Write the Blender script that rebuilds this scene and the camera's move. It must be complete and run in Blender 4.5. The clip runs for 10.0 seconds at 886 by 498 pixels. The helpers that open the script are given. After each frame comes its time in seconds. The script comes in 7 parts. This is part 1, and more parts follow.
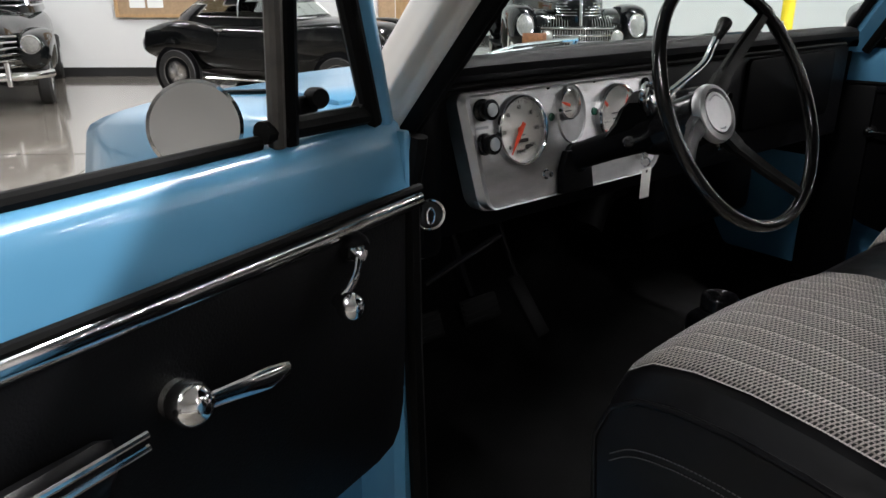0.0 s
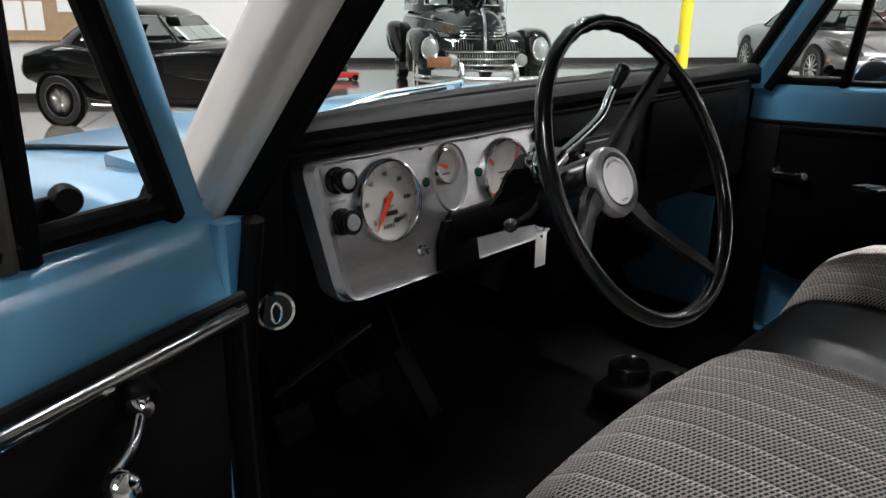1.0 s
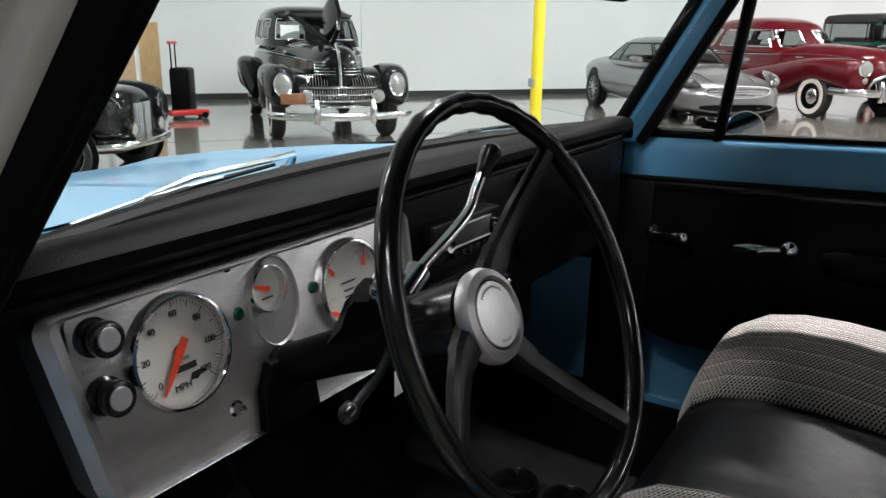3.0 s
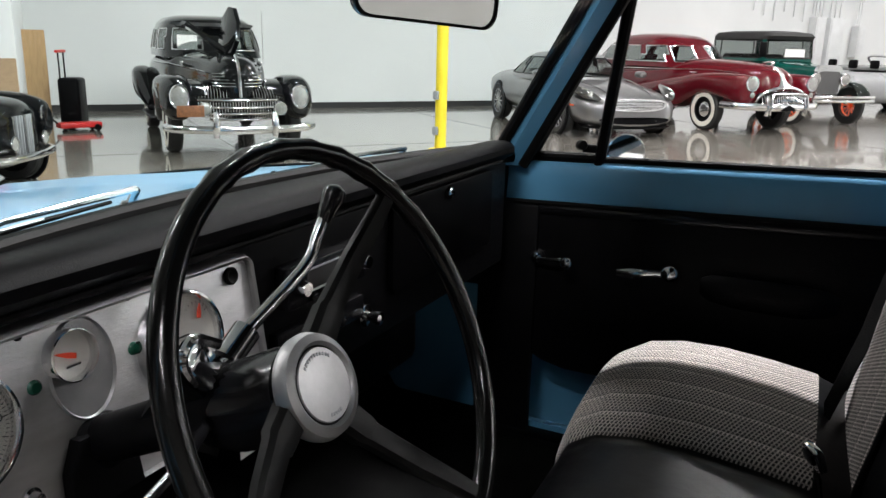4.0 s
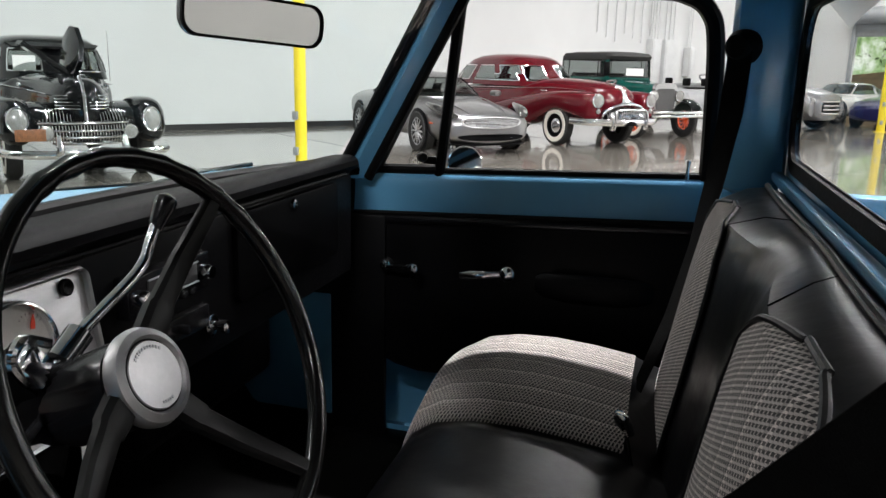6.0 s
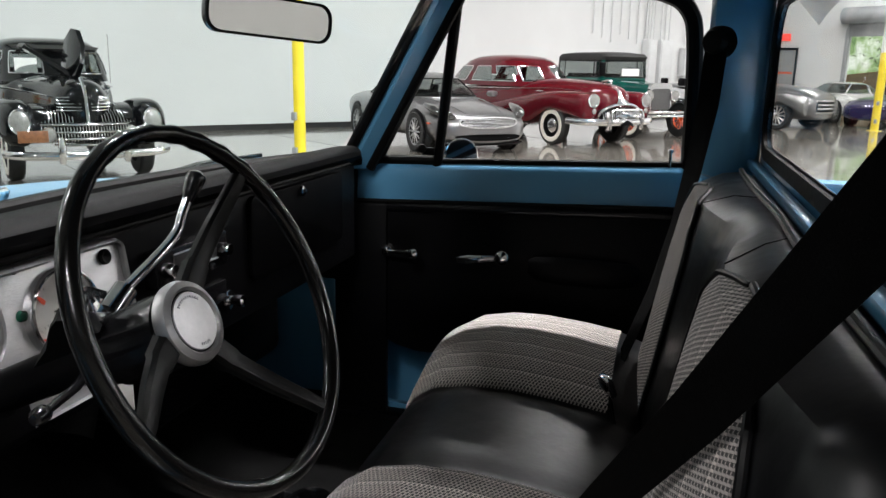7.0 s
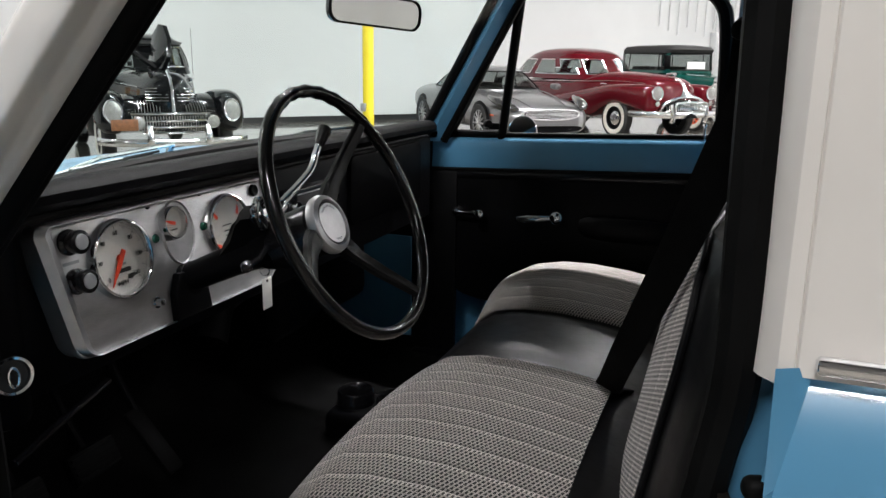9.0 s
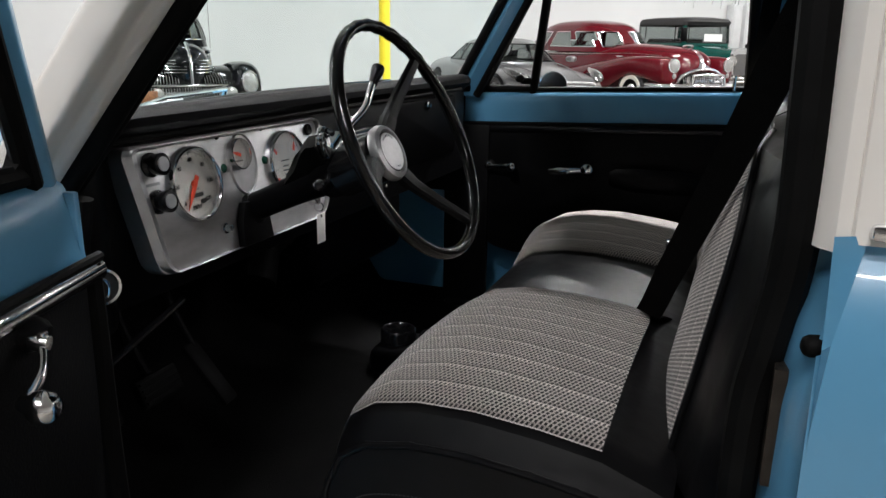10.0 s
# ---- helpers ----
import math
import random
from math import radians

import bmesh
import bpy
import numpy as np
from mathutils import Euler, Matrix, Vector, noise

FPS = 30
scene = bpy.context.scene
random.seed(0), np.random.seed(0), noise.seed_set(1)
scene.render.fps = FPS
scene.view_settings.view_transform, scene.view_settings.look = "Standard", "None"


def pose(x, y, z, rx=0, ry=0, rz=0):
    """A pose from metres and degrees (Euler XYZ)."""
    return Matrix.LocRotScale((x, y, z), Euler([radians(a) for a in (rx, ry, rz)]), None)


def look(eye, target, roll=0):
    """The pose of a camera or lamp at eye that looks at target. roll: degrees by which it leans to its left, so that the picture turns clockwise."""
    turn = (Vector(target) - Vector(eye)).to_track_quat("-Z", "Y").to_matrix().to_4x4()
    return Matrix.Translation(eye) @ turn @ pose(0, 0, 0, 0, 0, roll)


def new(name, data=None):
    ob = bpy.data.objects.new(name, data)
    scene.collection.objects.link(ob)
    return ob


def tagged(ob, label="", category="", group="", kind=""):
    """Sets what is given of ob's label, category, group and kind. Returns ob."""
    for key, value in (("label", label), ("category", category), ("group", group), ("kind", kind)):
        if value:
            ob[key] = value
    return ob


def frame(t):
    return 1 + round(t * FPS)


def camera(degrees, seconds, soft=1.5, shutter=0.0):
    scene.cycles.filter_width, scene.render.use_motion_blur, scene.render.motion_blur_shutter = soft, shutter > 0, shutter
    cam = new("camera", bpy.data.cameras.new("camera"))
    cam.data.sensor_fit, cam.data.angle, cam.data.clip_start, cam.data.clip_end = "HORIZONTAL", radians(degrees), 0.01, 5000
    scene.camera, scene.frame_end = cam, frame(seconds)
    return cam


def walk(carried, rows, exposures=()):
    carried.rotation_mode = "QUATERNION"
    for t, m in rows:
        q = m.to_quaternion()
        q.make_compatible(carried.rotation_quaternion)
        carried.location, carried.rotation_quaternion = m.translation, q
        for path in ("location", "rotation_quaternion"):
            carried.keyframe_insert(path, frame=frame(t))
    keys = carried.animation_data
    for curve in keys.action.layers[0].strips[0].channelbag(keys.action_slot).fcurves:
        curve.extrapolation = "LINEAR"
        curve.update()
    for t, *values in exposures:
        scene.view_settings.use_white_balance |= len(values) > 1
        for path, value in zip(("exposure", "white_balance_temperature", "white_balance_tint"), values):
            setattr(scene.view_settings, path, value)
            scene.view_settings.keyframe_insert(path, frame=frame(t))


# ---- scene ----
cam = camera(60.0, 10.0)
PATH = [
    (0, (-1.468, -0.911, 1.293), (-0.245, 0.522, 0.622), 0.3),
    (0.5, (-1.351, -0.834, 1.306), (-0.026, 0.518, 0.662), 0.7),
    (1, (-1.242, -0.782, 1.319), (0.149, 0.513, 0.696), 0.7),
    (1.5, (-1.16, -0.695, 1.327), (0.284, 0.552, 0.726), 0.9),
    (2, (-1.101, -0.622, 1.335), (0.392, 0.573, 0.752), 0.9),
    (2.5, (-1.048, -0.609, 1.342), (0.509, 0.513, 0.78), 0.7),
    (4, (-0.877, -0.637, 1.378), (0.86, 0.211, 0.862), 1.5),
    (4.5, (-0.864, -0.657, 1.381), (0.929, 0.078, 0.885), 1.7),
    (5, (-0.869, -0.678, 1.383), (0.968, -0.047, 0.904), 1.8),
    (5.5, (-0.892, -0.695, 1.38), (0.973, -0.14, 0.916), 1.8),
    (7, (-1.054, -0.75, 1.361), (0.819, -0.216, 0.906), 1.1),
    (7.5, (-1.109, -0.757, 1.354), (0.763, -0.223, 0.897), 1.1),
    (8, (-1.197, -0.799, 1.352), (0.666, -0.239, 0.889), 1.0),
    (8.5, (-1.314, -0.84, 1.345), (0.526, -0.211, 0.879), 1.0),
    (9, (-1.391, -0.846, 1.336), (0.429, -0.163, 0.865), 1.0),
    (9.5, (-1.454, -0.819, 1.306), (0.359, -0.126, 0.827), 0.9),
    (10, (-1.495, -0.815, 1.273), (0.301, -0.11, 0.745), 0.8),
]
walk(cam, [(t, look(eye, target, roll)) for t, eye, target, roll in PATH])

# ---------- light ----------
LAMP = 182.0
world = bpy.data.worlds.new("showroom_world")
scene.world = world
world.use_nodes = True
wn = world.node_tree
sky = wn.nodes.new("ShaderNodeTexSky")
sky.sky_type, sky.sun_disc = "NISHITA", False
sky.sun_elevation, sky.sun_rotation = radians(45), radians(200)
wn.links.new(sky.outputs[0], wn.nodes["Background"].inputs[0])
wn.nodes["Background"].inputs[1].default_value = 0.12

# Room axes: along the long wall, and towards it.
AL = Vector((0.8, -0.6, 0))
NO = Vector((0.6, 0.8, 0))
UP = Vector((0, 0, 1))


def room(a, n, z=0.0):
    return AL * a + NO * n + UP * z


def room_pose(a, n, z=0.0, turn=0.0):
    return Matrix.Translation(room(a, n, z)) @ pose(0, 0, 0, 0, 0, math.degrees(math.atan2(-0.6, 0.8)) + turn)


# ---------- materials ----------
def _nodes(name):
    m = bpy.data.materials.new(name)
    m.use_nodes = True
    nt = m.node_tree
    return m, nt, nt.nodes["Principled BSDF"]


def surf(name, color, rough=0.5, metal=0.0, coat=0.0, var=0.08, vscale=4.0, bump=0.0, bscale=200.0, rvar=0.1, stretch=(1, 1, 1), spec=0.5):
    """A painted, moulded or woven surface: colour varied at two scales, roughness varied, fine relief."""
    m, nt, b = _nodes(name)
    N, L = nt.nodes, nt.links
    tc = N.new("ShaderNodeTexCoord")
    mp = N.new("ShaderNodeMapping")
    mp.inputs["Scale"].default_value = stretch
    L.new(tc.outputs["Object"], mp.inputs[0])
    big, fine = N.new("ShaderNodeTexNoise"), N.new("ShaderNodeTexNoise")
    big.inputs["Scale"].default_value, big.inputs["Detail"].default_value = vscale, 5
    fine.inputs["Scale"].default_value, fine.inputs["Detail"].default_value = bscale, 3
    L.new(mp.outputs[0], big.inputs["Vector"])
    L.new(mp.outputs[0], fine.inputs["Vector"])
    ramp = N.new("ShaderNodeMapRange")
    ramp.inputs["From Min"].default_value, ramp.inputs["From Max"].default_value = 0.3, 0.7
    ramp.inputs["To Min"].default_value, ramp.inputs["To Max"].default_value = 1 - var, 1 + var
    L.new(big.outputs["Fac"], ramp.inputs["Value"])
    mix = N.new("ShaderNodeVectorMath")
    mix.operation = "SCALE"
    mix.inputs[0].default_value = color
    L.new(ramp.outputs[0], mix.inputs["Scale"])
    L.new(mix.outputs[0], b.inputs["Base Color"])
    rr = N.new("ShaderNodeMapRange")
    rr.inputs["To Min"].default_value, rr.inputs["To Max"].default_value = max(0.02, rough - rvar), min(1, rough + rvar)
    L.new(fine.outputs["Fac"] if bump else big.outputs["Fac"], rr.inputs["Value"])
    L.new(rr.outputs[0], b.inputs["Roughness"])
    b.inputs["Metallic"].default_value = metal
    b.inputs["Coat Weight"].default_value = coat
    b.inputs["Coat Roughness"].default_value = 0.06
    b.inputs["Specular IOR Level"].default_value = spec
    if bump:
        bp = N.new("ShaderNodeBump")
        bp.inputs["Strength"].default_value, bp.inputs["Distance"].default_value = bump, 0.002
        L.new(fine.outputs["Fac"], bp.inputs["Height"])
        L.new(bp.outputs[0], b.inputs["Normal"])
    return m


def glow(name, color, strength):
    m, nt, b = _nodes(name)
    b.inputs["Base Color"].default_value = (*color, 1)
    b.inputs["Emission Color"].default_value = (*color, 1)
    b.inputs["Emission Strength"].default_value = strength
    return m


def pane(name, tint, gloss=1.0):
    """Thin glass: light passes straight through, tinted, with a Fresnel reflection."""
    m, nt, b = _nodes(name)
    N, L = nt.nodes, nt.links
    out = N["Material Output"]
    N.remove(b)
    tr, gl, mx, lw = (N.new(k) for k in ("ShaderNodeBsdfTransparent", "ShaderNodeBsdfGlossy", "ShaderNodeMixShader", "ShaderNodeLayerWeight"))
    tr.inputs[0].default_value = (*tint, 1)
    gl.inputs["Roughness"].default_value = 0.01
    lw.inputs["Blend"].default_value = 0.5
    p5, mul = N.new("ShaderNodeMath"), N.new("ShaderNodeMath")
    p5.operation, p5.inputs[1].default_value = "POWER", 4.0
    mul.operation, mul.inputs[1].default_value, mul.inputs[2].default_value = "MULTIPLY_ADD", 0.85 * gloss, 0.045 * gloss
    L.new(lw.outputs["Facing"], p5.inputs[0])
    L.new(p5.outputs[0], mul.inputs[0])
    L.new(mul.outputs[0], mx.inputs[0])
    L.new(tr.outputs[0], mx.inputs[1])
    L.new(gl.outputs[0], mx.inputs[2])
    L.new(mx.outputs[0], out.inputs[0])
    return m


def woven(name, pitch, pitch_v, light, dark, rows):
    """Houndstooth upholstery on UVs in metres: dark broken checks on a pale ground, with one brighter row in every few."""
    m, nt, b = _nodes(name)
    N, L = nt.nodes, nt.links
    uv = N.new("ShaderNodeUVMap")
    uv.uv_map = "cloth"
    sep = N.new("ShaderNodeSeparateXYZ")
    L.new(uv.outputs[0], sep.inputs[0])

    def op(kind, a, c=None):
        n = N.new("ShaderNodeMath")
        n.operation = kind
        for i, v in enumerate((a, c)):
            if v is None:
                continue
            if isinstance(v, (int, float)):
                n.inputs[i].default_value = v
            else:
                L.new(v, n.inputs[i])
        return n.outputs[0]

    u, v = op("DIVIDE", sep.outputs[0], pitch), op("DIVIDE", sep.outputs[1], pitch_v)
    row = op("FLOOR", u)
    fu = op("FRACT", u)
    fv = op("FRACT", op("ADD", v, op("ADD", op("MULTIPLY", row, 0.5), op("MULTIPLY", fu, 0.35))))
    check = op("MULTIPLY", op("LESS_THAN", fv, 0.58), op("LESS_THAN", fu, 0.74))
    thread = op("MULTIPLY", op("LESS_THAN", op("FRACT", op("MULTIPLY", v, 2.0)), 0.4), op("GREATER_THAN", fu, 0.82))
    beat = op("FRACT", op("DIVIDE", op("ADD", row, 0.5), rows))
    bright = op("LESS_THAN", beat, 1.0 / rows)
    dim = op("MULTIPLY", op("GREATER_THAN", beat, 1.0 / rows), op("LESS_THAN", beat, 2.0 / rows))
    ground = op("SUBTRACT", op("ADD", 0.46, op("MULTIPLY", bright, 0.26)), op("MULTIPLY", dim, 0.14))
    ink = op("MAXIMUM", op("MULTIPLY", check, op("SUBTRACT", 1.0, op("MULTIPLY", bright, 0.08))), op("MULTIPLY", thread, 0.55))
    fac = op("MULTIPLY", ground, op("SUBTRACT", 1.0, ink))
    fuzz, worn = N.new("ShaderNodeTexNoise"), N.new("ShaderNodeTexNoise")
    fuzz.inputs["Scale"].default_value = 1400
    worn.inputs["Scale"].default_value, worn.inputs["Detail"].default_value = 9, 4
    L.new(uv.outputs[0], fuzz.inputs["Vector"])
    L.new(uv.outputs[0], worn.inputs["Vector"])
    fac = op("MULTIPLY", fac, op("ADD", 0.45, op("MULTIPLY", fuzz.outputs["Fac"], 1.1)))
    fac = op("MULTIPLY", fac, op("ADD", 0.8, op("MULTIPLY", worn.outputs["Fac"], 0.4)))
    mix = N.new("ShaderNodeMix")
    mix.data_type = "RGBA"
    mix.inputs["A"].default_value, mix.inputs["B"].default_value = (*dark, 1), (*light, 1)
    L.new(fac, mix.inputs["Factor"])
    L.new(mix.outputs["Result"], b.inputs["Base Color"])
    b.inputs["Roughness"].default_value = 0.9
    b.inputs["Sheen Weight"].default_value = 0.15
    bp = N.new("ShaderNodeBump")
    bp.inputs["Strength"].default_value, bp.inputs["Distance"].default_value = 0.7, 0.0012
    L.new(fac, bp.inputs["Height"])
    L.new(bp.outputs[0], b.inputs["Normal"])
    return m


BLUE = surf("blue_paint", (0.088, 0.262, 0.425), 0.28, coat=0.6, var=0.015, vscale=3, rvar=0.012)
WHITE = surf("white_paint", (0.70, 0.67, 0.63), 0.3, coat=0.5, var=0.05, vscale=5, rvar=0.04)
VINYL = surf("black_vinyl", (0.0035, 0.0035, 0.004), 0.34, var=0.25, vscale=9, bump=0.32, bscale=30, rvar=0.10, spec=0.25)
PAD = surf("black_dash_pad", (0.002, 0.002, 0.0023), 0.46, var=0.2, vscale=8, bump=0.25, bscale=500, rvar=0.06, spec=0.022)
DARK = surf("black_enamel", (0.003, 0.003, 0.0035), 0.38, var=0.3, vscale=6, bump=0.05, bscale=120, spec=0.06)
DOORV = surf("black_door_vinyl", (0.0025, 0.0025, 0.003), 0.5, var=0.25, vscale=10, bump=0.3, bscale=350, spec=0.12)
RUBBER = surf("black_rubber", (0.004, 0.004, 0.004), 0.55, var=0.3, vscale=20, bump=0.1, bscale=150, spec=0.06)
CARPET = surf("black_carpet", (0.004, 0.004, 0.004), 0.95, var=0.4, vscale=14, bump=1.0, bscale=500, spec=0.05)
GLOSSB = surf("gloss_black", (0.006, 0.006, 0.007), 0.20, coat=0.1, var=0.1, spec=0.3)
WHEELB = surf("worn_black_wheel", (0.004, 0.004, 0.004), 0.17, var=0.2, vscale=20, rvar=0.04, spec=0.32)
SPOKEB = surf("satin_black_spoke", (0.005, 0.005, 0.005), 0.32, var=0.2, vscale=30, rvar=0.06, spec=0.09)
CHROME = surf("chrome", (0.72, 0.72, 0.73), 0.10, metal=1.0, var=0.06, vscale=30, rvar=0.05)
ALU = surf("brushed_aluminium", (0.50, 0.50, 0.505), 0.40, metal=1.0, var=0.22, vscale=30, bump=0.22, bscale=420, stretch=(0.35, 1, 1))
CASTALU = surf("cast_aluminium", (0.44, 0.44, 0.445), 0.42, metal=1.0, var=0.10, vscale=40, bump=0.06, bscale=260)
DIAL = surf("white_dial", (0.72, 0.71, 0.67), 0.5, var=0.02)
REDN = surf("orange_red_needle", (0.85, 0.07, 0.02), 0.5, var=0.03)
INK = surf("black_ink", (0.015, 0.015, 0.015), 0.6, var=0.05)
CHAN = surf("dull_window_channel", (0.055, 0.05, 0.045), 0.5, metal=0.3, var=0.3, vscale=30)
TAGW = surf("white_tag", (0.78, 0.77, 0.74), 0.5, var=0.03)
GREENL = surf("green_jewel", (0.005, 0.05, 0.03), 0.15, var=0.1)
BELT = surf("black_webbing", (0.004, 0.004, 0.004), 0.75, var=0.2, vscale=60, bump=0.5, bscale=600, spec=0.02)
CLOTH = woven("houndstooth_cloth", 0.0075, 0.0066, (0.84, 0.75, 0.69), (0.004, 0.004, 0.004), 7)
THREAD = surf("dark_thread", (0.05, 0.05, 0.05), 0.6)
WSGLASS = pane("tinted_windshield", (0.835, 0.915, 0.905), 0.25)
CLEAR = pane("clear_glass", (0.95, 0.96, 0.96), 0.9)
REARG = pane("rear_window_glass", (0.93, 0.94, 0.93), 0.2)
LENS = pane("gauge_glass", (0.97, 0.97, 0.97), 1.0)
MIRROR = surf("mirror_silver", (0.85, 0.86, 0.87), 0.02, metal=1.0, var=0.01, rvar=0.01)
YELLOW = surf("yellow_paint", (0.78, 0.60, 0.03), 0.4, var=0.1, vscale=3)
STEELG = surf("grey_steel", (0.30, 0.31, 0.32), 0.45, metal=0.3, var=0.1)
GALV = surf("painted_conduit", (0.62, 0.63, 0.63), 0.5, var=0.06)
TYRE = surf("tyre_rubber", (0.012, 0.012, 0.012), 0.62, var=0.3, vscale=12, bump=0.2, bscale=120)
WWALL = surf("whitewall", (0.72, 0.69, 0.62), 0.6, var=0.06)
BLACKP = surf("black_car_paint", (0.003, 0.0035, 0.004), 0.10, coat=0.25, var=0.1, spec=0.3, rvar=0.03)
MAROON = surf("maroon_car_paint", (0.075, 0.003, 0.007), 0.12, coat=0.3, var=0.06, spec=0.3, rvar=0.03)
GREENP = surf("green_car_paint", (0.004, 0.062, 0.048), 0.16, coat=0.4, var=0.08, spec=0.35, rvar=0.03)
SILVER = surf("silver_car_paint", (0.22, 0.22, 0.225), 0.30, metal=0.85, coat=0.7, var=0.03, rvar=0.02)
CREAM = surf("pale_car_paint", (0.58, 0.57, 0.55), 0.25, coat=0.8, var=0.04)
GREYP = surf("grey_car_paint", (0.26, 0.265, 0.27), 0.3, coat=0.6, var=0.04)
NAVY = surf("navy_car_paint", (0.010, 0.012, 0.06), 0.18, coat=0.8, var=0.05)
TANTOP = surf("black_roof_cloth", (0.02, 0.02, 0.02), 0.8, var=0.15, bump=0.3, bscale=200)
ORANGE = surf("orange_wheel_paint", (0.70, 0.09, 0.015), 0.35, var=0.08)
CARGLASS = pane("car_glass", (0.52, 0.55, 0.54), 0.5)
PAPER = surf("paper_sheet", (0.8, 0.8, 0.78), 0.7, var=0.03)
WOOD = surf("plywood", (0.42, 0.27, 0.13), 0.7, var=0.15, vscale=5, stretch=(6, 1, 1), bump=0.1, bscale=60)
STRIKE = surf("worn_bronze_steel", (0.035, 0.029, 0.024), 0.45, metal=0.7, var=0.4, vscale=40, bump=0.2, bscale=150)
LAMPG = surf("headlight_glass", (0.20, 0.20, 0.19), 0.10, coat=1.0, var=0.15, vscale=30)
RUST = surf("rusty_orange_plate", (0.16, 0.06, 0.02), 0.6, var=0.3, vscale=20)
CORK = surf("cork_board", (0.36, 0.25, 0.15), 0.85, var=0.12, vscale=30)
RED = surf("red_paint", (0.55, 0.02, 0.02), 0.4, var=0.1)
BLUEM = surf("blue_plastic", (0.02, 0.04, 0.35), 0.4, var=0.1)
# Walls behind the camera, toned darker to hold down bounce light.
BACKW = surf("dimmed_rear_wall_paint", (0.36, 0.35, 0.335), 0.8, var=0.06, vscale=0.7)
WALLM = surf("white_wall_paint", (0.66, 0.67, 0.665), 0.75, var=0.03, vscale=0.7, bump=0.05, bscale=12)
JOINT = surf("dark_joint_filler", (0.07, 0.065, 0.06), 0.7, var=0.2)
BASEM = surf("black_baseboard_vinyl", (0.015, 0.015, 0.015), 0.5, var=0.1)
# Ceiling out of view, set well below white so less light bounces down.
CEILM = surf("dimmed_ceiling_deck", (0.34, 0.35, 0.35), 0.8, var=0.06, vscale=1.0)
TREE = surf("tree_green", (0.10, 0.16, 0.06), 0.8, var=0.5, vscale=3)
SEATIN = surf("dark_car_seat", (0.02, 0.018, 0.016), 0.6, var=0.2)


def concrete():
    m, nt, b = _nodes("polished_concrete")
    N, L = nt.nodes, nt.links
    tc = N.new("ShaderNodeTexCoord")
    a, c, d = (N.new("ShaderNodeTexNoise") for _ in range(3))
    for n, s, dt in ((a, 0.45, 8), (c, 3.0, 8), (d, 60, 4)):
        n.inputs["Scale"].default_value, n.inputs["Detail"].default_value = s, dt
        L.new(tc.outputs["Object"], n.inputs["Vector"])
    add = N.new("ShaderNodeMath")
    add.operation = "ADD"
    L.new(a.outputs["Fac"], add.inputs[0])
    L.new(c.outputs["Fac"], add.inputs[1])
    ramp = N.new("ShaderNodeValToRGB")
    ramp.color_ramp.elements[0].position, ramp.color_ramp.elements[1].position = 0.36, 0.66
    ramp.color_ramp.elements[0].color, ramp.color_ramp.elements[1].color = (0.18, 0.163, 0.138, 1), (0.27, 0.252, 0.224, 1)
    half = N.new("ShaderNodeMath")
    half.operation, half.inputs[1].default_value = "MULTIPLY", 0.5
    L.new(add.outputs[0], half.inputs[0])
    L.new(half.outputs[0], ramp.inputs[0])
    L.new(ramp.outputs[0], b.inputs["Base Color"])
    rr = N.new("ShaderNodeMapRange")
    rr.inputs["To Min"].default_value, rr.inputs["To Max"].default_value = 0.08, 0.20
    L.new(c.outputs["Fac"], rr.inputs["Value"])
    L.new(rr.outputs[0], b.inputs["Roughness"])
    b.inputs["Coat Weight"].default_value, b.inputs["Coat Roughness"].default_value = 0.7, 0.05
    bp = N.new("ShaderNodeBump")
    bp.inputs["Strength"].default_value, bp.inputs["Distance"].default_value = 0.03, 0.004
    L.new(d.outputs["Fac"], bp.inputs["Height"])
    L.new(bp.outputs[0], b.inputs["Normal"])
    return m


CONCRETE = concrete()


# ---------- modelling helpers ----------
def part(name, bm, material, parent=None, label="", smooth=True, auto=35):
    """Links a bmesh as one mesh object, under a thing or a part."""
    me = bpy.data.meshes.new(name)
    bmesh.ops.recalc_face_normals(bm, faces=bm.faces)
    if smooth:
        lim = radians(auto)
        for e in bm.edges:
            e.smooth = not (len(e.link_faces) == 2 and e.calc_face_angle(0) > lim)
        for f in bm.faces:
            f.smooth = True
    bm.to_mesh(me)
    bm.free()
    me.materials.append(material)
    ob = new(name, me)
    if parent is not None:
        ob.parent = parent
    if label:
        ob["label"] = label
    return ob


def thing(name, label, category, m=Matrix(), group="", kind=""):
    ob = new(name)
    ob.matrix_world = m
    ob.matrix_basis = m
    ob.empty_display_size = 0.1
    return tagged(ob, label, category, group, kind)


def box(bm, c, s, m=None, bevel=0.0, seg=2):
    r = bmesh.ops.create_cube(bm, size=1.0)
    vs = r["verts"]
    bmesh.ops.scale(bm, vec=s, verts=vs)
    bmesh.ops.translate(bm, vec=c, verts=vs)
    if bevel:
        es = list({e for v in vs for e in v.link_edges})
        out = bmesh.ops.bevel(bm, geom=es, offset=bevel, segments=seg, affect="EDGES", profile=0.5)
        vs = list({v for f in out["faces"] for v in f.verts} | {v for v in vs if v.is_valid})
    if m is not None:
        bmesh.ops.transform(bm, matrix=m, verts=vs)
    return bm


def boxm(c, s, m=None, bevel=0.0, seg=2):
    return box(bmesh.new(), c, s, m, bevel, seg)


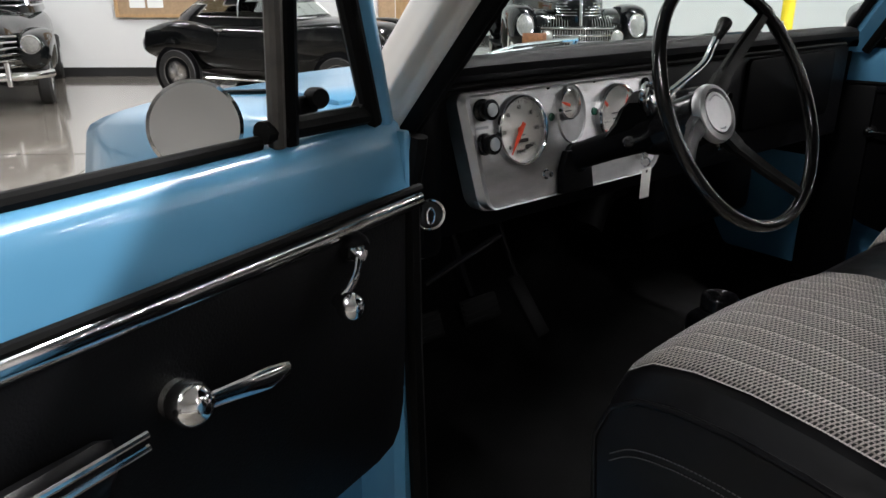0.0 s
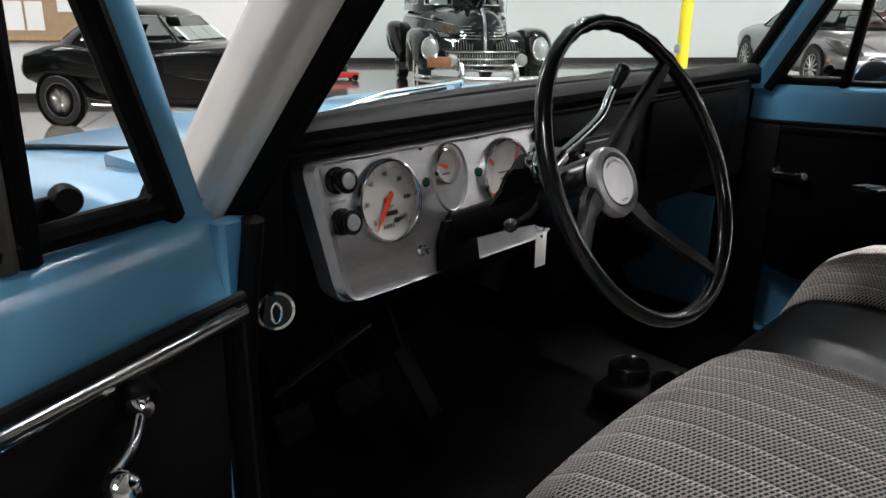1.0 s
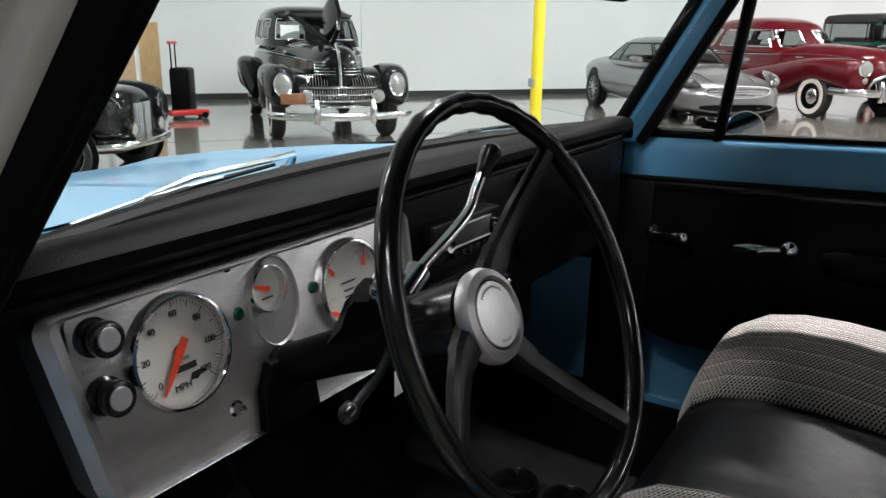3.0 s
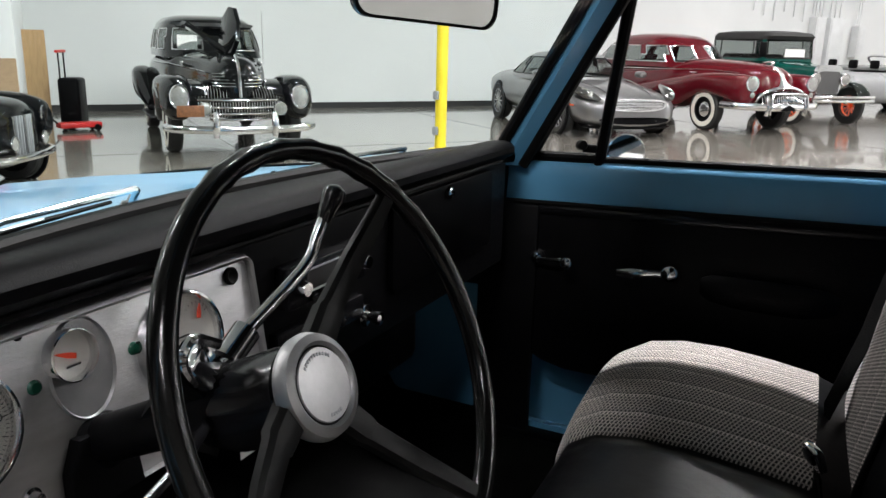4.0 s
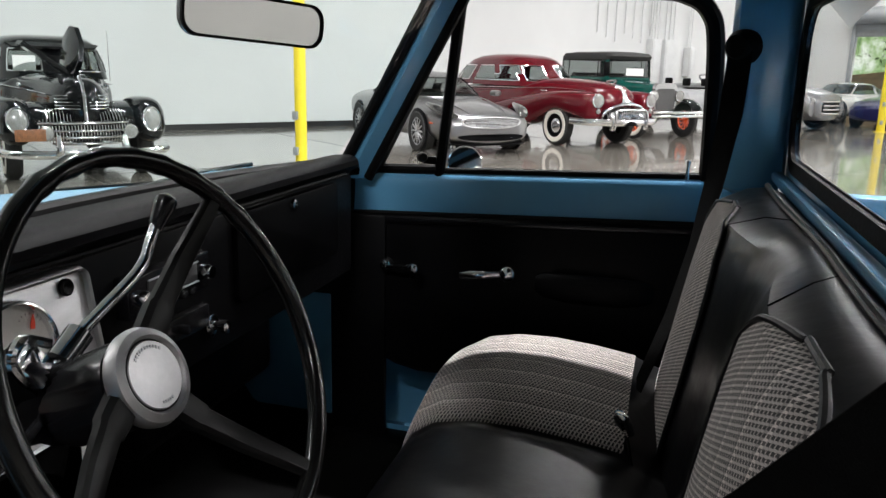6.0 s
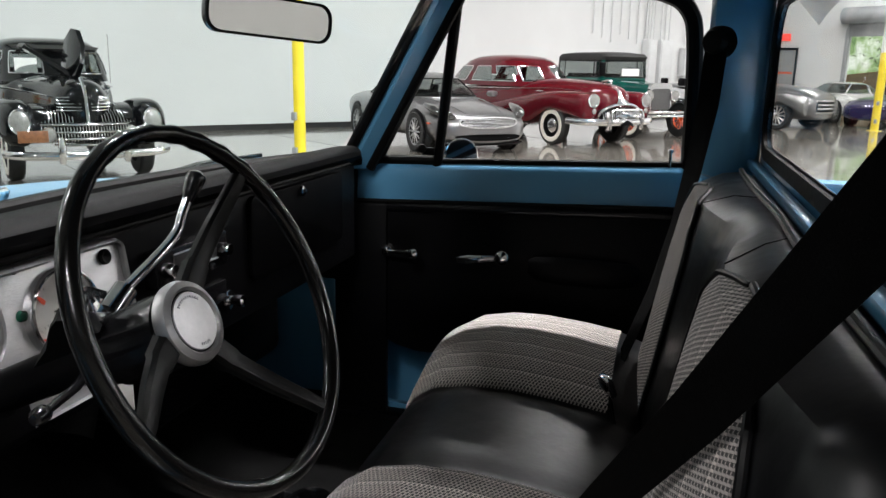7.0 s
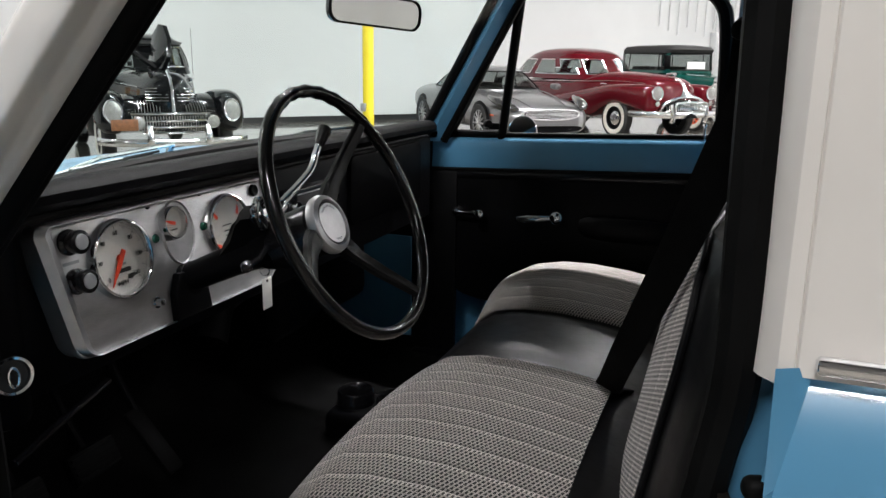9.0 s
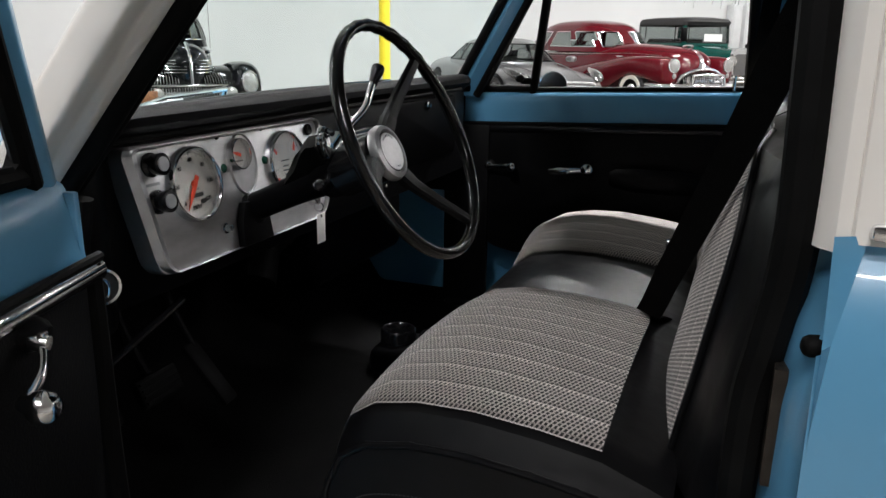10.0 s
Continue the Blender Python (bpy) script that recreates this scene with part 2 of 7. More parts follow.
def loft(bm, rings, close=True, caps=True, uv=None):
    """Skins a list of rings of points, each of the same count."""
    rows = [[bm.verts.new(p) for p in ring] for ring in rings]
    n = len(rings[0])
    last = n if close else n - 1
    layer = bm.loops.layers.uv.get("cloth") or bm.loops.layers.uv.new("cloth") if uv else None
    for i in range(len(rows) - 1):
        for j in range(last):
            k = (j + 1) % n
            f = bm.faces.new((rows[i][j], rows[i][k], rows[i + 1][k], rows[i + 1][j]))
            if uv:
                for lp, (a, b) in zip(f.loops, ((i, j), (i, j + 1), (i + 1, j + 1), (i + 1, j))):
                    lp[layer].uv = uv(a, b)
    if caps and close:
        bm.faces.new(rows[0][::-1])
        bm.faces.new(rows[-1])
    return bm


def sweep(bm, pts, radii, seg=12, caps=True, flat=1.0, side=None):
    """A tube along points; radii is one number or one per point; flat squashes it across side."""
    pts = [Vector(p) for p in pts]
    if not hasattr(radii, "__len__"):
        radii = [radii] * len(pts)
    rings, up = [], Vector(side) if side else None
    for i, p in enumerate(pts):
        d = (pts[min(i + 1, len(pts) - 1)] - pts[max(i - 1, 0)]).normalized()
        if up is None:
            up = d.orthogonal().normalized()
        u = (up - d * up.dot(d)).normalized()
        v = d.cross(u)
        if side is None:
            up = u
        rings.append([p + (u * math.cos(t) * flat + v * math.sin(t)) * radii[i] for t in (2 * math.pi * k / seg for k in range(seg))])
    return loft(bm, rings, True, caps)


def curve(ctrl, n=8):
    """Catmull-Rom points through the control points."""
    c = [Vector(p) for p in ctrl]
    c = [c[0] * 2 - c[1]] + c + [c[-1] * 2 - c[-2]]
    out = []
    for i in range(1, len(c) - 2):
        for k in range(n):
            t = k / n
            a, b, d, e = c[i - 1], c[i], c[i + 1], c[i + 2]
            out.append(0.5 * ((2 * b) + (d - a) * t + (2 * a - 5 * b + 4 * d - e) * t * t + (3 * b - a - 3 * d + e) * t**3))
    return out + [c[-2]]


def lathe(bm, profile, m=Matrix(), seg=32, closed=False):
    """Turns (radius, height) points round the local z axis of m."""
    rings = []
    for r, h in profile:
        rings.append([m @ Vector((r * math.cos(t), r * math.sin(t), h)) for t in (2 * math.pi * k / seg for k in range(seg))])
    if closed:
        rings.append(rings[0])
    bm = loft(bm, rings, True, False)
    bmesh.ops.remove_doubles(bm, verts=bm.verts, dist=1e-5)
    return bm


def axis_pose(p, d):
    """A pose at p whose z axis points along d."""
    return Matrix.Translation(p) @ Vector(d).to_track_quat("Z", "Y").to_matrix().to_4x4()


def prism(bm, outline, depth, m=Matrix(), bevel=0.0):
    """A flat outline in local x, y, thickened along local z from 0 to depth."""
    lo = [bm.verts.new(m @ Vector((x, y, 0))) for x, y in outline]
    hi = [bm.verts.new(m @ Vector((x, y, depth))) for x, y in outline]
    n = len(outline)
    fs = [bm.faces.new(lo[::-1]), bm.faces.new(hi)]
    for i in range(n):
        fs.append(bm.faces.new((lo[i], lo[(i + 1) % n], hi[(i + 1) % n], hi[i])))
    if bevel:
        bmesh.ops.bevel(bm, geom=list(fs[1].edges), offset=bevel, segments=2, affect="EDGES", profile=0.5)
    return bm


def rounded(x0, y0, x1, y1, r, n=5):
    """The outline of a rectangle with round corners; r is one radius or four (from x1 y1, anticlockwise)."""
    rs = r if hasattr(r, "__len__") else [r] * 4
    out = []
    for (cx, cy), q, a in zip(((x1, y1), (x0, y1), (x0, y0), (x1, y0)), rs, (0, 90, 180, 270)):
        ox, oy = cx - math.copysign(q, cx - (x0 + x1) / 2), cy - math.copysign(q, cy - (y0 + y1) / 2)
        for k in range(n + 1):
            t = radians(a + 90 * k / n)
            out.append((ox + q * math.cos(t), oy + q * math.sin(t)))
    return out


def band(bm, outer, inner, d0, d1, m=Matrix()):
    """A frame between two outlines of the same count, from depth d0 to d1."""
    rings = [[m @ Vector((x, y, d)) for x, y in o] for o, d in ((outer, d0), (outer, d1), (inner, d1), (inner, d0), (outer, d0))]
    n = len(outer)
    rows = [[bm.verts.new(p) for p in ring] for ring in rings[:4]]
    rows.append(rows[0])
    for i in range(4):
        for j in range(n):
            k = (j + 1) % n
            bm.faces.new((rows[i][j], rows[i][k], rows[i + 1][k], rows[i + 1][j]))
    return bm


def lettering(text, size, m, material, parent, name="lettering", depth=0.0004):
    cu = bpy.data.curves.new(name, "FONT")
    cu.body, cu.size, cu.extrude, cu.align_x, cu.align_y = text, size, depth, "CENTER", "CENTER"
    ob = bpy.data.objects.new(name, cu)
    scene.collection.objects.link(ob)
    deps = bpy.context.evaluated_depsgraph_get()
    me = bpy.data.meshes.new_from_object(ob.evaluated_get(deps))
    bpy.data.objects.remove(ob)
    me.materials.clear()
    me.materials.append(material)
    o = new(name, me)
    o.matrix_basis = m
    o.parent = parent
    return o


# ---------- the showroom ----------
FAR, NEARW, JOG = 14.9, 9.1, -0.6      # the long wall, the nearer wall stub, and where the stub ends
A0, A1, N0, HIGH = -16.0, 26.2, -12.0, 6.6
BAY0, BAY1, BAYH = 8.0, 11.76, 2.98    # the bay opening in the end wall


def slab(name, a0, a1, n0, n1, z0, z1, mat, label):
    ob = part(name, boxm(((a0 + a1) / 2, (n0 + n1) / 2, (z0 + z1) / 2), (a1 - a0, n1 - n0, z1 - z0)), mat, smooth=False)
    ob.matrix_basis = room_pose(0, 0)
    return tagged(ob, label, name.split("_")[0], kind="structure")


floor = slab("floor", A0 - 0.2, A1 + 2.0, N0 - 0.2, FAR + 8, -0.2, 0.0, CONCRETE, "polished grey concrete showroom floor with a glossy sealed finish")
for k in range(9):
    part("joint", boxm((-12.0 + 4.6 * k, 1.4, 0.0012), (0.007, 26.0, 0.002)), JOINT, floor, smooth=False)
for k in range(6):
    part("joint", boxm((5.0, -9.5 + 4.6 * k, 0.0012), (41.0, 0.007, 0.002)), JOINT, floor, smooth=False)
slab("ceiling", A0 - 0.2, A1 + 0.2, N0 - 0.2, FAR + 0.2, HIGH, HIGH + 0.2, CEILM, "unseen showroom ceiling deck, greyed to limit bounce light")
slab("wall_north", JOG, A1 + 0.2, FAR, FAR + 0.2, 0, HIGH, WALLM, "tall white painted showroom wall")
slab("wall_stub", A0, JOG, NEARW, NEARW + 0.2, 0, HIGH, WALLM, "white painted wall with notice boards")
slab("wall_jog", JOG - 0.2, JOG, NEARW + 0.2, FAR + 0.2, 0, HIGH, WALLM, "short white return wall")
slab("wall_east", A1, A1 + 0.2, N0, BAY0, 0, HIGH, WALLM, "white painted end wall")
slab("wall_east_end", A1, A1 + 0.2, BAY1, FAR, 0, HIGH, WALLM, "white painted wall between bay door and corner")
slab("wall_above_bay", A1, A1 + 0.2, BAY0, BAY1, BAYH, HIGH, WALLM, "white painted wall above the bay door")
# Out of direct view: the grey of these two keeps cab fill low.
slab("wall_west", A0 - 0.2, A0, N0, NEARW + 0.2, 0, HIGH, BACKW, "end wall behind the camera, greyed to limit bounce light")
slab("wall_south", A0, A1, N0 - 0.2, N0, 0, HIGH, BACKW, "rear wall behind the camera, greyed to limit bounce light")
slab("baseboard", JOG, A1, FAR - 0.012, FAR, 0, 0.12, BASEM, "black vinyl baseboard along the white wall")
slab("baseboard_stub", A0, JOG, NEARW - 0.012, NEARW, 0, 0.12, BASEM, "black vinyl baseboard along the white wall")
# strip lights on the ceiling: a loose grid, and one row at each side of the truck
strips = []
for n in (-8.6, -5.0, -1.4, 2.2, 5.8, 10.4):
    for a in (-11.4, -4.4, 2.6, 9.6, 16.6, 23.6):
        at = room(a, n)
        if n > NEARW and a < JOG + 2 or at.x < -7.5 and n < 4 or at.x < 0 and at.y < -6 or (at - Vector((2.0, 0.0, 0))).length < 6.7:
            continue
        strips.append((at, 1.45 if at.x > 8 else 1.05))
strips += [(room(-7.4, 7.2), 1.15), (Vector((3.4, -2.35, 0)), 4.6), (Vector((3.4, 0.2, 0)), 4.6), (Vector((-4.6, -0.6, 0)), 1.6), (Vector((1.5, -7.2, 0)), 0.5)]
for at, power in strips:
    a, n = AL.dot(at), NO.dot(at)
    fx = thing("strip_light", "long white ceiling strip light with a bright diffuser", "ceiling light", room_pose(a, n, HIGH - 0.6, 126.87), group="strip lights under the ceiling")
    part("housing", boxm((0, 0, 0.06), (2.5, 0.16, 0.08), bevel=0.01), GALV, fx)
    part("rod", sweep(bmesh.new(), [(0, 0, 0.1), (0, 0, 0.6)], 0.012, 8), GALV, fx)
    lamp = bpy.data.lights.new("strip_lamp", "AREA")
    lamp.shape, lamp.size, lamp.size_y = "RECTANGLE", 2.4, 0.14
    lamp.energy, lamp.color = LAMP * power, (1.0, 0.985, 0.99)
    ob = new("strip_lamp", lamp)
    ob.parent = fx
    ob.matrix_basis = pose(0, 0, 0.014)

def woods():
    """Foliage over an earth bank, far behind the bay, sunlight emitted by its colours."""
    m, nt, b = _nodes("glowing_woods")
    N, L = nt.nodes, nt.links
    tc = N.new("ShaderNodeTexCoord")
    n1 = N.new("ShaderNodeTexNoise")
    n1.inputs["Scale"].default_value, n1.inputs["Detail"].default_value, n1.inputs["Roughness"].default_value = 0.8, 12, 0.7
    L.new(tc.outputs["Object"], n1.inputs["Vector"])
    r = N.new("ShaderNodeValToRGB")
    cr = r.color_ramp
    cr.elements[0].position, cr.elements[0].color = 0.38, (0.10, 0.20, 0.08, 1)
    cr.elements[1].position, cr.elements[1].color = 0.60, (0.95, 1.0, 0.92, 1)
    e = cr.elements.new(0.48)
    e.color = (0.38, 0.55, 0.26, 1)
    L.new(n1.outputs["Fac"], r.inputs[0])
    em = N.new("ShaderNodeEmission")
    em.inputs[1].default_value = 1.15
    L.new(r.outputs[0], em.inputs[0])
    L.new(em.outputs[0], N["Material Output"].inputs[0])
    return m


# bay door with daylight and trees beyond
bay = thing("bay_door", "rolled-up bay door in a tall opening to daylight", "bay door", room_pose(A1 - 0.15, (BAY0 + BAY1) / 2, 0, -90))
part("roll_housing", sweep(bmesh.new(), [(-2.0, -0.1, BAYH + 0.35), (2.0, -0.1, BAYH + 0.35)], 0.27, 20), STEELG, bay)
part("curtain_edge", boxm((0, 0.05, BAYH - 0.1), (3.76, 0.05, 0.42), bevel=0.01), STEELG, bay)
for sx in (-1.86, 1.86):
    part("door_rail", boxm((sx, 0.04, BAYH / 2), (0.12, 0.1, BAYH), bevel=0.01), STEELG, bay)
for k in range(5):
    part("curtain_slat", sweep(bmesh.new(), [(-1.86, 0.02, BAYH - 0.27 + 0.08 * k), (1.86, 0.02, BAYH - 0.27 + 0.08 * k)], 0.012, 6), STEELG, bay)
# Emissive panel that stands in for sunlit trees.
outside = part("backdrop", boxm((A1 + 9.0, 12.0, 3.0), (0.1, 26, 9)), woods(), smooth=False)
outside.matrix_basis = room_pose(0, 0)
tagged(outside, "glowing backdrop of pale trees beyond the bay, sunlight painted in", "backdrop", kind="structure")

bm = bmesh.new()
rings = []
for k in range(15):
    n = -2 + 28 * k / 14
    rings.append([Vector((A1 + d, n, z + 0.12 * math.sin(n * 1.7 + d))) for d, z in ((1.9, -0.15), (4.0, 0.1), (6.0, 0.7), (8.9, 1.6))])
loft(bm, rings, False, False)
bank = part("ground", bm, surf("orange_earth", (0.42, 0.24, 0.13), 0.9, var=0.3, vscale=2, bump=0.5, bscale=8))
bank.matrix_basis = room_pose(0, 0)
tagged(bank, "bare orange earth bank outside the bay", "ground", kind="structure")
tree = thing("tree", "slender young tree with thin green leaves on the bank", "tree", room_pose(A1 + 5.5, 12.6, 0.4))
rnd = random.Random(5)
part("trunk", sweep(bmesh.new(), curve([(0, 0, 0), (0.05, 0.03, 1.2), (-0.02, 0.05, 2.4), (0.03, 0.0, 4.0)], 5), [0.09 - 0.004 * k for k in range(16)], 8), WOOD, tree)
crown = bmesh.new()
for k in range(420):
    z = rnd.uniform(1.2, 4.2)
    w = 0.35 + 0.35 * math.sin((z - 1.2) * 1.0)
    c = Vector((rnd.gauss(0, w), rnd.gauss(0, w), z))
    u, v = (Vector((rnd.uniform(-1, 1), rnd.uniform(-1, 1), rnd.uniform(-1, 1))).normalized() * rnd.uniform(0.05, 0.11) for _ in range(2))
    crown.faces.new([crown.verts.new(p) for p in (c - u, c - v * 0.5, c + u, c + v * 0.5)])
part("crown", crown, TREE, tree)

# exit door and its sign, fittings of the long wall
ex = thing("exit_door", "grey steel exit door in a grey frame", "door", room_pose(A1 - 0.04, 13.90, 0, -90))
part("door_leaf", boxm((0, 0, 1.13), (0.84, 0.05, 2.26), bevel=0.006), STEELG, ex)
part("door_frame", band(bmesh.new(), rounded(-0.47, 0, 0.47, 2.34, 0.004, 1), rounded(-0.42, 0.0, 0.42, 2.27, 0.004, 1), 0.0, 0.06, pose(0, 0, 0, 90, 0, 0)), DARK, ex)
part("push_bar", boxm((0.03, -0.03, 1.48), (0.62, 0.012, 0.07), bevel=0.003), ORANGE, ex, "orange warning strip")
part("push_bar", boxm((0, -0.06, 0.98), (0.74, 0.06, 0.06), bevel=0.01), GALV, ex, "pale push bar")
sg = thing("exit_sign", "red lit exit sign above the door", "exit sign", room_pose(A1 - 0.05, 13.97, 2.70, -90))
part("sign_case", boxm((0, 0, 0), (0.42, 0.05, 0.24), bevel=0.01), glow("red_sign", (0.9, 0.08, 0.06), 0.8), sg)
for i, (a, w, h, z) in enumerate(((19.75, 0.42, 1.5, 0.9), (20.45, 0.62, 1.55, 0.85), (21.6, 0.34, 0.9, 1.3))):
    cab = thing("electrical_cabinet", "grey wall-mounted electrical cabinet with conduits above", "electrical cabinet", room_pose(a, FAR - 0.14, z), group="electrical cabinets")
    part("cabinet_body", boxm((0, 0, h / 2), (w, 0.26, h), bevel=0.01), GALV, cab)
    part("cabinet_door", boxm((0, -0.14, h / 2), (w - 0.08, 0.02, h - 0.1), bevel=0.005), GALV, cab)
    for k in range(3 if i < 2 else 2):
        x = -w / 3 + k * w / 3
        part("conduit", sweep(bmesh.new(), [(x, 0, h), (x, 0, HIGH - z - 0.05)], 0.02, 8), GALV, cab)
for k in range(7):
    c = part("conduit_run", sweep(bmesh.new(), [(17.2 + 0.40 * k, FAR - 0.06, 2.5 - 0.12 * (k % 3)), (17.2 + 0.40 * k, FAR - 0.06, HIGH)], 0.018, 8), GALV)
    c.matrix_basis = room_pose(0, 0)
    tagged(c, "thin painted conduit running up the white wall", "conduit", group="wall conduits")


def yellow_post(p, h, r):
    t = thing("yellow_post", "yellow painted steel guard column standing on the concrete", "post", Matrix.Translation(p))
    part("post", sweep(bmesh.new(), [(0, 0, 0.012), (0, 0, h)], r, 24), YELLOW, t)
    part("base_plate", boxm((0, 0, 0.006), (r * 3, r * 3, 0.012)), YELLOW, t)
    for z in (0.25, 0.72):
        part("outlet_box", boxm((-r - 0.02, 0.03, z), (0.05, 0.07, 0.11), bevel=0.006), STEELG, t)
    return t


yellow_post((8.47, 4.01, 0), HIGH, 0.078)
col = yellow_post((21.77, -6.02, 0), 2.0, 0.10)
part("upper_post", sweep(bmesh.new(), [(0, 0, 2.0), (0, 0, HIGH)], 0.098, 24), GALV, col, "white painted upper shaft")

# notice boards and the pipe on the wall stub
for a, w, z, h in ((-3.45, 1.5, 0.80, 1.25),):
    nb = thing("notice_board", "large cork notice board with papers pinned on it", "notice board", room_pose(a, NEARW - 0.02, z))
    part("cork_panel", boxm((0, 0, h / 2), (w, 0.02, h)), CORK, nb)
    part("board_frame", band(bmesh.new(), rounded(-w / 2 - 0.04, -0.04, w / 2 + 0.04, h + 0.04, 0.004, 1), rounded(-w / 2, 0, w / 2, h, 0.004, 1), 0.0, 0.03, pose(0, -0.0, 0, 90, 0, 0)), WOOD, nb)
    for k, (px, pz, pw, phh) in enumerate(((-0.5, 0.08, 0.2, 0.34), (-0.27, 0.08, 0.2, 0.34), (-0.4, 0.47, 0.42, 0.3), (0.1, 0.3, 0.2, 0.28), (0.42, 0.5, 0.3, 0.4))):
        part("pinned_paper", boxm((px, -0.014, pz + phh / 2), (pw, 0.004, phh)), PAPER, nb)
nb = thing("notice_board", "small cork board leaning over clutter by the wall", "notice board", room_pose(-0.72, NEARW - 0.02, 0.7))
part("cork_panel", boxm((0, 0, 0.2), (0.22, 0.02, 0.4)), CORK, nb)
fe = thing("fire_extinguisher", "red fire extinguisher hanging on the white wall", "fire extinguisher", room_pose(-1.11, NEARW - 0.10, 0.74))
part("cylinder", lathe(bmesh.new(), [(0.0, 0.0), (0.06, 0.0), (0.068, 0.02), (0.068, 0.27), (0.05, 0.31), (0.02, 0.33)], Matrix(), 20), RED, fe)
part("valve_head", boxm((0, 0, 0.36), (0.05, 0.04, 0.06), bevel=0.01), DARK, fe)
part("hose", sweep(bmesh.new(), curve([(0.02, -0.02, 0.36), (0.09, -0.03, 0.30), (0.08, -0.03, 0.12)], 5), 0.012, 8), RUBBER, fe)
part("wall_bracket", boxm((0, 0.06, 0.2), (0.06, 0.05, 0.2)), STEELG, fe)
sp = thing("standpipe", "thin white standpipe on the wall", "standpipe", room_pose(-0.92, NEARW - 0.12))
part("pipe", sweep(bmesh.new(), [(0, 0, 0), (0, 0, HIGH)], 0.022, 12), GALV, sp)
part("pipe_clip", boxm((0, 0.05, 1.6), (0.08, 0.08, 0.03)), GALV, sp)


# ---------- the pickup truck ----------
CX = 0.04
LHW, RHW = -0.80, 0.88

truck = thing("pickup_truck", "light blue classic pickup truck with white cab pillars and black interior", "pickup truck")


# floor and firewall
def sheet(bm, pts_a, pts_b):
    loft(bm, [[Vector(p) for p in pts_a], [Vector(p) for p in pts_b]], False, False)
    return bm


prof = [(-0.98, 0.40), (-0.6, 0.40), (0.0, 0.40), (0.24, 0.41), (0.34, 0.46), (0.50, 0.70), (0.52, 0.9), (0.50, 1.04)]
bm = bmesh.new()
xs = [-0.78 + k * 1.645 / 24 for k in range(25)]
loft(bm, [[Vector((x, y, z + 0.11 * math.exp(-(((x - CX) / 0.2) ** 2)) * (1 if y < 0.4 else 0.3))) for y, z in prof] for x in xs], False, False)
part("floor_carpet", bm, CARPET, truck, "black carpet over the cab floor and transmission hump")
bm = boxm((CX, -0.2, 0.33), (1.64, 1.6, 0.06))
part("floor_pan", bm, BLUE, truck)
part("firewall", boxm((CX, 0.56, 0.685), (1.66, 0.05, 0.70)), DARK, truck)


# kick panels below the dash ends
for x0, y0 in ((-0.762, 0.33), (0.855, 0.25)):
    part("kick_panel", boxm((x0, y0, 0.70), (0.02, 0.60, 0.62), bevel=0.006), DOORV, truck)
part("kick_panel_lower", boxm((0.842, 0.30, 0.62), (0.008, 0.40, 0.34), bevel=0.004), BLUE, truck, "blue painted kick panel")
# rocker sills
for x0 in (LHW - 0.03, RHW - 0.0):
    part("door_sill", boxm((x0, -0.4, 0.37), (0.12, 1.0, 0.09), bevel=0.02), BLUE if x0 < 0 else DARK, truck)

# hood, cowl and front wings
bm = bmesh.new()
rings = []
for y, z, hw in ((0.34, 1.098, 0.72), (0.55, 1.076, 0.728), (0.86, 1.036, 0.728), (1.18, 0.986, 0.728), (1.36, 0.938, 0.72), (1.44, 0.86, 0.71), (1.46, 0.70, 0.70)):
    row = []
    for k in range(25):
        s = -1 + k / 12
        crown = 0.030 * (1 - s * s) + 0.014 * math.exp(-(((abs(s) - 0.42) / 0.035) ** 2))
        row.append(Vector((CX + s * hw, y, z + crown - 0.012)))
    rings.append(row)
loft(bm, rings, False, False)
part("hood", bm, BLUE, truck, "pale blue hood with two raised creases")
bm = boxm((CX, 0.262, 1.085), (1.62, 0.17, 0.026), bevel=0.008)
part("cowl_panel", bm, BLUE, truck, "blue painted cowl panel below the windshield")
for sx in (-1, 1):
    bm = bmesh.new()
    rings = []
    for y, hw, z in ((0.0, 0.885, 1.095), (0.3, 0.905, 1.088), (0.7, 0.915, 1.042), (1.1, 0.91, 0.984), (1.34, 0.89, 0.93), (1.47, 0.84, 0.85), (1.50, 0.79, 0.70), (1.50, 0.77, 0.5)):
        row = []
        for k in range(9):
            t = k / 8
            if t < 0.5:
                u = t / 0.5
                inner = 0.725 + 0.12 * max(0, min(1, (0.3 - y) / 0.3))
                row.append(Vector((CX + sx * (inner + (hw - inner) * math.sin(u * math.pi / 2)), y, z - 0.05 * (1 - math.cos(u * math.pi / 2)))))
            else:
                u = (t - 0.5) / 0.5
                row.append(Vector((CX + sx * (hw + 0.03 * math.sin(u * math.pi)), y, z - 0.05 - (z - 0.45) * u)))
        rings.append(row)
    loft(bm, rings, False, False)
    part("front_wing", bm, BLUE, truck, "pale blue front wing")
    w = lathe(bmesh.new(), [(0.19, -0.11), (0.30, -0.115), (0.35, -0.08), (0.355, 0.08), (0.30, 0.115), (0.19, 0.11)], axis_pose((CX + sx * 0.78, 0.88, 0.356), (sx, 0, 0)), 40, True)
    part("front_tyre", w, TYRE, truck)
part("grille_panel", boxm((CX, 1.45, 0.62), (1.5, 0.06, 0.30), bevel=0.02), WHITE, truck)
for sx in (-1, 1):
    part("panel_gap", sweep(bmesh.new(), curve([(CX + sx * 0.72, 0.34, 1.090), (CX + sx * 0.73, 0.6, 1.060), (CX + sx * 0.73, 0.9, 1.022), (CX + sx * 0.73, 1.18, 0.978)], 6), 0.004, 6), DARK, truck)
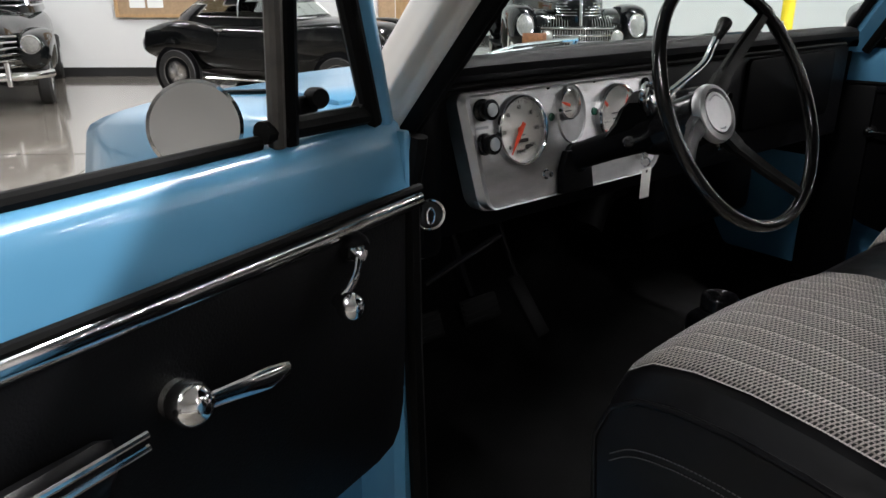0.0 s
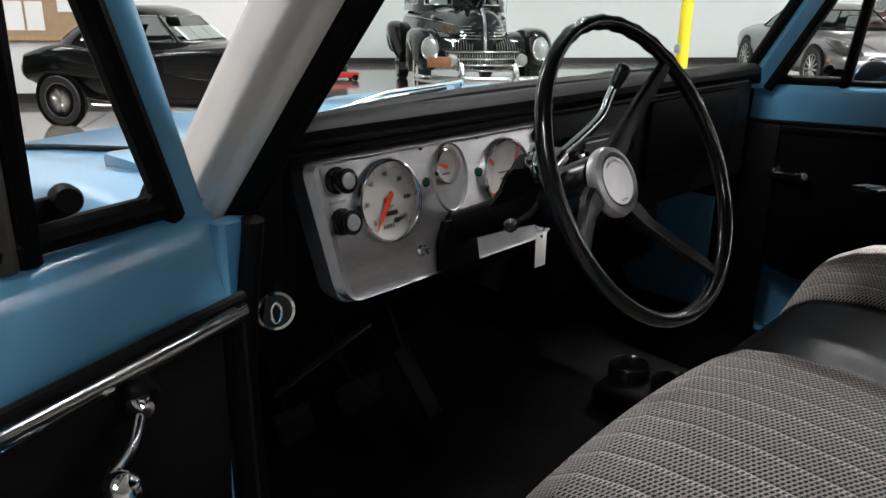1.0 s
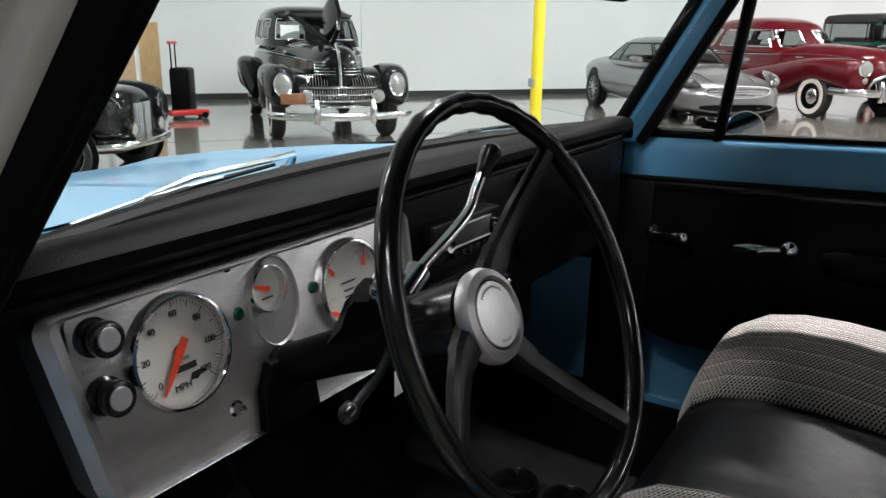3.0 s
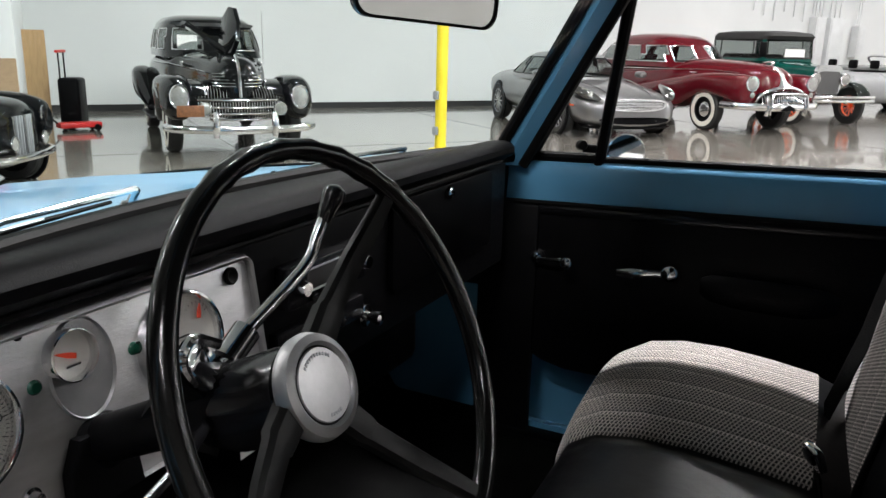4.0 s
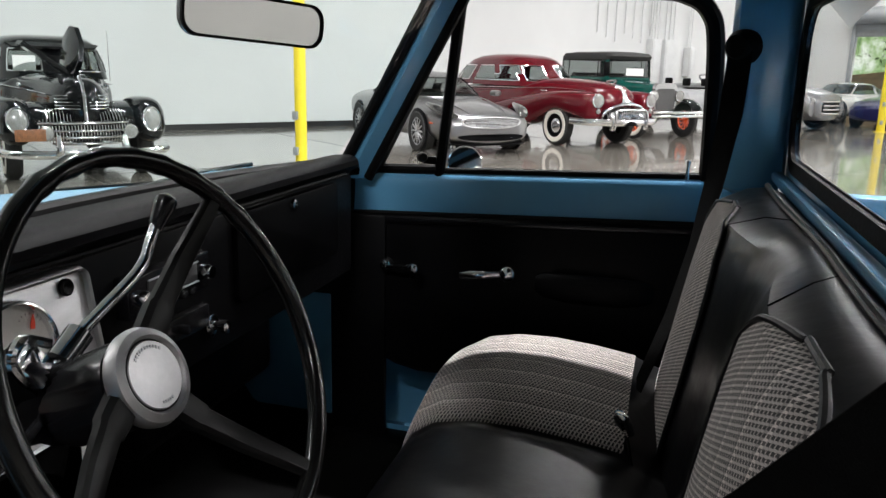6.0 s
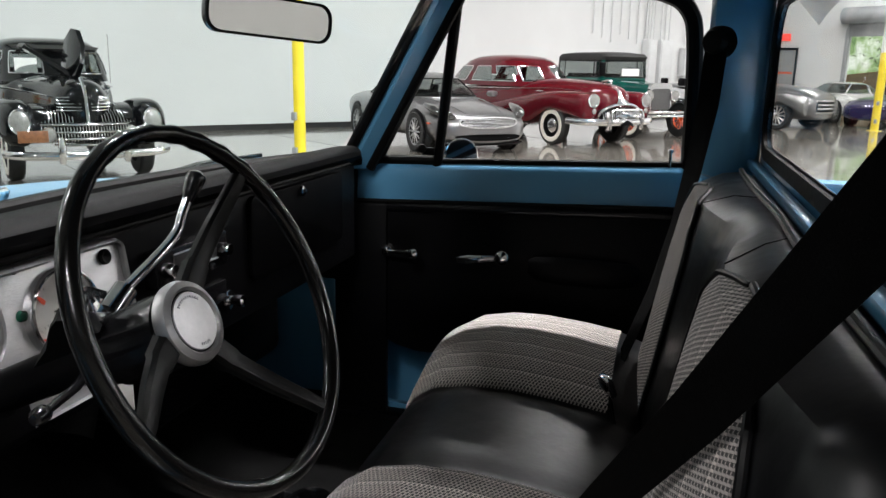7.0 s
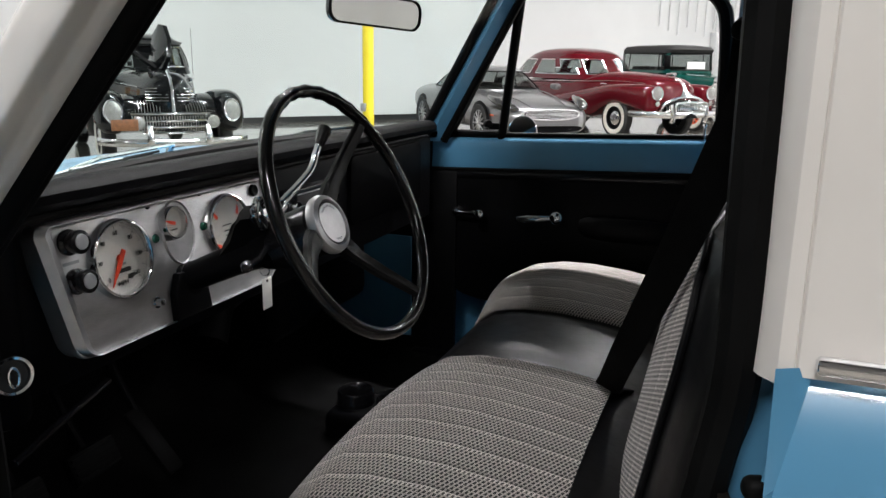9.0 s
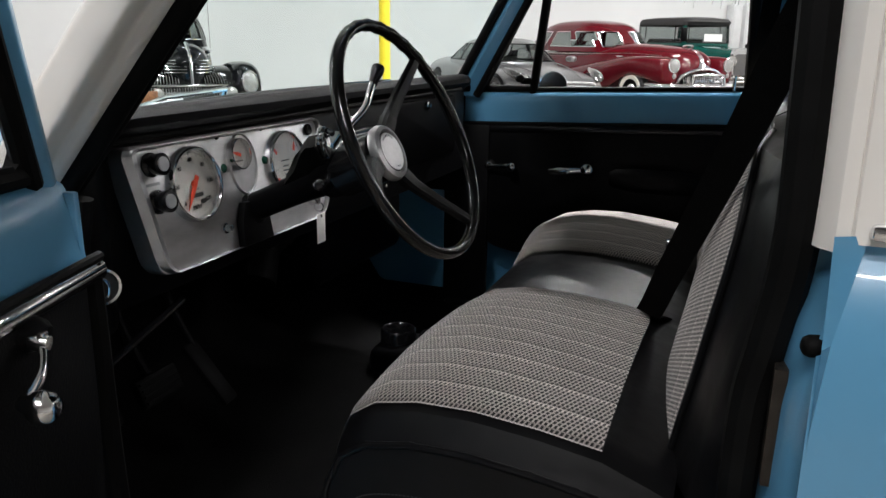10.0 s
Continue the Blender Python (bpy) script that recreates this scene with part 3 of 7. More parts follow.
for sx in (-1, 1):
    bm = bmesh.new()
    w = lathe(bm, [(0.19, -0.11), (0.30, -0.115), (0.35, -0.08), (0.355, 0.08), (0.30, 0.115), (0.19, 0.11)], axis_pose((CX + sx * 0.80, -1.85, 0.356), (sx, 0, 0)), 40, True)
    part("rear_tyre", w, TYRE, truck)
# wipers
for pts in ([(-0.50, 0.205, 1.136), (-0.30, 0.236, 1.153), (-0.085, 0.252, 1.162)], [(0.20, 0.255, 1.136), (0.42, 0.236, 1.146), (0.625, 0.196, 1.150)]):
    a, c, e = (Vector(p) for p in pts)
    w = part("wiper", sweep(bmesh.new(), [e + Vector((0.012, 0.03, -0.035)), e + Vector((0.012, 0.012, -0.004)), e, c + Vector((0, 0, 0.004)), c.lerp(a, 0.45)], [0.008, 0.0065, 0.0055, 0.004, 0.003], 8), CHROME, truck, "chrome wiper arm with a black blade")
    part("wiper_blade", sweep(bmesh.new(), [a + Vector((0, -0.004, -0.004)), c + Vector((0, -0.006, -0.006)), e + Vector((-0.05, -0.006, -0.010))], [0.003, 0.0045, 0.003], 6), RUBBER, w)
    part("blade_bridge", sweep(bmesh.new(), [a, c.lerp(a, 0.45), c + Vector((0.05, -0.003, -0.002))], 0.0024, 6), STEELG, w)
    part("wiper_pivot", lathe(bmesh.new(), [(0.0, 0.014), (0.010, 0.012), (0.014, 0.004), (0.016, -0.03)], Matrix.Translation(e + Vector((0.012, 0.03, -0.035))), 16), CHROME, w)

# cab shell: roof, pillars, back wall
bm = bmesh.new()
rings = []
for y, z, hw in ((-0.20, 1.575, 0.78), (-0.3, 1.60, 0.82), (-0.6, 1.625, 0.84), (-0.85, 1.615, 0.84), (-1.0, 1.58, 0.82), (-1.05, 1.52, 0.80)):
    rings.append([Vector((CX + s * hw, y, z - 0.05 * abs(s) ** 4)) for s in (-1 + k / 8 for k in range(17))])
loft(bm, rings, False, False)
part("roof", bm, WHITE, truck, "white painted cab roof")
part("headliner", boxm((CX, -0.625, 1.567), (1.62, 0.80, 0.02), bevel=0.008), DARK, truck)
part("windshield_header", boxm((CX, -0.30, 1.545), (1.44, 0.07, 0.05), bevel=0.015), BLUE, truck)
for nm, p0, p1, mat, wid in (
    ("a_pillar", (0.865, 0.05, 1.10), (0.80, -0.225, 1.56), BLUE, 0.075),
):
    p0, p1 = Vector(p0), Vector(p1)
    sx = 1 if p0.x > 0 else -1
    bm = bmesh.new()
    rings = []
    for t in (0, 0.25, 0.5, 0.75, 1):
        c = p0.lerp(p1, t)
        rings.append([c + Vector((sx * dx, dy, 0)) for dx, dy in ((0.018, wid / 2), (0.024, 0.022), (0.030, 0.010), (0.018, -0.006), (0.014, -wid / 2), (-0.004, -wid / 2), (-0.03, -0.005), (-0.03, wid / 2))])
    loft(bm, rings)
    part(nm, bm, mat, truck, "white painted windshield pillar" if sx < 0 else "blue painted windshield pillar")
    bm = bmesh.new()
    o = Vector((-sx * 0.0, -wid / 2 - 0.008, 0))
    sweep(bm, [p0 + o + Vector((0, 0, -0.1 if sx < 0 else 0)), p0.lerp(p1, 0.5) + o, p1 + o], 0.013, 10)
    part("pillar_seal", bm, RUBBER, truck, "black rubber door seal")
    bm = bmesh.new()
    o = Vector((-sx * 0.034, wid / 2 - 0.012, 0))
    sweep(bm, [p0 + o + Vector((0, 0.0, 0)), p0.lerp(p1, 0.5) + o, p1 + o], 0.014, 10)
    part("windshield_seal", bm, RUBBER, truck)


def slant(section, z0, z1, n=8):
    """A bar of constant plan section that follows the raked windshield pillar; section is (x, y) at z 1.12."""
    ring = curve([(x, y, 0) for x, y in section + section[:1]], 4)[:-1]
    return loft(bmesh.new(), [[Vector((p[0] + 0.1 * (z - 1.12), p[1] - 0.833 * (z - 1.12), z)) for p in ring] for z in (z0 + (z1 - z0) * k / n for k in range(n + 1))])


part("a_pillar", slant([(-0.756, -0.019), (-0.764, -0.023), (-0.775, -0.022), (-0.780, -0.016), (-0.784, -0.010), (-0.790, -0.010), (-0.800, -0.012), (-0.812, -0.011), (-0.818, -0.003), (-0.820, 0.02), (-0.815, 0.06), (-0.77, 0.075), (-0.75, 0.03)], 1.058, 1.60, 10), WHITE, truck, "white painted windshield pillar with a raised ridge")
part("pillar_seal", slant([(-0.762, -0.024), (-0.756, -0.034), (-0.746, -0.042), (-0.738, -0.041), (-0.733, -0.032), (-0.731, -0.01), (-0.722, 0.03), (-0.715, 0.075), (-0.74, 0.09), (-0.77, 0.06), (-0.768, 0.0)], 1.05, 1.60, 10), RUBBER, truck, "black rubber door seal and inner pillar trim")
part("inner_bead", slant([(-0.736, -0.036), (-0.728, -0.040), (-0.722, -0.032), (-0.726, -0.022), (-0.734, -0.024)], 1.06, 1.60, 10), RUBBER, truck)
# blue hinge jamb below the white pillar, bowed along its seal
jamb_line = curve([(-0.765, -0.013, 1.066), (-0.765, -0.006, 1.03), (-0.765, 0.004, 0.99), (-0.765, 0.018, 0.90), (-0.765, 0.024, 0.79), (-0.765, 0.010, 0.56), (-0.765, -0.01, 0.40)], 6)
part("hinge_jamb", loft(bmesh.new(), [[p + Vector(o) for o in ((0.012, 0.0, 0), (-0.012, -0.004, 0), (-0.04, -0.004, 0), (-0.062, 0.004, 0), (-0.066, 0.03, 0), (0.012, 0.03, 0))] for p in jamb_line]), BLUE, truck, "blue painted hinge jamb")
part("pillar_seal", sweep(bmesh.new(), [p + Vector((0.010, -0.006, 0)) for p in jamb_line], 0.014, 10), RUBBER, truck, "black rubber door seal")
part("cowl_trim", boxm((-0.735, 0.07, 0.99), (0.04, 0.12, 0.24), bevel=0.012), DARK, truck)
part("cowl_side", boxm((0.878, 0.09, 0.775), (0.05, 0.085, 0.74), bevel=0.02), RUBBER, truck)
bm = bmesh.new()
q = [(-0.715, 0.07, 1.145), (0.80, 0.07, 1.145), (0.735, -0.245, 1.545), (-0.685, -0.30, 1.545)]
rings = []
for k in range(13):
    v = k / 12
    rings.append([Vector(q[0]).lerp(Vector(q[3]), v).lerp(Vector(q[1]).lerp(Vector(q[2]), v), u / 20) + Vector((0, (0.15 - 0.08 * v) * (1 - (u / 10 - 1) ** 2), 0)) for u in range(21)])
loft(bm, rings, False, False)
ws = part("windshield", bm, WSGLASS, truck, "clear windshield with a faint green tint")
ws.visible_shadow = False
part("windshield_gasket", sweep(bmesh.new(), [(x, 0.07 + 0.15 * (1 - ((x - CX) / 0.76) ** 2), 1.139) for x in (-0.72 + 1.52 * k / 24 for k in range(25))], 0.0155, 10), RUBBER, truck)

# back wall with its window
BW = -0.957
o = rounded(-0.745 - CX, 0.40, 0.84 - CX, 1.56, 0.06)
i = rounded(-0.685, 1.215, 0.695, 1.50, 0.07)
part("back_wall", band(bmesh.new(), o, i, 0.0, 0.006, Matrix.Translation((CX, BW, 0)) @ pose(0, 0, 0, 90, 0, 0)), BLUE, truck, "blue painted cab back wall")
o = rounded(-0.71, 1.190, 0.72, 1.525, 0.09)
part("rear_window_gasket", band(bmesh.new(), o, i, -0.008, 0.009, Matrix.Translation((CX, BW, 0)) @ pose(0, 0, 0, 90, 0, 0)), RUBBER, truck)
rw = part("rear_window", boxm((CX, BW - 0.004, 1.355), (1.41, 0.003, 0.32)), REARG, truck)
rw.visible_shadow = False
part("package_ledge", boxm((CX, -0.938, 1.172), (1.55, 0.022, 0.02), bevel=0.006), BLUE, truck)
# rear pillars
part("b_pillar", boxm((0.81, -0.89, 1.36), (0.09, 0.13, 0.46), bevel=0.03), BLUE, truck, "blue painted rear cab pillar")
part("b_pillar_lower", boxm((0.84, -0.89, 0.77), (0.10, 0.13, 0.74), bevel=0.03), BLUE, truck)
for sx, x in ((-1, LHW), (1, RHW + 0.04)):
    bm = bmesh.new()
    rings = []
    for z, dx in ((0.36, -0.02), (0.6, -0.036), (0.8, -0.04), (0.88, -0.038), (0.94, -0.034), (0.99, -0.028), (1.03, -0.020), (1.065, -0.008), (1.095, 0.007), (1.118, 0.022)):
        rings.append([Vector((x - sx * dx, y, z)) for y in ((-0.889 - 0.006 * (z > 1.06), -0.95, -1.6) if sx < 0 else (-0.90, -0.92, -0.94))] + [Vector((x - sx * (dx + 0.06), -1.62 if sx < 0 else -0.948, z))])
    loft(bm, rings, False, False)
    part("cab_corner", bm, BLUE, truck, "pale blue cab corner panel")
    bm = bmesh.new()
    rings = []
    for z, dx in ((1.113, 0.003), (1.14, 0.004), (1.25, 0.010), (1.4, 0.022), (1.56, 0.05)):
        edge = ((0.014, -0.9055), (0.005, -0.9045), (0.001, -0.907), (0.0, -0.912), (0.0, -0.95), (0.0, -1.6)) if sx < 0 else ((0.0, -0.897), (0.0, -0.90), (0.0, -0.91), (0.0, -0.92), (0.0, -0.93), (0.0, -0.94))
        rings.append([Vector((x - sx * (dx + o), y, z)) for o, y in edge] + [Vector((x - sx * (dx + 0.06), -1.62 if sx < 0 else -0.948, z))])
    loft(bm, rings, False, False)
    part("cab_corner_upper", bm, WHITE, truck, "white painted cab corner panel")
part("belt_trim", boxm((LHW - 0.002, -1.26, 1.126), (0.012, 0.685, 0.014), bevel=0.004), CHROME, truck, "chrome belt moulding")
# driver's door jamb
bm = bmesh.new()
rings = []
for z, dy in ((0.36, -0.01), (0.6, 0.02), (0.8, 0.022), (0.95, 0.02), (1.03, 0.012), (1.12, -0.008)):
    rings.append([Vector((x + 0.03 * (z > 1.1), -0.912 + dy + d, z)) for x, d in ((-0.835, 0.021 - dy), (-0.82, 0.001), (-0.805, 0.010), (-0.78, 0.020), (-0.74, 0.028), (-0.70, 0.022))])
loft(bm, rings, False, False)
part("door_jamb", bm, BLUE, truck, "blue painted door jamb with worn edges")
bm = bmesh.new()
rings = []
for z, dx in ((1.104, 0.003), (1.25, 0.010), (1.4, 0.022), (1.56, 0.05)):
    rings.append([Vector((px + dx, py, z)) for px, py in ((-0.790, -0.9085), (-0.798, -0.904), (-0.797, -0.893), (-0.785, -0.8815), (-0.768, -0.8735), (-0.762, -0.8765), (-0.74, -0.895))])
loft(bm, rings, False, False)
part("door_jamb_upper", bm, WHITE, truck, "white painted upper door jamb")
part("jamb_seal", sweep(bmesh.new(), curve([(-0.716, -0.858, 1.56), (-0.752, -0.864, 1.25), (-0.758, -0.866, 1.10), (-0.745, -0.855, 1.0), (-0.735, -0.845, 0.9), (-0.735, -0.845, 0.6), (-0.73, -0.845, 0.4)], 5), 0.02, 10), RUBBER, truck, "black rubber door seal")
part("striker_bumper", lathe(bmesh.new(), [(0.0, 0.011), (0.005, 0.011), (0.008, 0.009), (0.0098, 0.005), (0.0098, -0.003)], axis_pose((-0.814, -0.888, 1.026), (-0.35, 0.93, 0)), 20), RUBBER, truck, "black rubber bumper")
part("striker", prism(bmesh.new(), [(-0.03, -0.06), (0.02, -0.06), (0.025, -0.02), (0.0, 0.0), (0.02, 0.03), (0.01, 0.06), (-0.03, 0.06)], 0.012, Matrix.Translation((-0.748, -0.862, 0.925)) @ pose(0, 0, 0, 90, 0, 0) @ pose(0, 0, 0, 0, 0, 0)), STRIKE, truck, "worn bronze steel door striker")
# cargo bed behind the cab
for sx in (-1, 1):
    part("bed_side", boxm((CX + sx * 0.88, -2.1, 0.85), (0.05, 2.05, 0.55), bevel=0.02), BLUE, truck)
part("bed_floor", boxm((CX, -2.1, 0.62), (1.7, 2.05, 0.04)), BLUE, truck)
part("bed_front", boxm((CX, -1.1, 0.85), (1.7, 0.04, 0.5)), BLUE, truck)


# ---------- doors ----------
def cab_door(m, name, label, driver):
    """A cab door. Local x runs from the hinge to the rear edge, y from the inner face outwards, z up."""
    d = thing(name, label, "door", m)
    fall = 0.104 if driver else 0.112
    w, so, sh = 0.93, 0.0046 if driver else 0.0, -0.006 if driver else 0.0
    belt = (lambda s: 1.114 + 0.01 * max(0, s - 0.35)) if driver else (lambda s: 1.108 + 0.036 * s)
    # shell
    part("door_skin", prism(bmesh.new(), [(0.0, 0.38), (w, 0.38), (w, belt(w) - 0.035), (0.0, belt(0) - 0.035)], 0.02, pose(0, 0.10, 0, 90, 0, 0) @ Matrix.Scale(-1, 4, (0, 0, 1))), BLUE, d)
    bm = bmesh.new()
    rings = []
    for k in range(13):
        s = k * w / 12
        b = belt(s)
        rings.append([Vector((s, y, z)) for y, z in ((0.004, b - fall - 0.003), (0.008, b - 0.82 * fall), (0.012, b - 0.55 * fall), (0.016, b - 0.30 * fall), (0.020, b - 0.16 * fall), (0.025, b - 0.06 * fall), (0.034, b), (0.050, b + 0.001), (0.050, b - 0.02))])
    loft(bm, rings, False, False)
    part("inner_sill", bm, BLUE, d, "blue painted upper door panel")
    part("inner_frame", band(bmesh.new(), rounded(0, 0.38, w, belt(0) - 0.1, 0.03), rounded(0.022, 0.43, w - 0.03, belt(0) - 0.105, [0.01, 0.01, 0.09, 0.09]), 0, 0.02, pose(0, 0.006, 0, 90, 0, 0) @ Matrix.Scale(-1, 4, (0, 0, 1))), BLUE, d)
    part("hinge_edge", boxm((0.004, 0.055, 0.74), (0.012, 0.095, 0.72), bevel=0.003), BLUE, d)
    part("latch_edge", boxm((w - 0.005, 0.055, 0.74), (0.012, 0.095, 0.72), bevel=0.003), BLUE, d)
    # black panel and its bright moulding
    part("trim_panel", prism(bmesh.new(), [(w - 0.02, 0.655), (w - 0.02, belt(0.9) - fall + 0.002), (0.036, belt(0) - fall + 0.002), (0.042, 0.86), (0.05, 0.72), (0.057, 0.683), (0.074, 0.663), (0.11, 0.655)] if driver else [(w - 0.02, 0.60), (w - 0.02, belt(0.9) - 0.11), (0.012, belt(0) - 0.11), (0.012, 0.69), (0.03, 0.665), (0.14, 0.612), (0.2, 0.60)], 0.016, pose(0, 0.004, 0, 90, 0, 0), 0.004), DOORV, d, "black vinyl door panel")
    bm = bmesh.new()
    sweep(bm, [(0.005, -0.013, belt(0) - fall), (w - 0.02, -0.013, belt(w) - fall)], 0.011, 10, flat=0.6, side=(0, 1, 0))
    part("panel_moulding", bm, GLOSSB if not driver else CHROME, d, "bright moulding strip" if driver else "dark moulding strip")
    part("moulding_lip", sweep(bmesh.new(), [(0.005, -0.012, belt(0) - fall + 0.016), (w - 0.02, -0.012, belt(w) - fall + 0.016)], 0.006, 8), RUBBER, d)
    # window crank
    piv, end = (Vector((0.166, -0.012, 0.984)), Vector((0.216, -0.040, 0.944))) if driver else (Vector((0.115, -0.012, 0.882)), Vector((0.200, -0.040, 0.890)))
    cr = part("window_crank", lathe(bmesh.new(), [(0.0, 0.022), (0.008, 0.021), (0.015, 0.014), (0.018, 0.004), (0.020, 0.0)], axis_pose(piv + Vector((-0.012, 0, 0.004)) if driver else piv, (0, -1, 0)), 20), DARK if driver else CHROME, d, "window crank with a chrome arm and knob")
    out = Vector((0, -0.020, 0))
    part("crank_arm", sweep(bmesh.new(), curve([piv + out + Vector((-0.002, 0, 0.010)), piv + out, (piv + end) / 2 + out * 0.9, end], 4), [0.006, 0.007, 0.0075, 0.007, 0.006, 0.0055, 0.0055, 0.0055, 0.0055, 0.006, 0.006, 0.007, 0.007], 10, flat=0.7, side=(0, 1, 0)), CHROME, cr)
    part("crank_boss", lathe(bmesh.new(), [(0.0, 0.008), (0.007, 0.007), (0.009, 0.0), (0.008, -0.012)], axis_pose(piv + out, (0, -1, 0)), 16), CHROME, cr)
    part("crank_knob", lathe(bmesh.new(), [(0.0, 0.034), (0.004, 0.0335), (0.008, 0.032), (0.012, 0.029), (0.015, 0.024), (0.0165, 0.018), (0.016, 0.013), (0.014, 0.008), (0.010, 0.003), (0.007, -0.006)], axis_pose(end, (0.1, -1, -0.1)), 24), CHROME, cr)
    # door handle
    ha = part("door_handle", lathe(bmesh.new(), [(0.0, 0.042), (0.006, 0.0415), (0.012, 0.039), (0.018, 0.034), (0.022, 0.027), (0.0235, 0.019), (0.022, 0.011), (0.018, 0.005), (0.020, 0.0)], axis_pose((0.435 + sh, -0.012, 0.892 + 5.5 * so), (0, -1, 0)), 28), CHROME, d, "chrome door handle")
    if driver:
        part("hinge_seal", sweep(bmesh.new(), [(0.016, -0.004, 1.02), (0.012, -0.004, 0.8), (-0.004, -0.004, 0.5)], 0.014, 8), RUBBER, d)
    lv = [(a + sh, b, c + 5.5 * so) for a, b, c in ((0.435, -0.04, 0.892), (0.39, -0.045, 0.888), (0.35, -0.05, 0.884), (0.318, -0.046, 0.880))]
    part("handle_lever", sweep(bmesh.new(), lv, [0.008, 0.010, 0.013, 0.008], 12, flat=0.5, side=(0, 1, 0)), CHROME, ha)
    # arm rest
    bm = bmesh.new()
    rings = []
    for s, hgt, dep in ((0.50, 0.018, 0.004), (0.52, 0.03, 0.02), (0.58, 0.036, 0.038), (0.70, 0.036, 0.04), (0.76, 0.03, 0.02), (0.78, 0.018, 0.004)):
        rings.append([Vector((s, -0.012 - dep * (0.5 + 0.5 * math.cos(t)), (0.895 if driver else 0.87) + hgt * math.sin(t))) for t in (2 * math.pi * k / 14 for k in range(14))])
    loft(bm, rings)
    ar = part("arm_rest", bm, VINYL if driver else DOORV, d, "padded black arm rest")
    if driver:
        for z in (0.925, 0.912):
            part("arm_rest_trim", sweep(bmesh.new(), [(0.49, -0.050, z), (0.74, -0.054, z)], 0.0035, 8), CHROME, ar)
    # window frame, vent window
    b0, top = belt(0), 1.545

    def post(p, q, r, mat, nm, lab="", fl=1.0):
        return part(nm, sweep(bmesh.new(), [Vector(p), Vector(p).lerp(Vector(q), 0.5), Vector(q)], r, 10, flat=fl, side=(0, 1, 0)), mat, d, lab)

    if driver:
        fx = 0.018 + 0.46 * (top - b0)
        post((0.014, 0.045, b0 - 0.012), (fx, -0.02, top), 0.023, BLUE, "front_frame", "blue window frame", 0.8)
        post((0.042, 0.036, b0), (fx + 0.030, -0.026, top), 0.013, RUBBER, "vent_seal")
        post((0.200, 0.038, b0), (0.244, -0.022, top), 0.013, DARK, "vent_post", "black vent window division bar")
        post((0.219, 0.036, b0), (0.266, -0.026, top), 0.010, CHAN, "window_channel", "dull brown-grey window channel")
        part("vent_corner", prism(bmesh.new(), [(0.03, b0 + 0.004), (0.105, b0 + 0.004), (0.070, b0 + 0.026), (0.060, b0 + 0.040), (0.058, b0 + 0.065)], 0.016, pose(0, 0.046, 0, 90, 0, 0)), RUBBER, d)
    else:
        fx = 0.02 + 0.576 * (top - b0)
        post((0.03, 0.045, b0 - 0.01), (fx, -0.02, top), 0.024, BLUE, "front_frame", "blue window frame", 0.8)
        post((0.062, 0.04, b0), (fx + 0.034, -0.024, top), 0.013, RUBBER, "vent_seal")
        post((0.235, 0.04, b0 + 0.0), (0.30, -0.02, top), 0.014, DARK, "vent_post", "black vent window division bar")
    post((0.05, 0.038, b0 + 0.012), (0.24, 0.038, b0 + 0.018), 0.013, RUBBER, "vent_sill_seal")
    post((0.24, 0.044, belt(0.24) + 0.006), (0.88, 0.044, belt(0.88) + 0.006), 0.009, RUBBER, "window_seal")
    fr = curve([(0.875, 0.044, belt(0.88)), (0.87, 0.02, 1.30), (0.862, 0.0, 1.44), (0.845, -0.015, 1.50), (0.80, -0.022, 1.535), (0.70, -0.024, 1.548), (fx, -0.024, 1.55)], 5)
    part("window_frame", sweep(bmesh.new(), fr, 0.020, 10), DARK, d, "dark window frame")
    bm = bmesh.new()
    tri = [(0.062, 0.04, b0 + 0.012), (0.232, 0.04, b0 + 0.012), (0.296, -0.018, top - 0.01), (fx + 0.034, -0.018, top - 0.01)]
    bm.faces.new([bm.verts.new(p) for p in tri])
    gl = part("vent_glass", bm, CLEAR, d)
    gl.visible_shadow = False
    lt = part("vent_latch", lathe(bmesh.new(), [(0.0, 0.03), (0.010, 0.03), (0.012, 0.024), (0.012, 0.004), (0.009, 0.0)], axis_pose((0.166 if driver else 0.19, 0.028, b0 + 0.048), (0.5, -0.85, 0.1)), 18), RUBBER, d, "black vent window latch")
    part("latch_lever", boxm((0.180 if driver else 0.215, 0.026, b0 + 0.042), (0.035, 0.012, 0.020), bevel=0.004), DARK, lt)
    if not driver:
        part("lock_knob", lathe(bmesh.new(), [(0.0, 0.045), (0.006, 0.045), (0.007, 0.04), (0.004, 0.034), (0.004, 0)], pose(0.83, 0.03, belt(0.83)), 12), CHROME, d)
    # outside mirror
    mr = part("door_mirror", lathe(bmesh.new(), [(0.0, 0.03), (0.03, 0.03), (0.06, 0.018), (0.076, 0.004), (0.078, 0.0), (0.072, -0.004)], Matrix(), 40), CHROME, d, "round chrome door mirror")
    part("mirror_glass", lathe(bmesh.new(), [(0.0, 0.0), (0.072, 0.0), (0.072, 0.001), (0.0, 0.001)], pose(0, 0, -0.003), 40), MIRROR, mr)
    part("mirror_arm", sweep(bmesh.new(), [(0, -0.01, 0.02), (0, -0.05, 0.03), (-0.03, -0.14, 0.01)], 0.008, 10), CHROME, mr)
    return d, mr


hinge = Matrix.Translation((-0.845, -0.12, 0)) @ pose(0, 0, 0, 0, 0, math.degrees(math.atan2(-0.315, -0.949)))
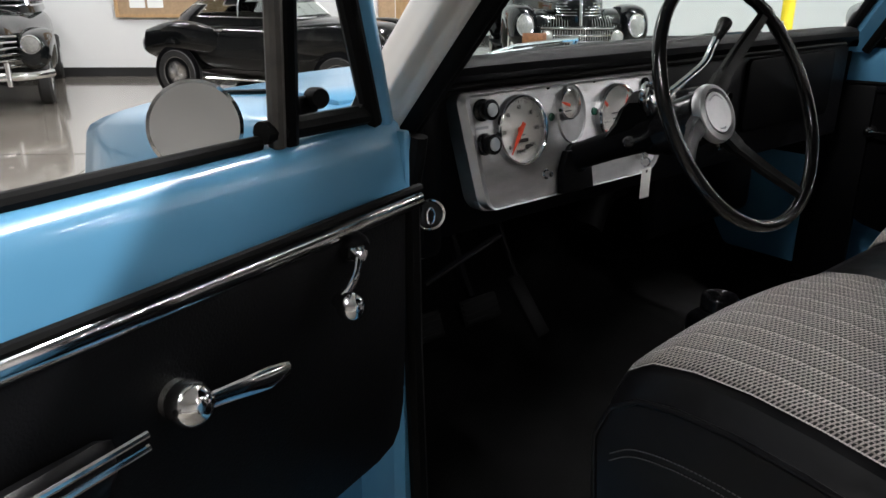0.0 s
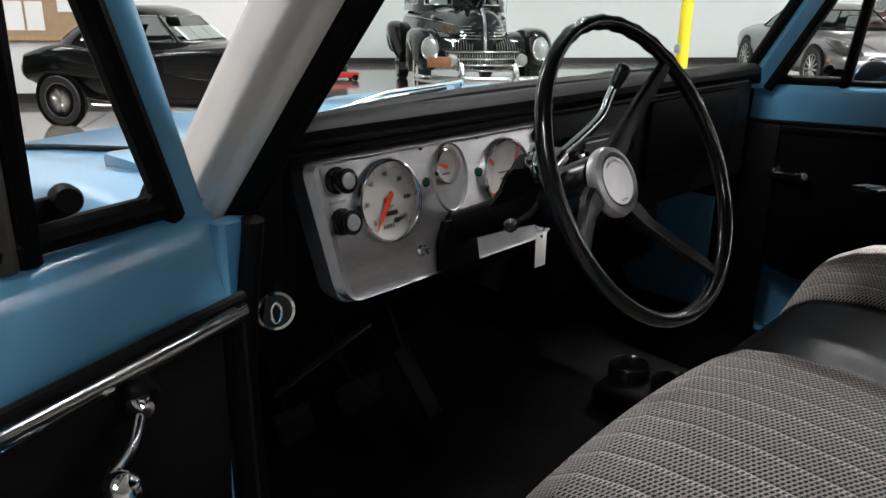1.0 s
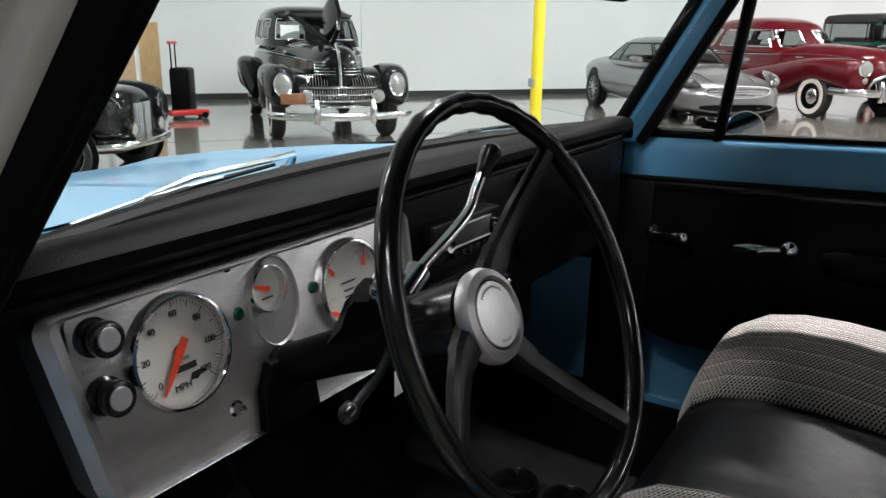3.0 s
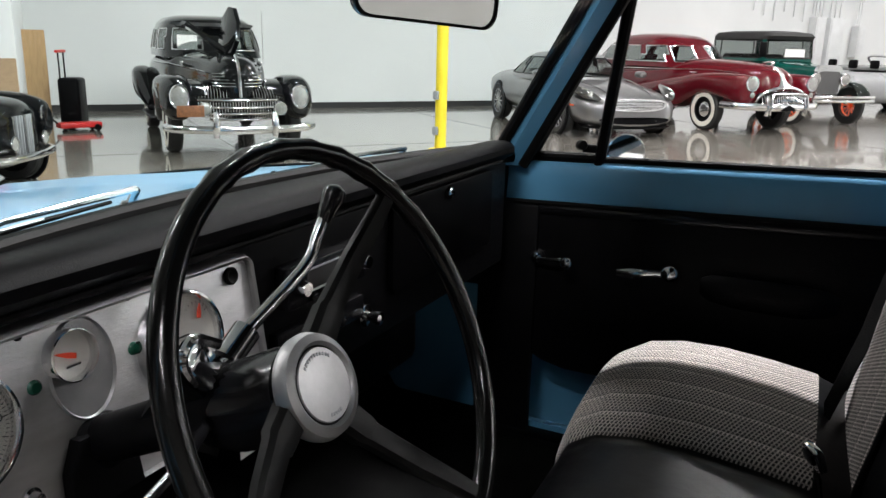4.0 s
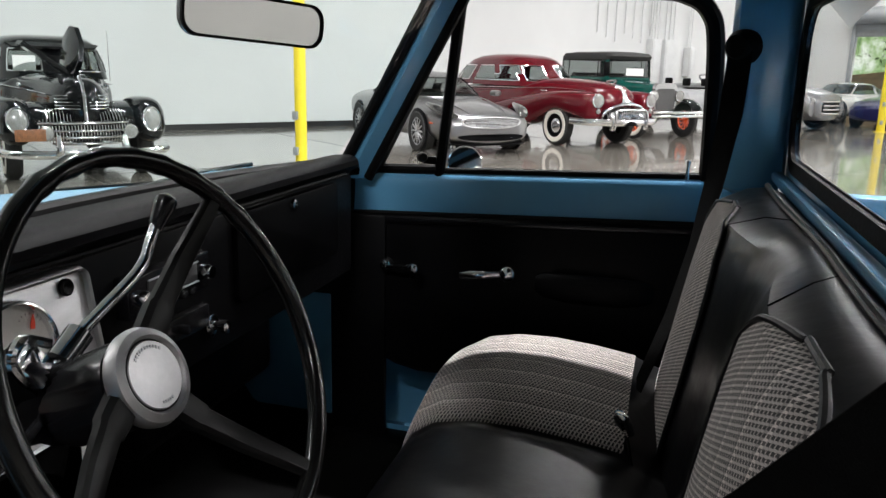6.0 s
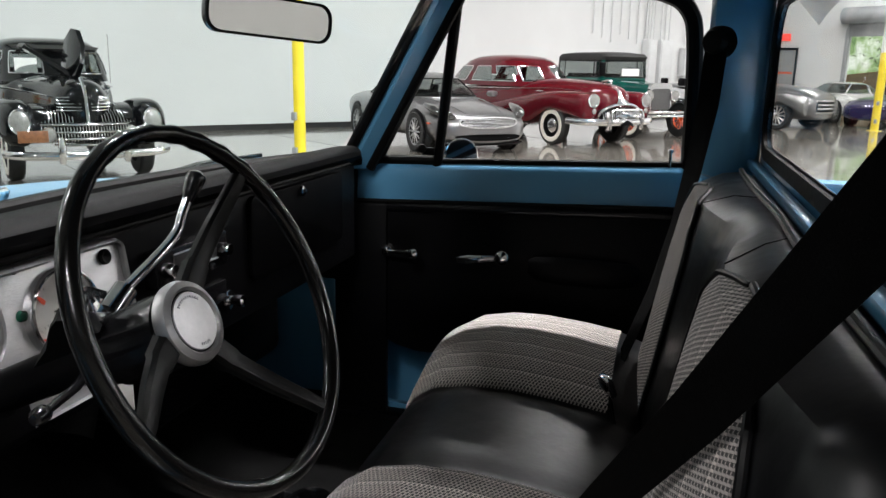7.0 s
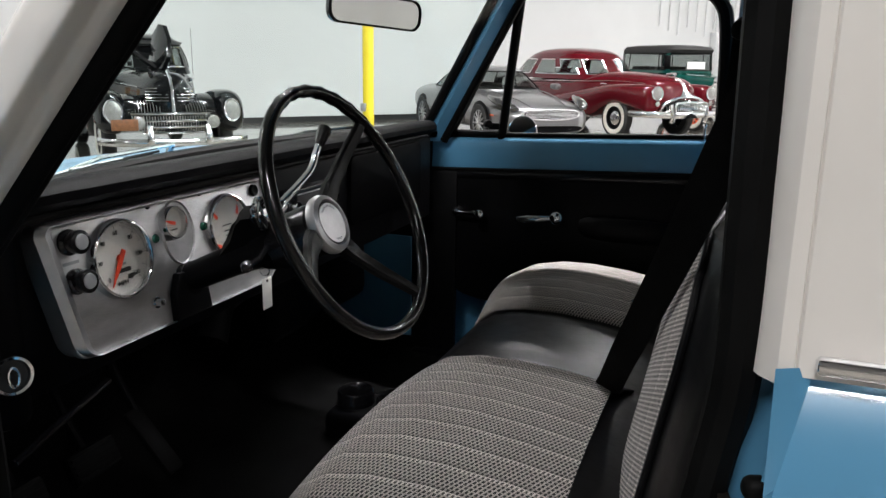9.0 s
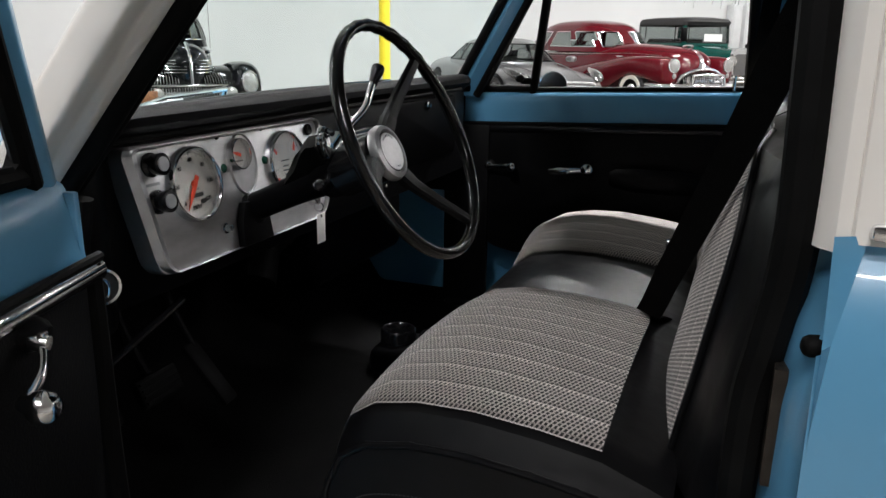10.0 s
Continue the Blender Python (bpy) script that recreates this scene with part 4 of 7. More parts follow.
# the driver's door is the mirrored build: local y points outwards on either side
flip = Matrix.Diagonal((1, -1, 1, 1))
dd, dm = cab_door(Matrix(), "cab_door", "open blue pickup door with black vinyl panel and bright moulding", True)
dd.matrix_basis = hinge @ flip
dm.matrix_basis = pose(0.2345, 0.147, 1.127) @ axis_pose((0, 0, 0), (-0.72, 0.66, -0.22)) @ Matrix.Diagonal((0.70, 0.70, 0.70, 1))
pd, pm = cab_door(Matrix(), "cab_door", "closed blue pickup door with black vinyl panel and open window", False)
pd.matrix_basis = Matrix.Translation((0.868, 0.065, 0)) @ pose(0, 0, 0, 0, 0, -90)
pm.matrix_basis = pose(0.27, 0.16, 1.13) @ axis_pose((0, 0, 0), (-0.35, 0.93, -0.17)) @ Matrix.Diagonal((0.6, 0.6, 0.6, 1))


# ---------- dashboard ----------
dash = thing("dashboard", "black padded dashboard with a brushed metal gauge cluster", "dashboard")
DX0, DX1 = -0.735, 0.80
pad_prof = [(0.006, 1.132), (-0.010, 1.137), (-0.019, 1.148), (-0.018, 1.160), (-0.010, 1.168), (0.008, 1.1725), (0.04, 1.170), (0.08, 1.161), (0.12, 1.151), (0.16, 1.141), (0.19, 1.130), (0.18, 1.10), (0.02, 1.118)]
bm = bmesh.new()
rings = []
for k in range(31):
    x = DX0 + (DX1 - DX0) * k / 30
    s = (x - CX) / 0.77
    bow = 0.145 * (1 - s * s)
    end = min(1, 0.45 + 0.55 * min(1, max(0.0, min(x - DX0, DX1 - x)) / 0.06) ** 0.5)
    rings.append([Vector((x, 0.02 + (y - 0.02) * end + max(0.0, (y - 0.04) / 0.15) * (bow - 0.10), 1.13 + (z - 1.13) * end)) for y, z in pad_prof])
loft(bm, rings)
part("dash_pad", bm, PAD, dash, "soft black dash pad")
part("pad_corner", boxm((-0.722, 0.06, 1.128), (0.04, 0.08, 0.040), bevel=0.012), PAD, dash)
part("pad_lip", sweep(bmesh.new(), [(-0.70, -0.004, 1.130), (0.70, -0.004, 1.130)], 0.005, 8), RUBBER, dash)
# fascia
part("fascia", boxm((CX, 0.05, 1.0), (1.50, 0.07, 0.25), bevel=0.012), DARK, dash, "black enamel dash fascia")
part("fascia_end", boxm((-0.705, 0.045, 0.99), (0.06, 0.07, 0.29), bevel=0.02), DARK, dash)
part("fascia_underside", sweep(bmesh.new(), [(-0.72, 0.055, 0.895), (0.75, 0.055, 0.895)], 0.024, 12), CARPET, dash)
hb = part("heater_box", boxm((0.40, 0.30, 0.76), (0.52, 0.26, 0.24), bevel=0.03, seg=3), DARK, dash, "black heater box under the dashboard")
part("heater_duct", sweep(bmesh.new(), curve([(0.16, 0.28, 0.80), (0.05, 0.27, 0.78), (-0.02, 0.25, 0.70)], 5), 0.05, 14), RUBBER, hb)

# cluster: local x to the right, y up the face, z out of the face
FACE = Matrix.Translation((-0.405, -0.021, 1.02)) @ pose(0, 0, 0, 90 - 8.5, 0, 0)


def face(x, z):
    return FACE @ Matrix.Translation((x + 0.405, (z - 1.02) / math.cos(radians(8.5)), 0))


cl = part("cluster_plate", prism(bmesh.new(), rounded(-0.240, -0.0932, 0.252, 0.096, [0.012, 0.01, 0.02, 0.055], 5), 0.010, FACE @ pose(0, 0, -0.008), 0.0015), ALU, dash, "brushed aluminium gauge plate")
bm = bmesh.new()


def rake(o):
    """Slants the left end of a cluster outline."""
    return [(x - 0.165 * y if x < -0.1 else x, y) for x, y in o]


out = rounded(-0.254, -0.094, 0.256, 0.101, [0.014, 0.02, 0.03, 0.058], 6)
mid = rounded(-0.244, -0.0935, 0.252, 0.097, [0.013, 0.015, 0.024, 0.056], 6)
inn = rounded(-0.234, -0.093, 0.249, 0.094, [0.011, 0.01, 0.02, 0.054], 6)
rings = [[FACE @ Vector((x, y, d)) for x, y in rake(o)] for o, d in ((out, -0.03), (out, 0.002), (mid, 0.012), (inn, 0.010), (inn, -0.01))]
loft(bm, rings, True, False)
part("cluster_bezel", bm, CASTALU, dash, "rounded cast aluminium cluster rim")


def gauge(x, z, r, name, label):
    g = part(name, lathe(bmesh.new(), [(r * 0.90, 0.004), (r * 0.91, 0.011), (r * 0.95, 0.0155), (r * 1.0, 0.0145), (r * 1.035, 0.009), (r * 1.04, 0.0)], face(x, z), 48), CHROME, dash, label)
    part("dial", lathe(bmesh.new(), [(0.0, 0.0035), (r * 0.92, 0.0035), (r * 0.92, 0.003), (0, 0.003)], face(x, z), 40), DIAL, g)
    gl = part("gauge_lens", lathe(bmesh.new(), [(0.0, 0.0125), (r * 0.5, 0.012), (r * 0.90, 0.0105), (r * 0.90, 0.0100), (0, 0.0100)], face(x, z), 32), LENS, g)
    gl.visible_shadow = False
    return g


def needle(g, x, z, ang, length, tail, w=0.003, h=0.0065):
    m = face(x, z) @ pose(0, 0, h, 0, 0, ang)
    part("needle", prism(bmesh.new(), [(-tail, -w), (length * 0.3, -w), (length, -0.0006), (length, 0.0006), (length * 0.3, w), (-tail, w)], 0.001, m), REDN, g, "orange red needle")


SPX, SPZ, SPR = -0.539, 1.049, 0.0575
g = gauge(SPX, SPZ, SPR, "speedometer", "large white faced speedometer with chrome rim")
needle(g, SPX, SPZ, 236, 0.046, 0.014, 0.0042)
part("needle_hub", lathe(bmesh.new(), [(0, 0.008), (0.004, 0.008), (0.006, 0.006), (0.006, 0.004)], face(SPX, SPZ), 16), REDN, g)
for k in range(61):
    a = radians(225 - k * 270 / 60)
    big = k % 5 == 0
    r1 = SPR * 0.88
    r0 = r1 - (0.006 if big else 0.003)
    m = face(SPX, SPZ) @ pose(0, 0, 0.004, 0, 0, math.degrees(a))
    part("dial_tick", boxm(((r0 + r1) / 2, 0, 0), (r1 - r0, 0.0009 if big else 0.0005, 0.0006), m), INK, g, smooth=False)
for k, txt in enumerate(("0", "20", "40", "60", "80", "100", "120")):
    a = radians(225 - k * 270 / 6)
    lettering(txt, 0.0095, face(SPX, SPZ) @ pose(0.66 * SPR * math.cos(a), 0.66 * SPR * math.sin(a), 0.0045), INK, g, "dial_number")
lettering("MPH", 0.010, face(SPX, SPZ) @ pose(-0.002, -0.036, 0.0045), INK, g, "dial_unit")
part("odometer", boxm((0.004, -0.018, 0.0045), (0.026, 0.0065, 0.001), face(SPX, SPZ)), INK, g, smooth=False)
part("odometer", boxm((0.003, -0.0085, 0.0045), (0.014, 0.003, 0.001), face(SPX, SPZ)), STEELG, g, smooth=False)
part("dial_emblem", prism(bmesh.new(), [(0.0, -0.003), (0.008, -0.005), (0.012, -0.002), (0.02, -0.001), (0.02, 0.002), (0.01, 0.0035), (0.002, 0.003)], 0.0008, face(SPX, SPZ) @ pose(0.008, -0.029, 0.004)), INK, g)
# small gauge in its oval recess
bm = bmesh.new()
oval = [(0.038 * math.cos(t), 0.053 * math.sin(t)) for t in (2 * math.pi * k / 40 for k in range(40))]
ov2 = [(x * 0.95, y * 0.96) for x, y in oval]
ov3 = [(x * 0.9, y * 0.93) for x, y in oval]
loft(bm, [[face(-0.406, 1.062) @ Vector((x, y, d)) for x, y in o] for o, d in ((oval, 0.0025), (ov2, 0.006), (ov3, 0.003))], True, True)
part("gauge_recess", bm, CASTALU, dash, "smooth oval aluminium gauge surround")
g = gauge(-0.419, 1.080, 0.0262, "small_gauge", "small white faced gauge with chrome rim")
needle(g, -0.418, 1.079, 160, 0.018, 0.005, 0.0028)
for k in range(13):
    a = 200 - k * 220 / 12
    part("dial_tick", boxm((0.026, 0, 0), (0.003, 0.0006, 0.0006), face(-0.418, 1.080) @ pose(0, 0, 0.004, 0, 0, a)), INK, g, smooth=False)
part("dial_caption", boxm((0.002, -0.012, 0.0042), (0.016, 0.002, 0.0008), face(-0.418, 1.080)), INK, g, smooth=False)
# four-in-one gauge
QX, QZ, QR = -0.281, 1.047, 0.0575
g = gauge(QX, QZ, QR, "quad_gauge", "white faced four-in-one gauge with chrome rim")
for cx, cy, an in ((-0.03, 0.022, 130), (0.03, 0.022, 75), (-0.03, -0.03, 150), (0.03, -0.03, 60)):
    needle(g, QX + cx, QZ + cy, an, 0.013, 0.004, 0.003)
    for k in range(7):
        part("dial_tick", boxm((0.017, 0, 0), (0.003, 0.0006, 0.0006), face(QX + cx * 0.9, QZ + cy * 0.9) @ pose(0, 0, 0.004, 0, 0, an - 60 + k * 20)), INK, g, smooth=False)
for dz, wd in ((0.004, 0.026), (-0.006, 0.018), (-0.014, 0.018), (-0.022, 0.014)):
    part("dial_caption", boxm((0, dz, 0.0042), (wd, 0.0022, 0.0008), face(QX, QZ)), INK, g, smooth=False)


def knob(x, z, r, d, mat, nm, lab):
    k = part(nm, lathe(bmesh.new(), [(r * 1.1, 0), (r * 1.1, 0.004), (r * 0.9, 0.008), (r * 0.95, d * 0.6), (r, d * 0.7), (r, d * 0.95), (r * 0.85, d), (0.0, d)], face(x, z) @ pose(0, 0, 0.002), 28), mat, dash, lab)
    part("knob_cap", lathe(bmesh.new(), [(0.0, d + 0.0015), (r * 0.62, d + 0.0015), (r * 0.68, d - 0.001)], face(x, z) @ pose(0, 0, 0.002), 24), STEELG, k)
    return k


knob(-0.622, 1.090, 0.0165, 0.026, GLOSSB, "light_knob", "black dash knob with a grey cap")
knob(-0.622, 1.036, 0.0165, 0.026, GLOSSB, "wiper_knob", "black dash knob with a grey cap")
for x, z, w in ((-0.622, 1.113, 0.055), (-0.624, 1.062, 0.04)):
    part("knob_caption", boxm((0, 0, 0.0026), (w * 0.7, 0.0045, 0.0006), face(x, z)), STEELG, dash, smooth=False)
part("knob_caption", boxm((0, 0, 0.0026), (0.028, 0.0045, 0.0006), face(-0.19, 1.115)), STEELG, dash, smooth=False)
part("dimmer_socket", lathe(bmesh.new(), [(0.011, 0.0), (0.011, 0.004), (0.009, 0.006), (0.004, 0.003), (0.0, 0.003)], face(-0.187, 1.098) @ pose(0, 0, 0.002), 20), RUBBER, dash)
for x, z in ((-0.458, 1.062), (-0.343, 1.060)):
    part("indicator", lathe(bmesh.new(), [(0.0, 0.004), (0.005, 0.0035), (0.007, 0.0015), (0.0075, 0)], face(x, z) @ pose(0, 0, 0.002), 18), GREENL, dash, "dark green indicator jewel")
part("choke_button", lathe(bmesh.new(), [(0.0, 0.016), (0.005, 0.015), (0.006, 0.006), (0.009, 0.004), (0.009, 0)], face(-0.484, 0.967) @ pose(0, 0, 0.002), 20), CHROME, dash)
for x, z in ((-0.640, 0.978), (-0.464, 1.113), (-0.34, 1.115)):
    part("screw", lathe(bmesh.new(), [(0.0, 0.003), (0.003, 0.003), (0.0045, 0.001), (0.0045, 0)], face(x, z) @ pose(0, 0, 0.003), 12), DARK, dash)
# radio, heater controls, glove box, lighter
rad = part("radio", boxm((0.03, 0.005, 1.045), (0.20, 0.03, 0.062), bevel=0.004), GLOSSB, dash, "black car radio")
part("radio_dial", boxm((0.03, -0.0115, 1.05), (0.12, 0.004, 0.030), bevel=0.0015), INK, rad)
for k in range(2):
    part("radio_trim", boxm((0.03, -0.014, 1.034 + 0.032 * k), (0.122, 0.003, 0.002)), STEELG, rad, smooth=False)
for x in (-0.05, 0.11):
    part("radio_knob", lathe(bmesh.new(), [(0.0, 0.018), (0.010, 0.018), (0.012, 0.012), (0.012, 0)], axis_pose((x, -0.01, 1.045), (0, -1, 0)), 20), CHROME, rad)
for k in range(5):
    part("radio_button", boxm((-0.015 + k * 0.022, -0.013, 1.022), (0.016, 0.008, 0.010), bevel=0.0015), GLOSSB, rad)
part("heater_panel", boxm((0.02, 0.004, 0.965), (0.22, 0.02, 0.04), bevel=0.004), GLOSSB, dash)
for k in range(3):
    part("heater_lever", boxm((-0.05 + k * 0.05, -0.012, 0.965), (0.01, 0.02, 0.014), bevel=0.002), GLOSSB, dash)
lg = part("dash_lighter", lathe(bmesh.new(), [(0.019, 0), (0.019, 0.004), (0.014, 0.006), (0.008, 0.006), (0.008, 0.02), (0.011, 0.022), (0.011, 0.032), (0.0, 0.034)], axis_pose((0.158, 0.012, 0.935), (0, -1, 0)), 24), CHROME, dash, "chrome lighter knob")
gb = part("glove_door", prism(bmesh.new(), rounded(0.24, 0.945, 0.68, 1.115, 0.02, 4), 0.012, pose(0, 0.016, 0, 90, 0, 0), 0.004), PAD, dash, "black glove box door")
part("glove_lock", lathe(bmesh.new(), [(0.0, 0.012), (0.005, 0.012), (0.006, 0.008), (0.011, 0.006), (0.012, 0)], axis_pose((0.455, 0.004, 1.098), (0, -1, 0)), 20), CHROME, gb)
# fresh air vent pull on the kick panel
vp = part("vent_ring", lathe(bmesh.new(), [(0.020, 0.0), (0.022, 0.005), (0.0255, 0.006), (0.0275, 0.003), (0.0275, 0.0)], axis_pose((-0.715, 0.006, 0.930), (-0.35, -0.93, 0.1)), 32), CHROME, dash, "chrome ring of the fresh air vent")
vm = axis_pose((-0.715, 0.006, 0.930), (-0.35, -0.93, 0.1))
part("vent_disc", lathe(bmesh.new(), [(0.0, 0.002), (0.020, 0.001), (0.021, 0.0)], vm, 28), INK, vp)
part("vent_handle", sweep(bmesh.new(), [vm @ Vector((0.0065 * math.cos(t), 0.013 * math.sin(t) - 0.002, 0.007)) for t in (2 * math.pi * k / 20 for k in range(21))], 0.0022, 8), CHROME, vp)
part("brake_release", sweep(bmesh.new(), [(-0.735, -0.005, 0.816), (-0.659, 0.0, 0.835), (-0.55, 0.01, 0.858)], 0.006, 10), GLOSSB, dash, "black rod under the dashboard")

# ---------- steering ----------
WC, WA, WR = Vector((-0.386, -0.3262, 1.1205)), Vector((0.008, 0.906, -0.423)), 0.1895
steer = thing("steering_wheel", "thin black three-spoke steering wheel with a round metal horn cap", "steering wheel", axis_pose(WC, -WA))
M = axis_pose(WC, -WA)
bm = bmesh.new()
rings = []
rt = (M.to_3x3().inverted() @ Vector((1, 0, 0)))
base = math.atan2(rt.y, rt.x)
for k in range(96):
    t = 2 * math.pi * k / 96
    rel = t - base
    top = math.cos(rel - math.pi / 2 + 0.25)
    grip = 0.0010 * math.cos(k * 4 * 2 * math.pi / 12) * (1 if top > 0.72 else 0)
    rings.append([Vector(((WR + (0.0092 + grip) * math.cos(a)) * math.cos(t), (WR + (0.0092 + grip) * math.cos(a)) * math.sin(t), (0.0108 + grip) * math.sin(a))) for a in (2 * math.pi * j / 14 for j in range(14))])
rings.append(rings[0])
loft(bm, rings, True, False)
bmesh.ops.remove_doubles(bm, verts=bm.verts, dist=1e-5)
part("rim", bm, WHEELB, steer, "worn black rim with finger grips")
for ang in (44, -60, -158):
    a = base + radians(ang)
    d = Vector((math.cos(a), math.sin(a), 0))
    side = Vector((-d.y, d.x, 0))
    pts = [(0.030, -0.058, 0.0165, 0.010), (0.07, -0.050, 0.0150, 0.009), (0.074, -0.049, 0.0125, 0.008), (0.12, -0.031, 0.0115, 0.0075), (0.165, -0.010, 0.0095, 0.007), (WR, 0.0, 0.008, 0.006)]
    bm = bmesh.new()
    loft(bm, [[d * r + UP * h + side * w * cx + UP * hh * cz for cx, cz in ((1, -0.8), (1, 0.3), (0.72, 0.9), (0.3, 1), (-0.3, 1), (-0.72, 0.9), (-1, 0.3), (-1, -0.8), (-0.5, -1), (0.5, -1))] for r, h, w, hh in pts])
    part("spoke", bm, SPOKEB, steer)
part("hub", lathe(bmesh.new(), [(0.036, -0.115), (0.041, -0.11), (0.042, -0.05), (0.041, -0.032), (0.02, -0.03)], pose(0, -0.004, -0.034), 36), GLOSSB, steer)
hc = part("horn_cap", lathe(bmesh.new(), [(0.041, -0.026), (0.046, -0.023), (0.047, -0.017), (0.044, -0.009), (0.037, -0.006), (0.0350, -0.0075), (0.034, -0.010)], pose(0, -0.004, -0.034), 48), CASTALU, steer, "brushed metal horn cap")
part("horn_groove", lathe(bmesh.new(), [(0.0355, -0.009), (0.0342, -0.0115), (0.0322, -0.009)], pose(0, -0.004, -0.034), 48), INK, hc)
part("horn_face", lathe(bmesh.new(), [(0.0326, -0.011), (0.0315, -0.0075), (0.018, -0.0065), (0.0, -0.006)], pose(0, -0.004, -0.034), 48), CASTALU, hc)
for k in range(11):
    t = base + radians(90 + 40 - 8 * k)
    part("cap_caption", boxm((0.026, 0, -0.0068), (0.003, 0.002, 0.0006), pose(0, -0.004, -0.034, 0, 0, math.degrees(t))), STEELG, hc, smooth=False)
for k in range(5):
    t = base + radians(-90 - 14 + 7 * k)
    part("cap_caption", boxm((0.026, 0, -0.0068), (0.003, 0.002, 0.0006), pose(0, -0.004, -0.034, 0, 0, math.degrees(t))), STEELG, hc, smooth=False)

column = thing("steering_column", "black steering column with chrome shift lever and signal stalk", "steering column")
c0 = WC + WA * 0.10
boot = Vector((-0.402, -0.022, 0.982))
part("column_tube", sweep(bmesh.new(), [c0, c0.lerp(boot, 0.28), c0.lerp(boot, 0.36), c0.lerp(boot, 0.6), boot, boot + WA * 0.25], [0.037, 0.036, 0.029, 0.0255, 0.024, 0.024], 28), DARK, column)
part("column_collar", lathe(bmesh.new(), [(0.022, -0.016), (0.036, -0.016), (0.038, -0.010), (0.033, -0.005), (0.034, 0.002), (0.029, 0.007), (0.030, 0.013), (0.024, 0.018), (0.018, 0.020)], axis_pose(boot, -WA), 32), DARK, column)
part("column_bracket", prism(bmesh.new(), [(-0.049, -0.094), (0.036, -0.094), (0.034, -0.05), (0.02, -0.02), (-0.03, -0.02), (-0.045, -0.05)], 0.014, FACE @ pose(0, 0, 0.002), 0.004), DARK, column, "black column bracket over the gauge plate")
part("shift_bowl", lathe(bmesh.new(), [(0.026, -0.012), (0.036, -0.010), (0.039, 0.0), (0.039, 0.02), (0.0375, 0.024), (0.0375, 0.075)], axis_pose(WC + WA * 0.165, -WA), 32), GLOSSB, column)
fin_u, fin_n = WA.normalized(), Vector((-0.60, 0.12, 0.79)).normalized()
fin_m = Matrix((fin_u, fin_n, fin_u.cross(fin_n))).transposed().to_4x4()
fin_m.translation = WC
part("gear_shroud", prism(bmesh.new(), [(0.150, 0.02), (0.155, 0.076), (0.170, 0.081), (0.184, 0.075), (0.212, 0.050), (0.245, 0.034), (0.262, 0.014)], 0.034, fin_m @ pose(0, 0, -0.017), 0.006), RUBBER, column, "black fairing over the column")
lev = curve([(-0.37, -0.165, 1.085), (-0.345, -0.17, 1.108), (-0.25, -0.17, 1.149), (-0.225, -0.17, 1.178), (-0.212, -0.171, 1.198)], 6)
sl = part("shift_lever", sweep(bmesh.new(), lev, 0.0068, 12), CHROME, column, "bent chrome shift lever")
part("lever_collar", lathe(bmesh.new(), [(0.009, -0.02), (0.014, -0.018), (0.014, 0.018), (0.009, 0.02)], axis_pose((-0.355, -0.168, 1.099), (0.8, 0.0, 0.5)), 16), CHROME, sl)
part("shift_knob", sweep(bmesh.new(), curve([(-0.216, -0.171, 1.190), (-0.209, -0.171, 1.201), (-0.198, -0.172, 1.216), (-0.190, -0.172, 1.226)], 4), [0.007, 0.0075, 0.008, 0.009, 0.0095, 0.010, 0.011, 0.012, 0.0125, 0.0125, 0.012, 0.009, 0.004], 16), GLOSSB, sl, "tapered black shift knob")
stalk = part("signal_stalk", sweep(bmesh.new(), [WC + WA * 0.15 + Vector((-0.03, 0, 0.0)), (-0.50, -0.235, 1.063), (-0.575, -0.268, 1.074)], [0.006, 0.0045, 0.004], 10), GLOSSB, column)
part("stalk_knob", lathe(bmesh.new(), [(0.0, 0.012), (0.005, 0.011), (0.008, 0.004), (0.008, -0.006), (0.004, -0.012)], axis_pose((-0.58, -0.27, 1.075), (-0.9, -0.4, 0.1)), 16), GLOSSB, stalk)
sel = part("chrome_selector", boxm((0.148, 0.058, 0.0), (0.020, 0.036, 0.032), fin_m, 0.005), CHROME, column, "chrome shift bowl housing")
part("selector_loop", sweep(bmesh.new(), [fin_m @ Vector(p) for p in curve([(0.150, 0.056, -0.014), (0.142, 0.082, -0.016), (0.138, 0.090, -0.004), (0.140, 0.082, 0.012), (0.132, 0.060, 0.020)], 5)], 0.005, 8), CHROME, sel)
key = thing("ignition_key", "ignition key with a blank white paper tag hanging below", "key tag", Matrix.Translation((-0.215, -0.03, 0.965)))
part("key_bow", lathe(bmesh.new(), [(0.0, 0.02), (0.008, 0.02), (0.010, 0.012), (0.010, 0)], axis_pose((0, 0, 0), (0, -1, 0)), 18), CHROME, key)
part("key_ring", lathe(bmesh.new(), [(0.008, -0.001), (0.010, 0.0), (0.008, 0.001)], pose(0, -0.02, -0.012, 0, 90, 20), 24, True), CHROME, key)
part("tag", boxm((0.0, -0.024, -0.054), (0.030, 0.0012, 0.060), bevel=0.0005), TAGW, key, "blank white tag")
part("tag_eyelet", lathe(bmesh.new(), [(0.0, 0.001), (0.002, 0.001), (0.003, 0.0005), (0.003, 0)], axis_pose((0.0, -0.0248, -0.03), (0, -1, 0)), 12), DARK, key)

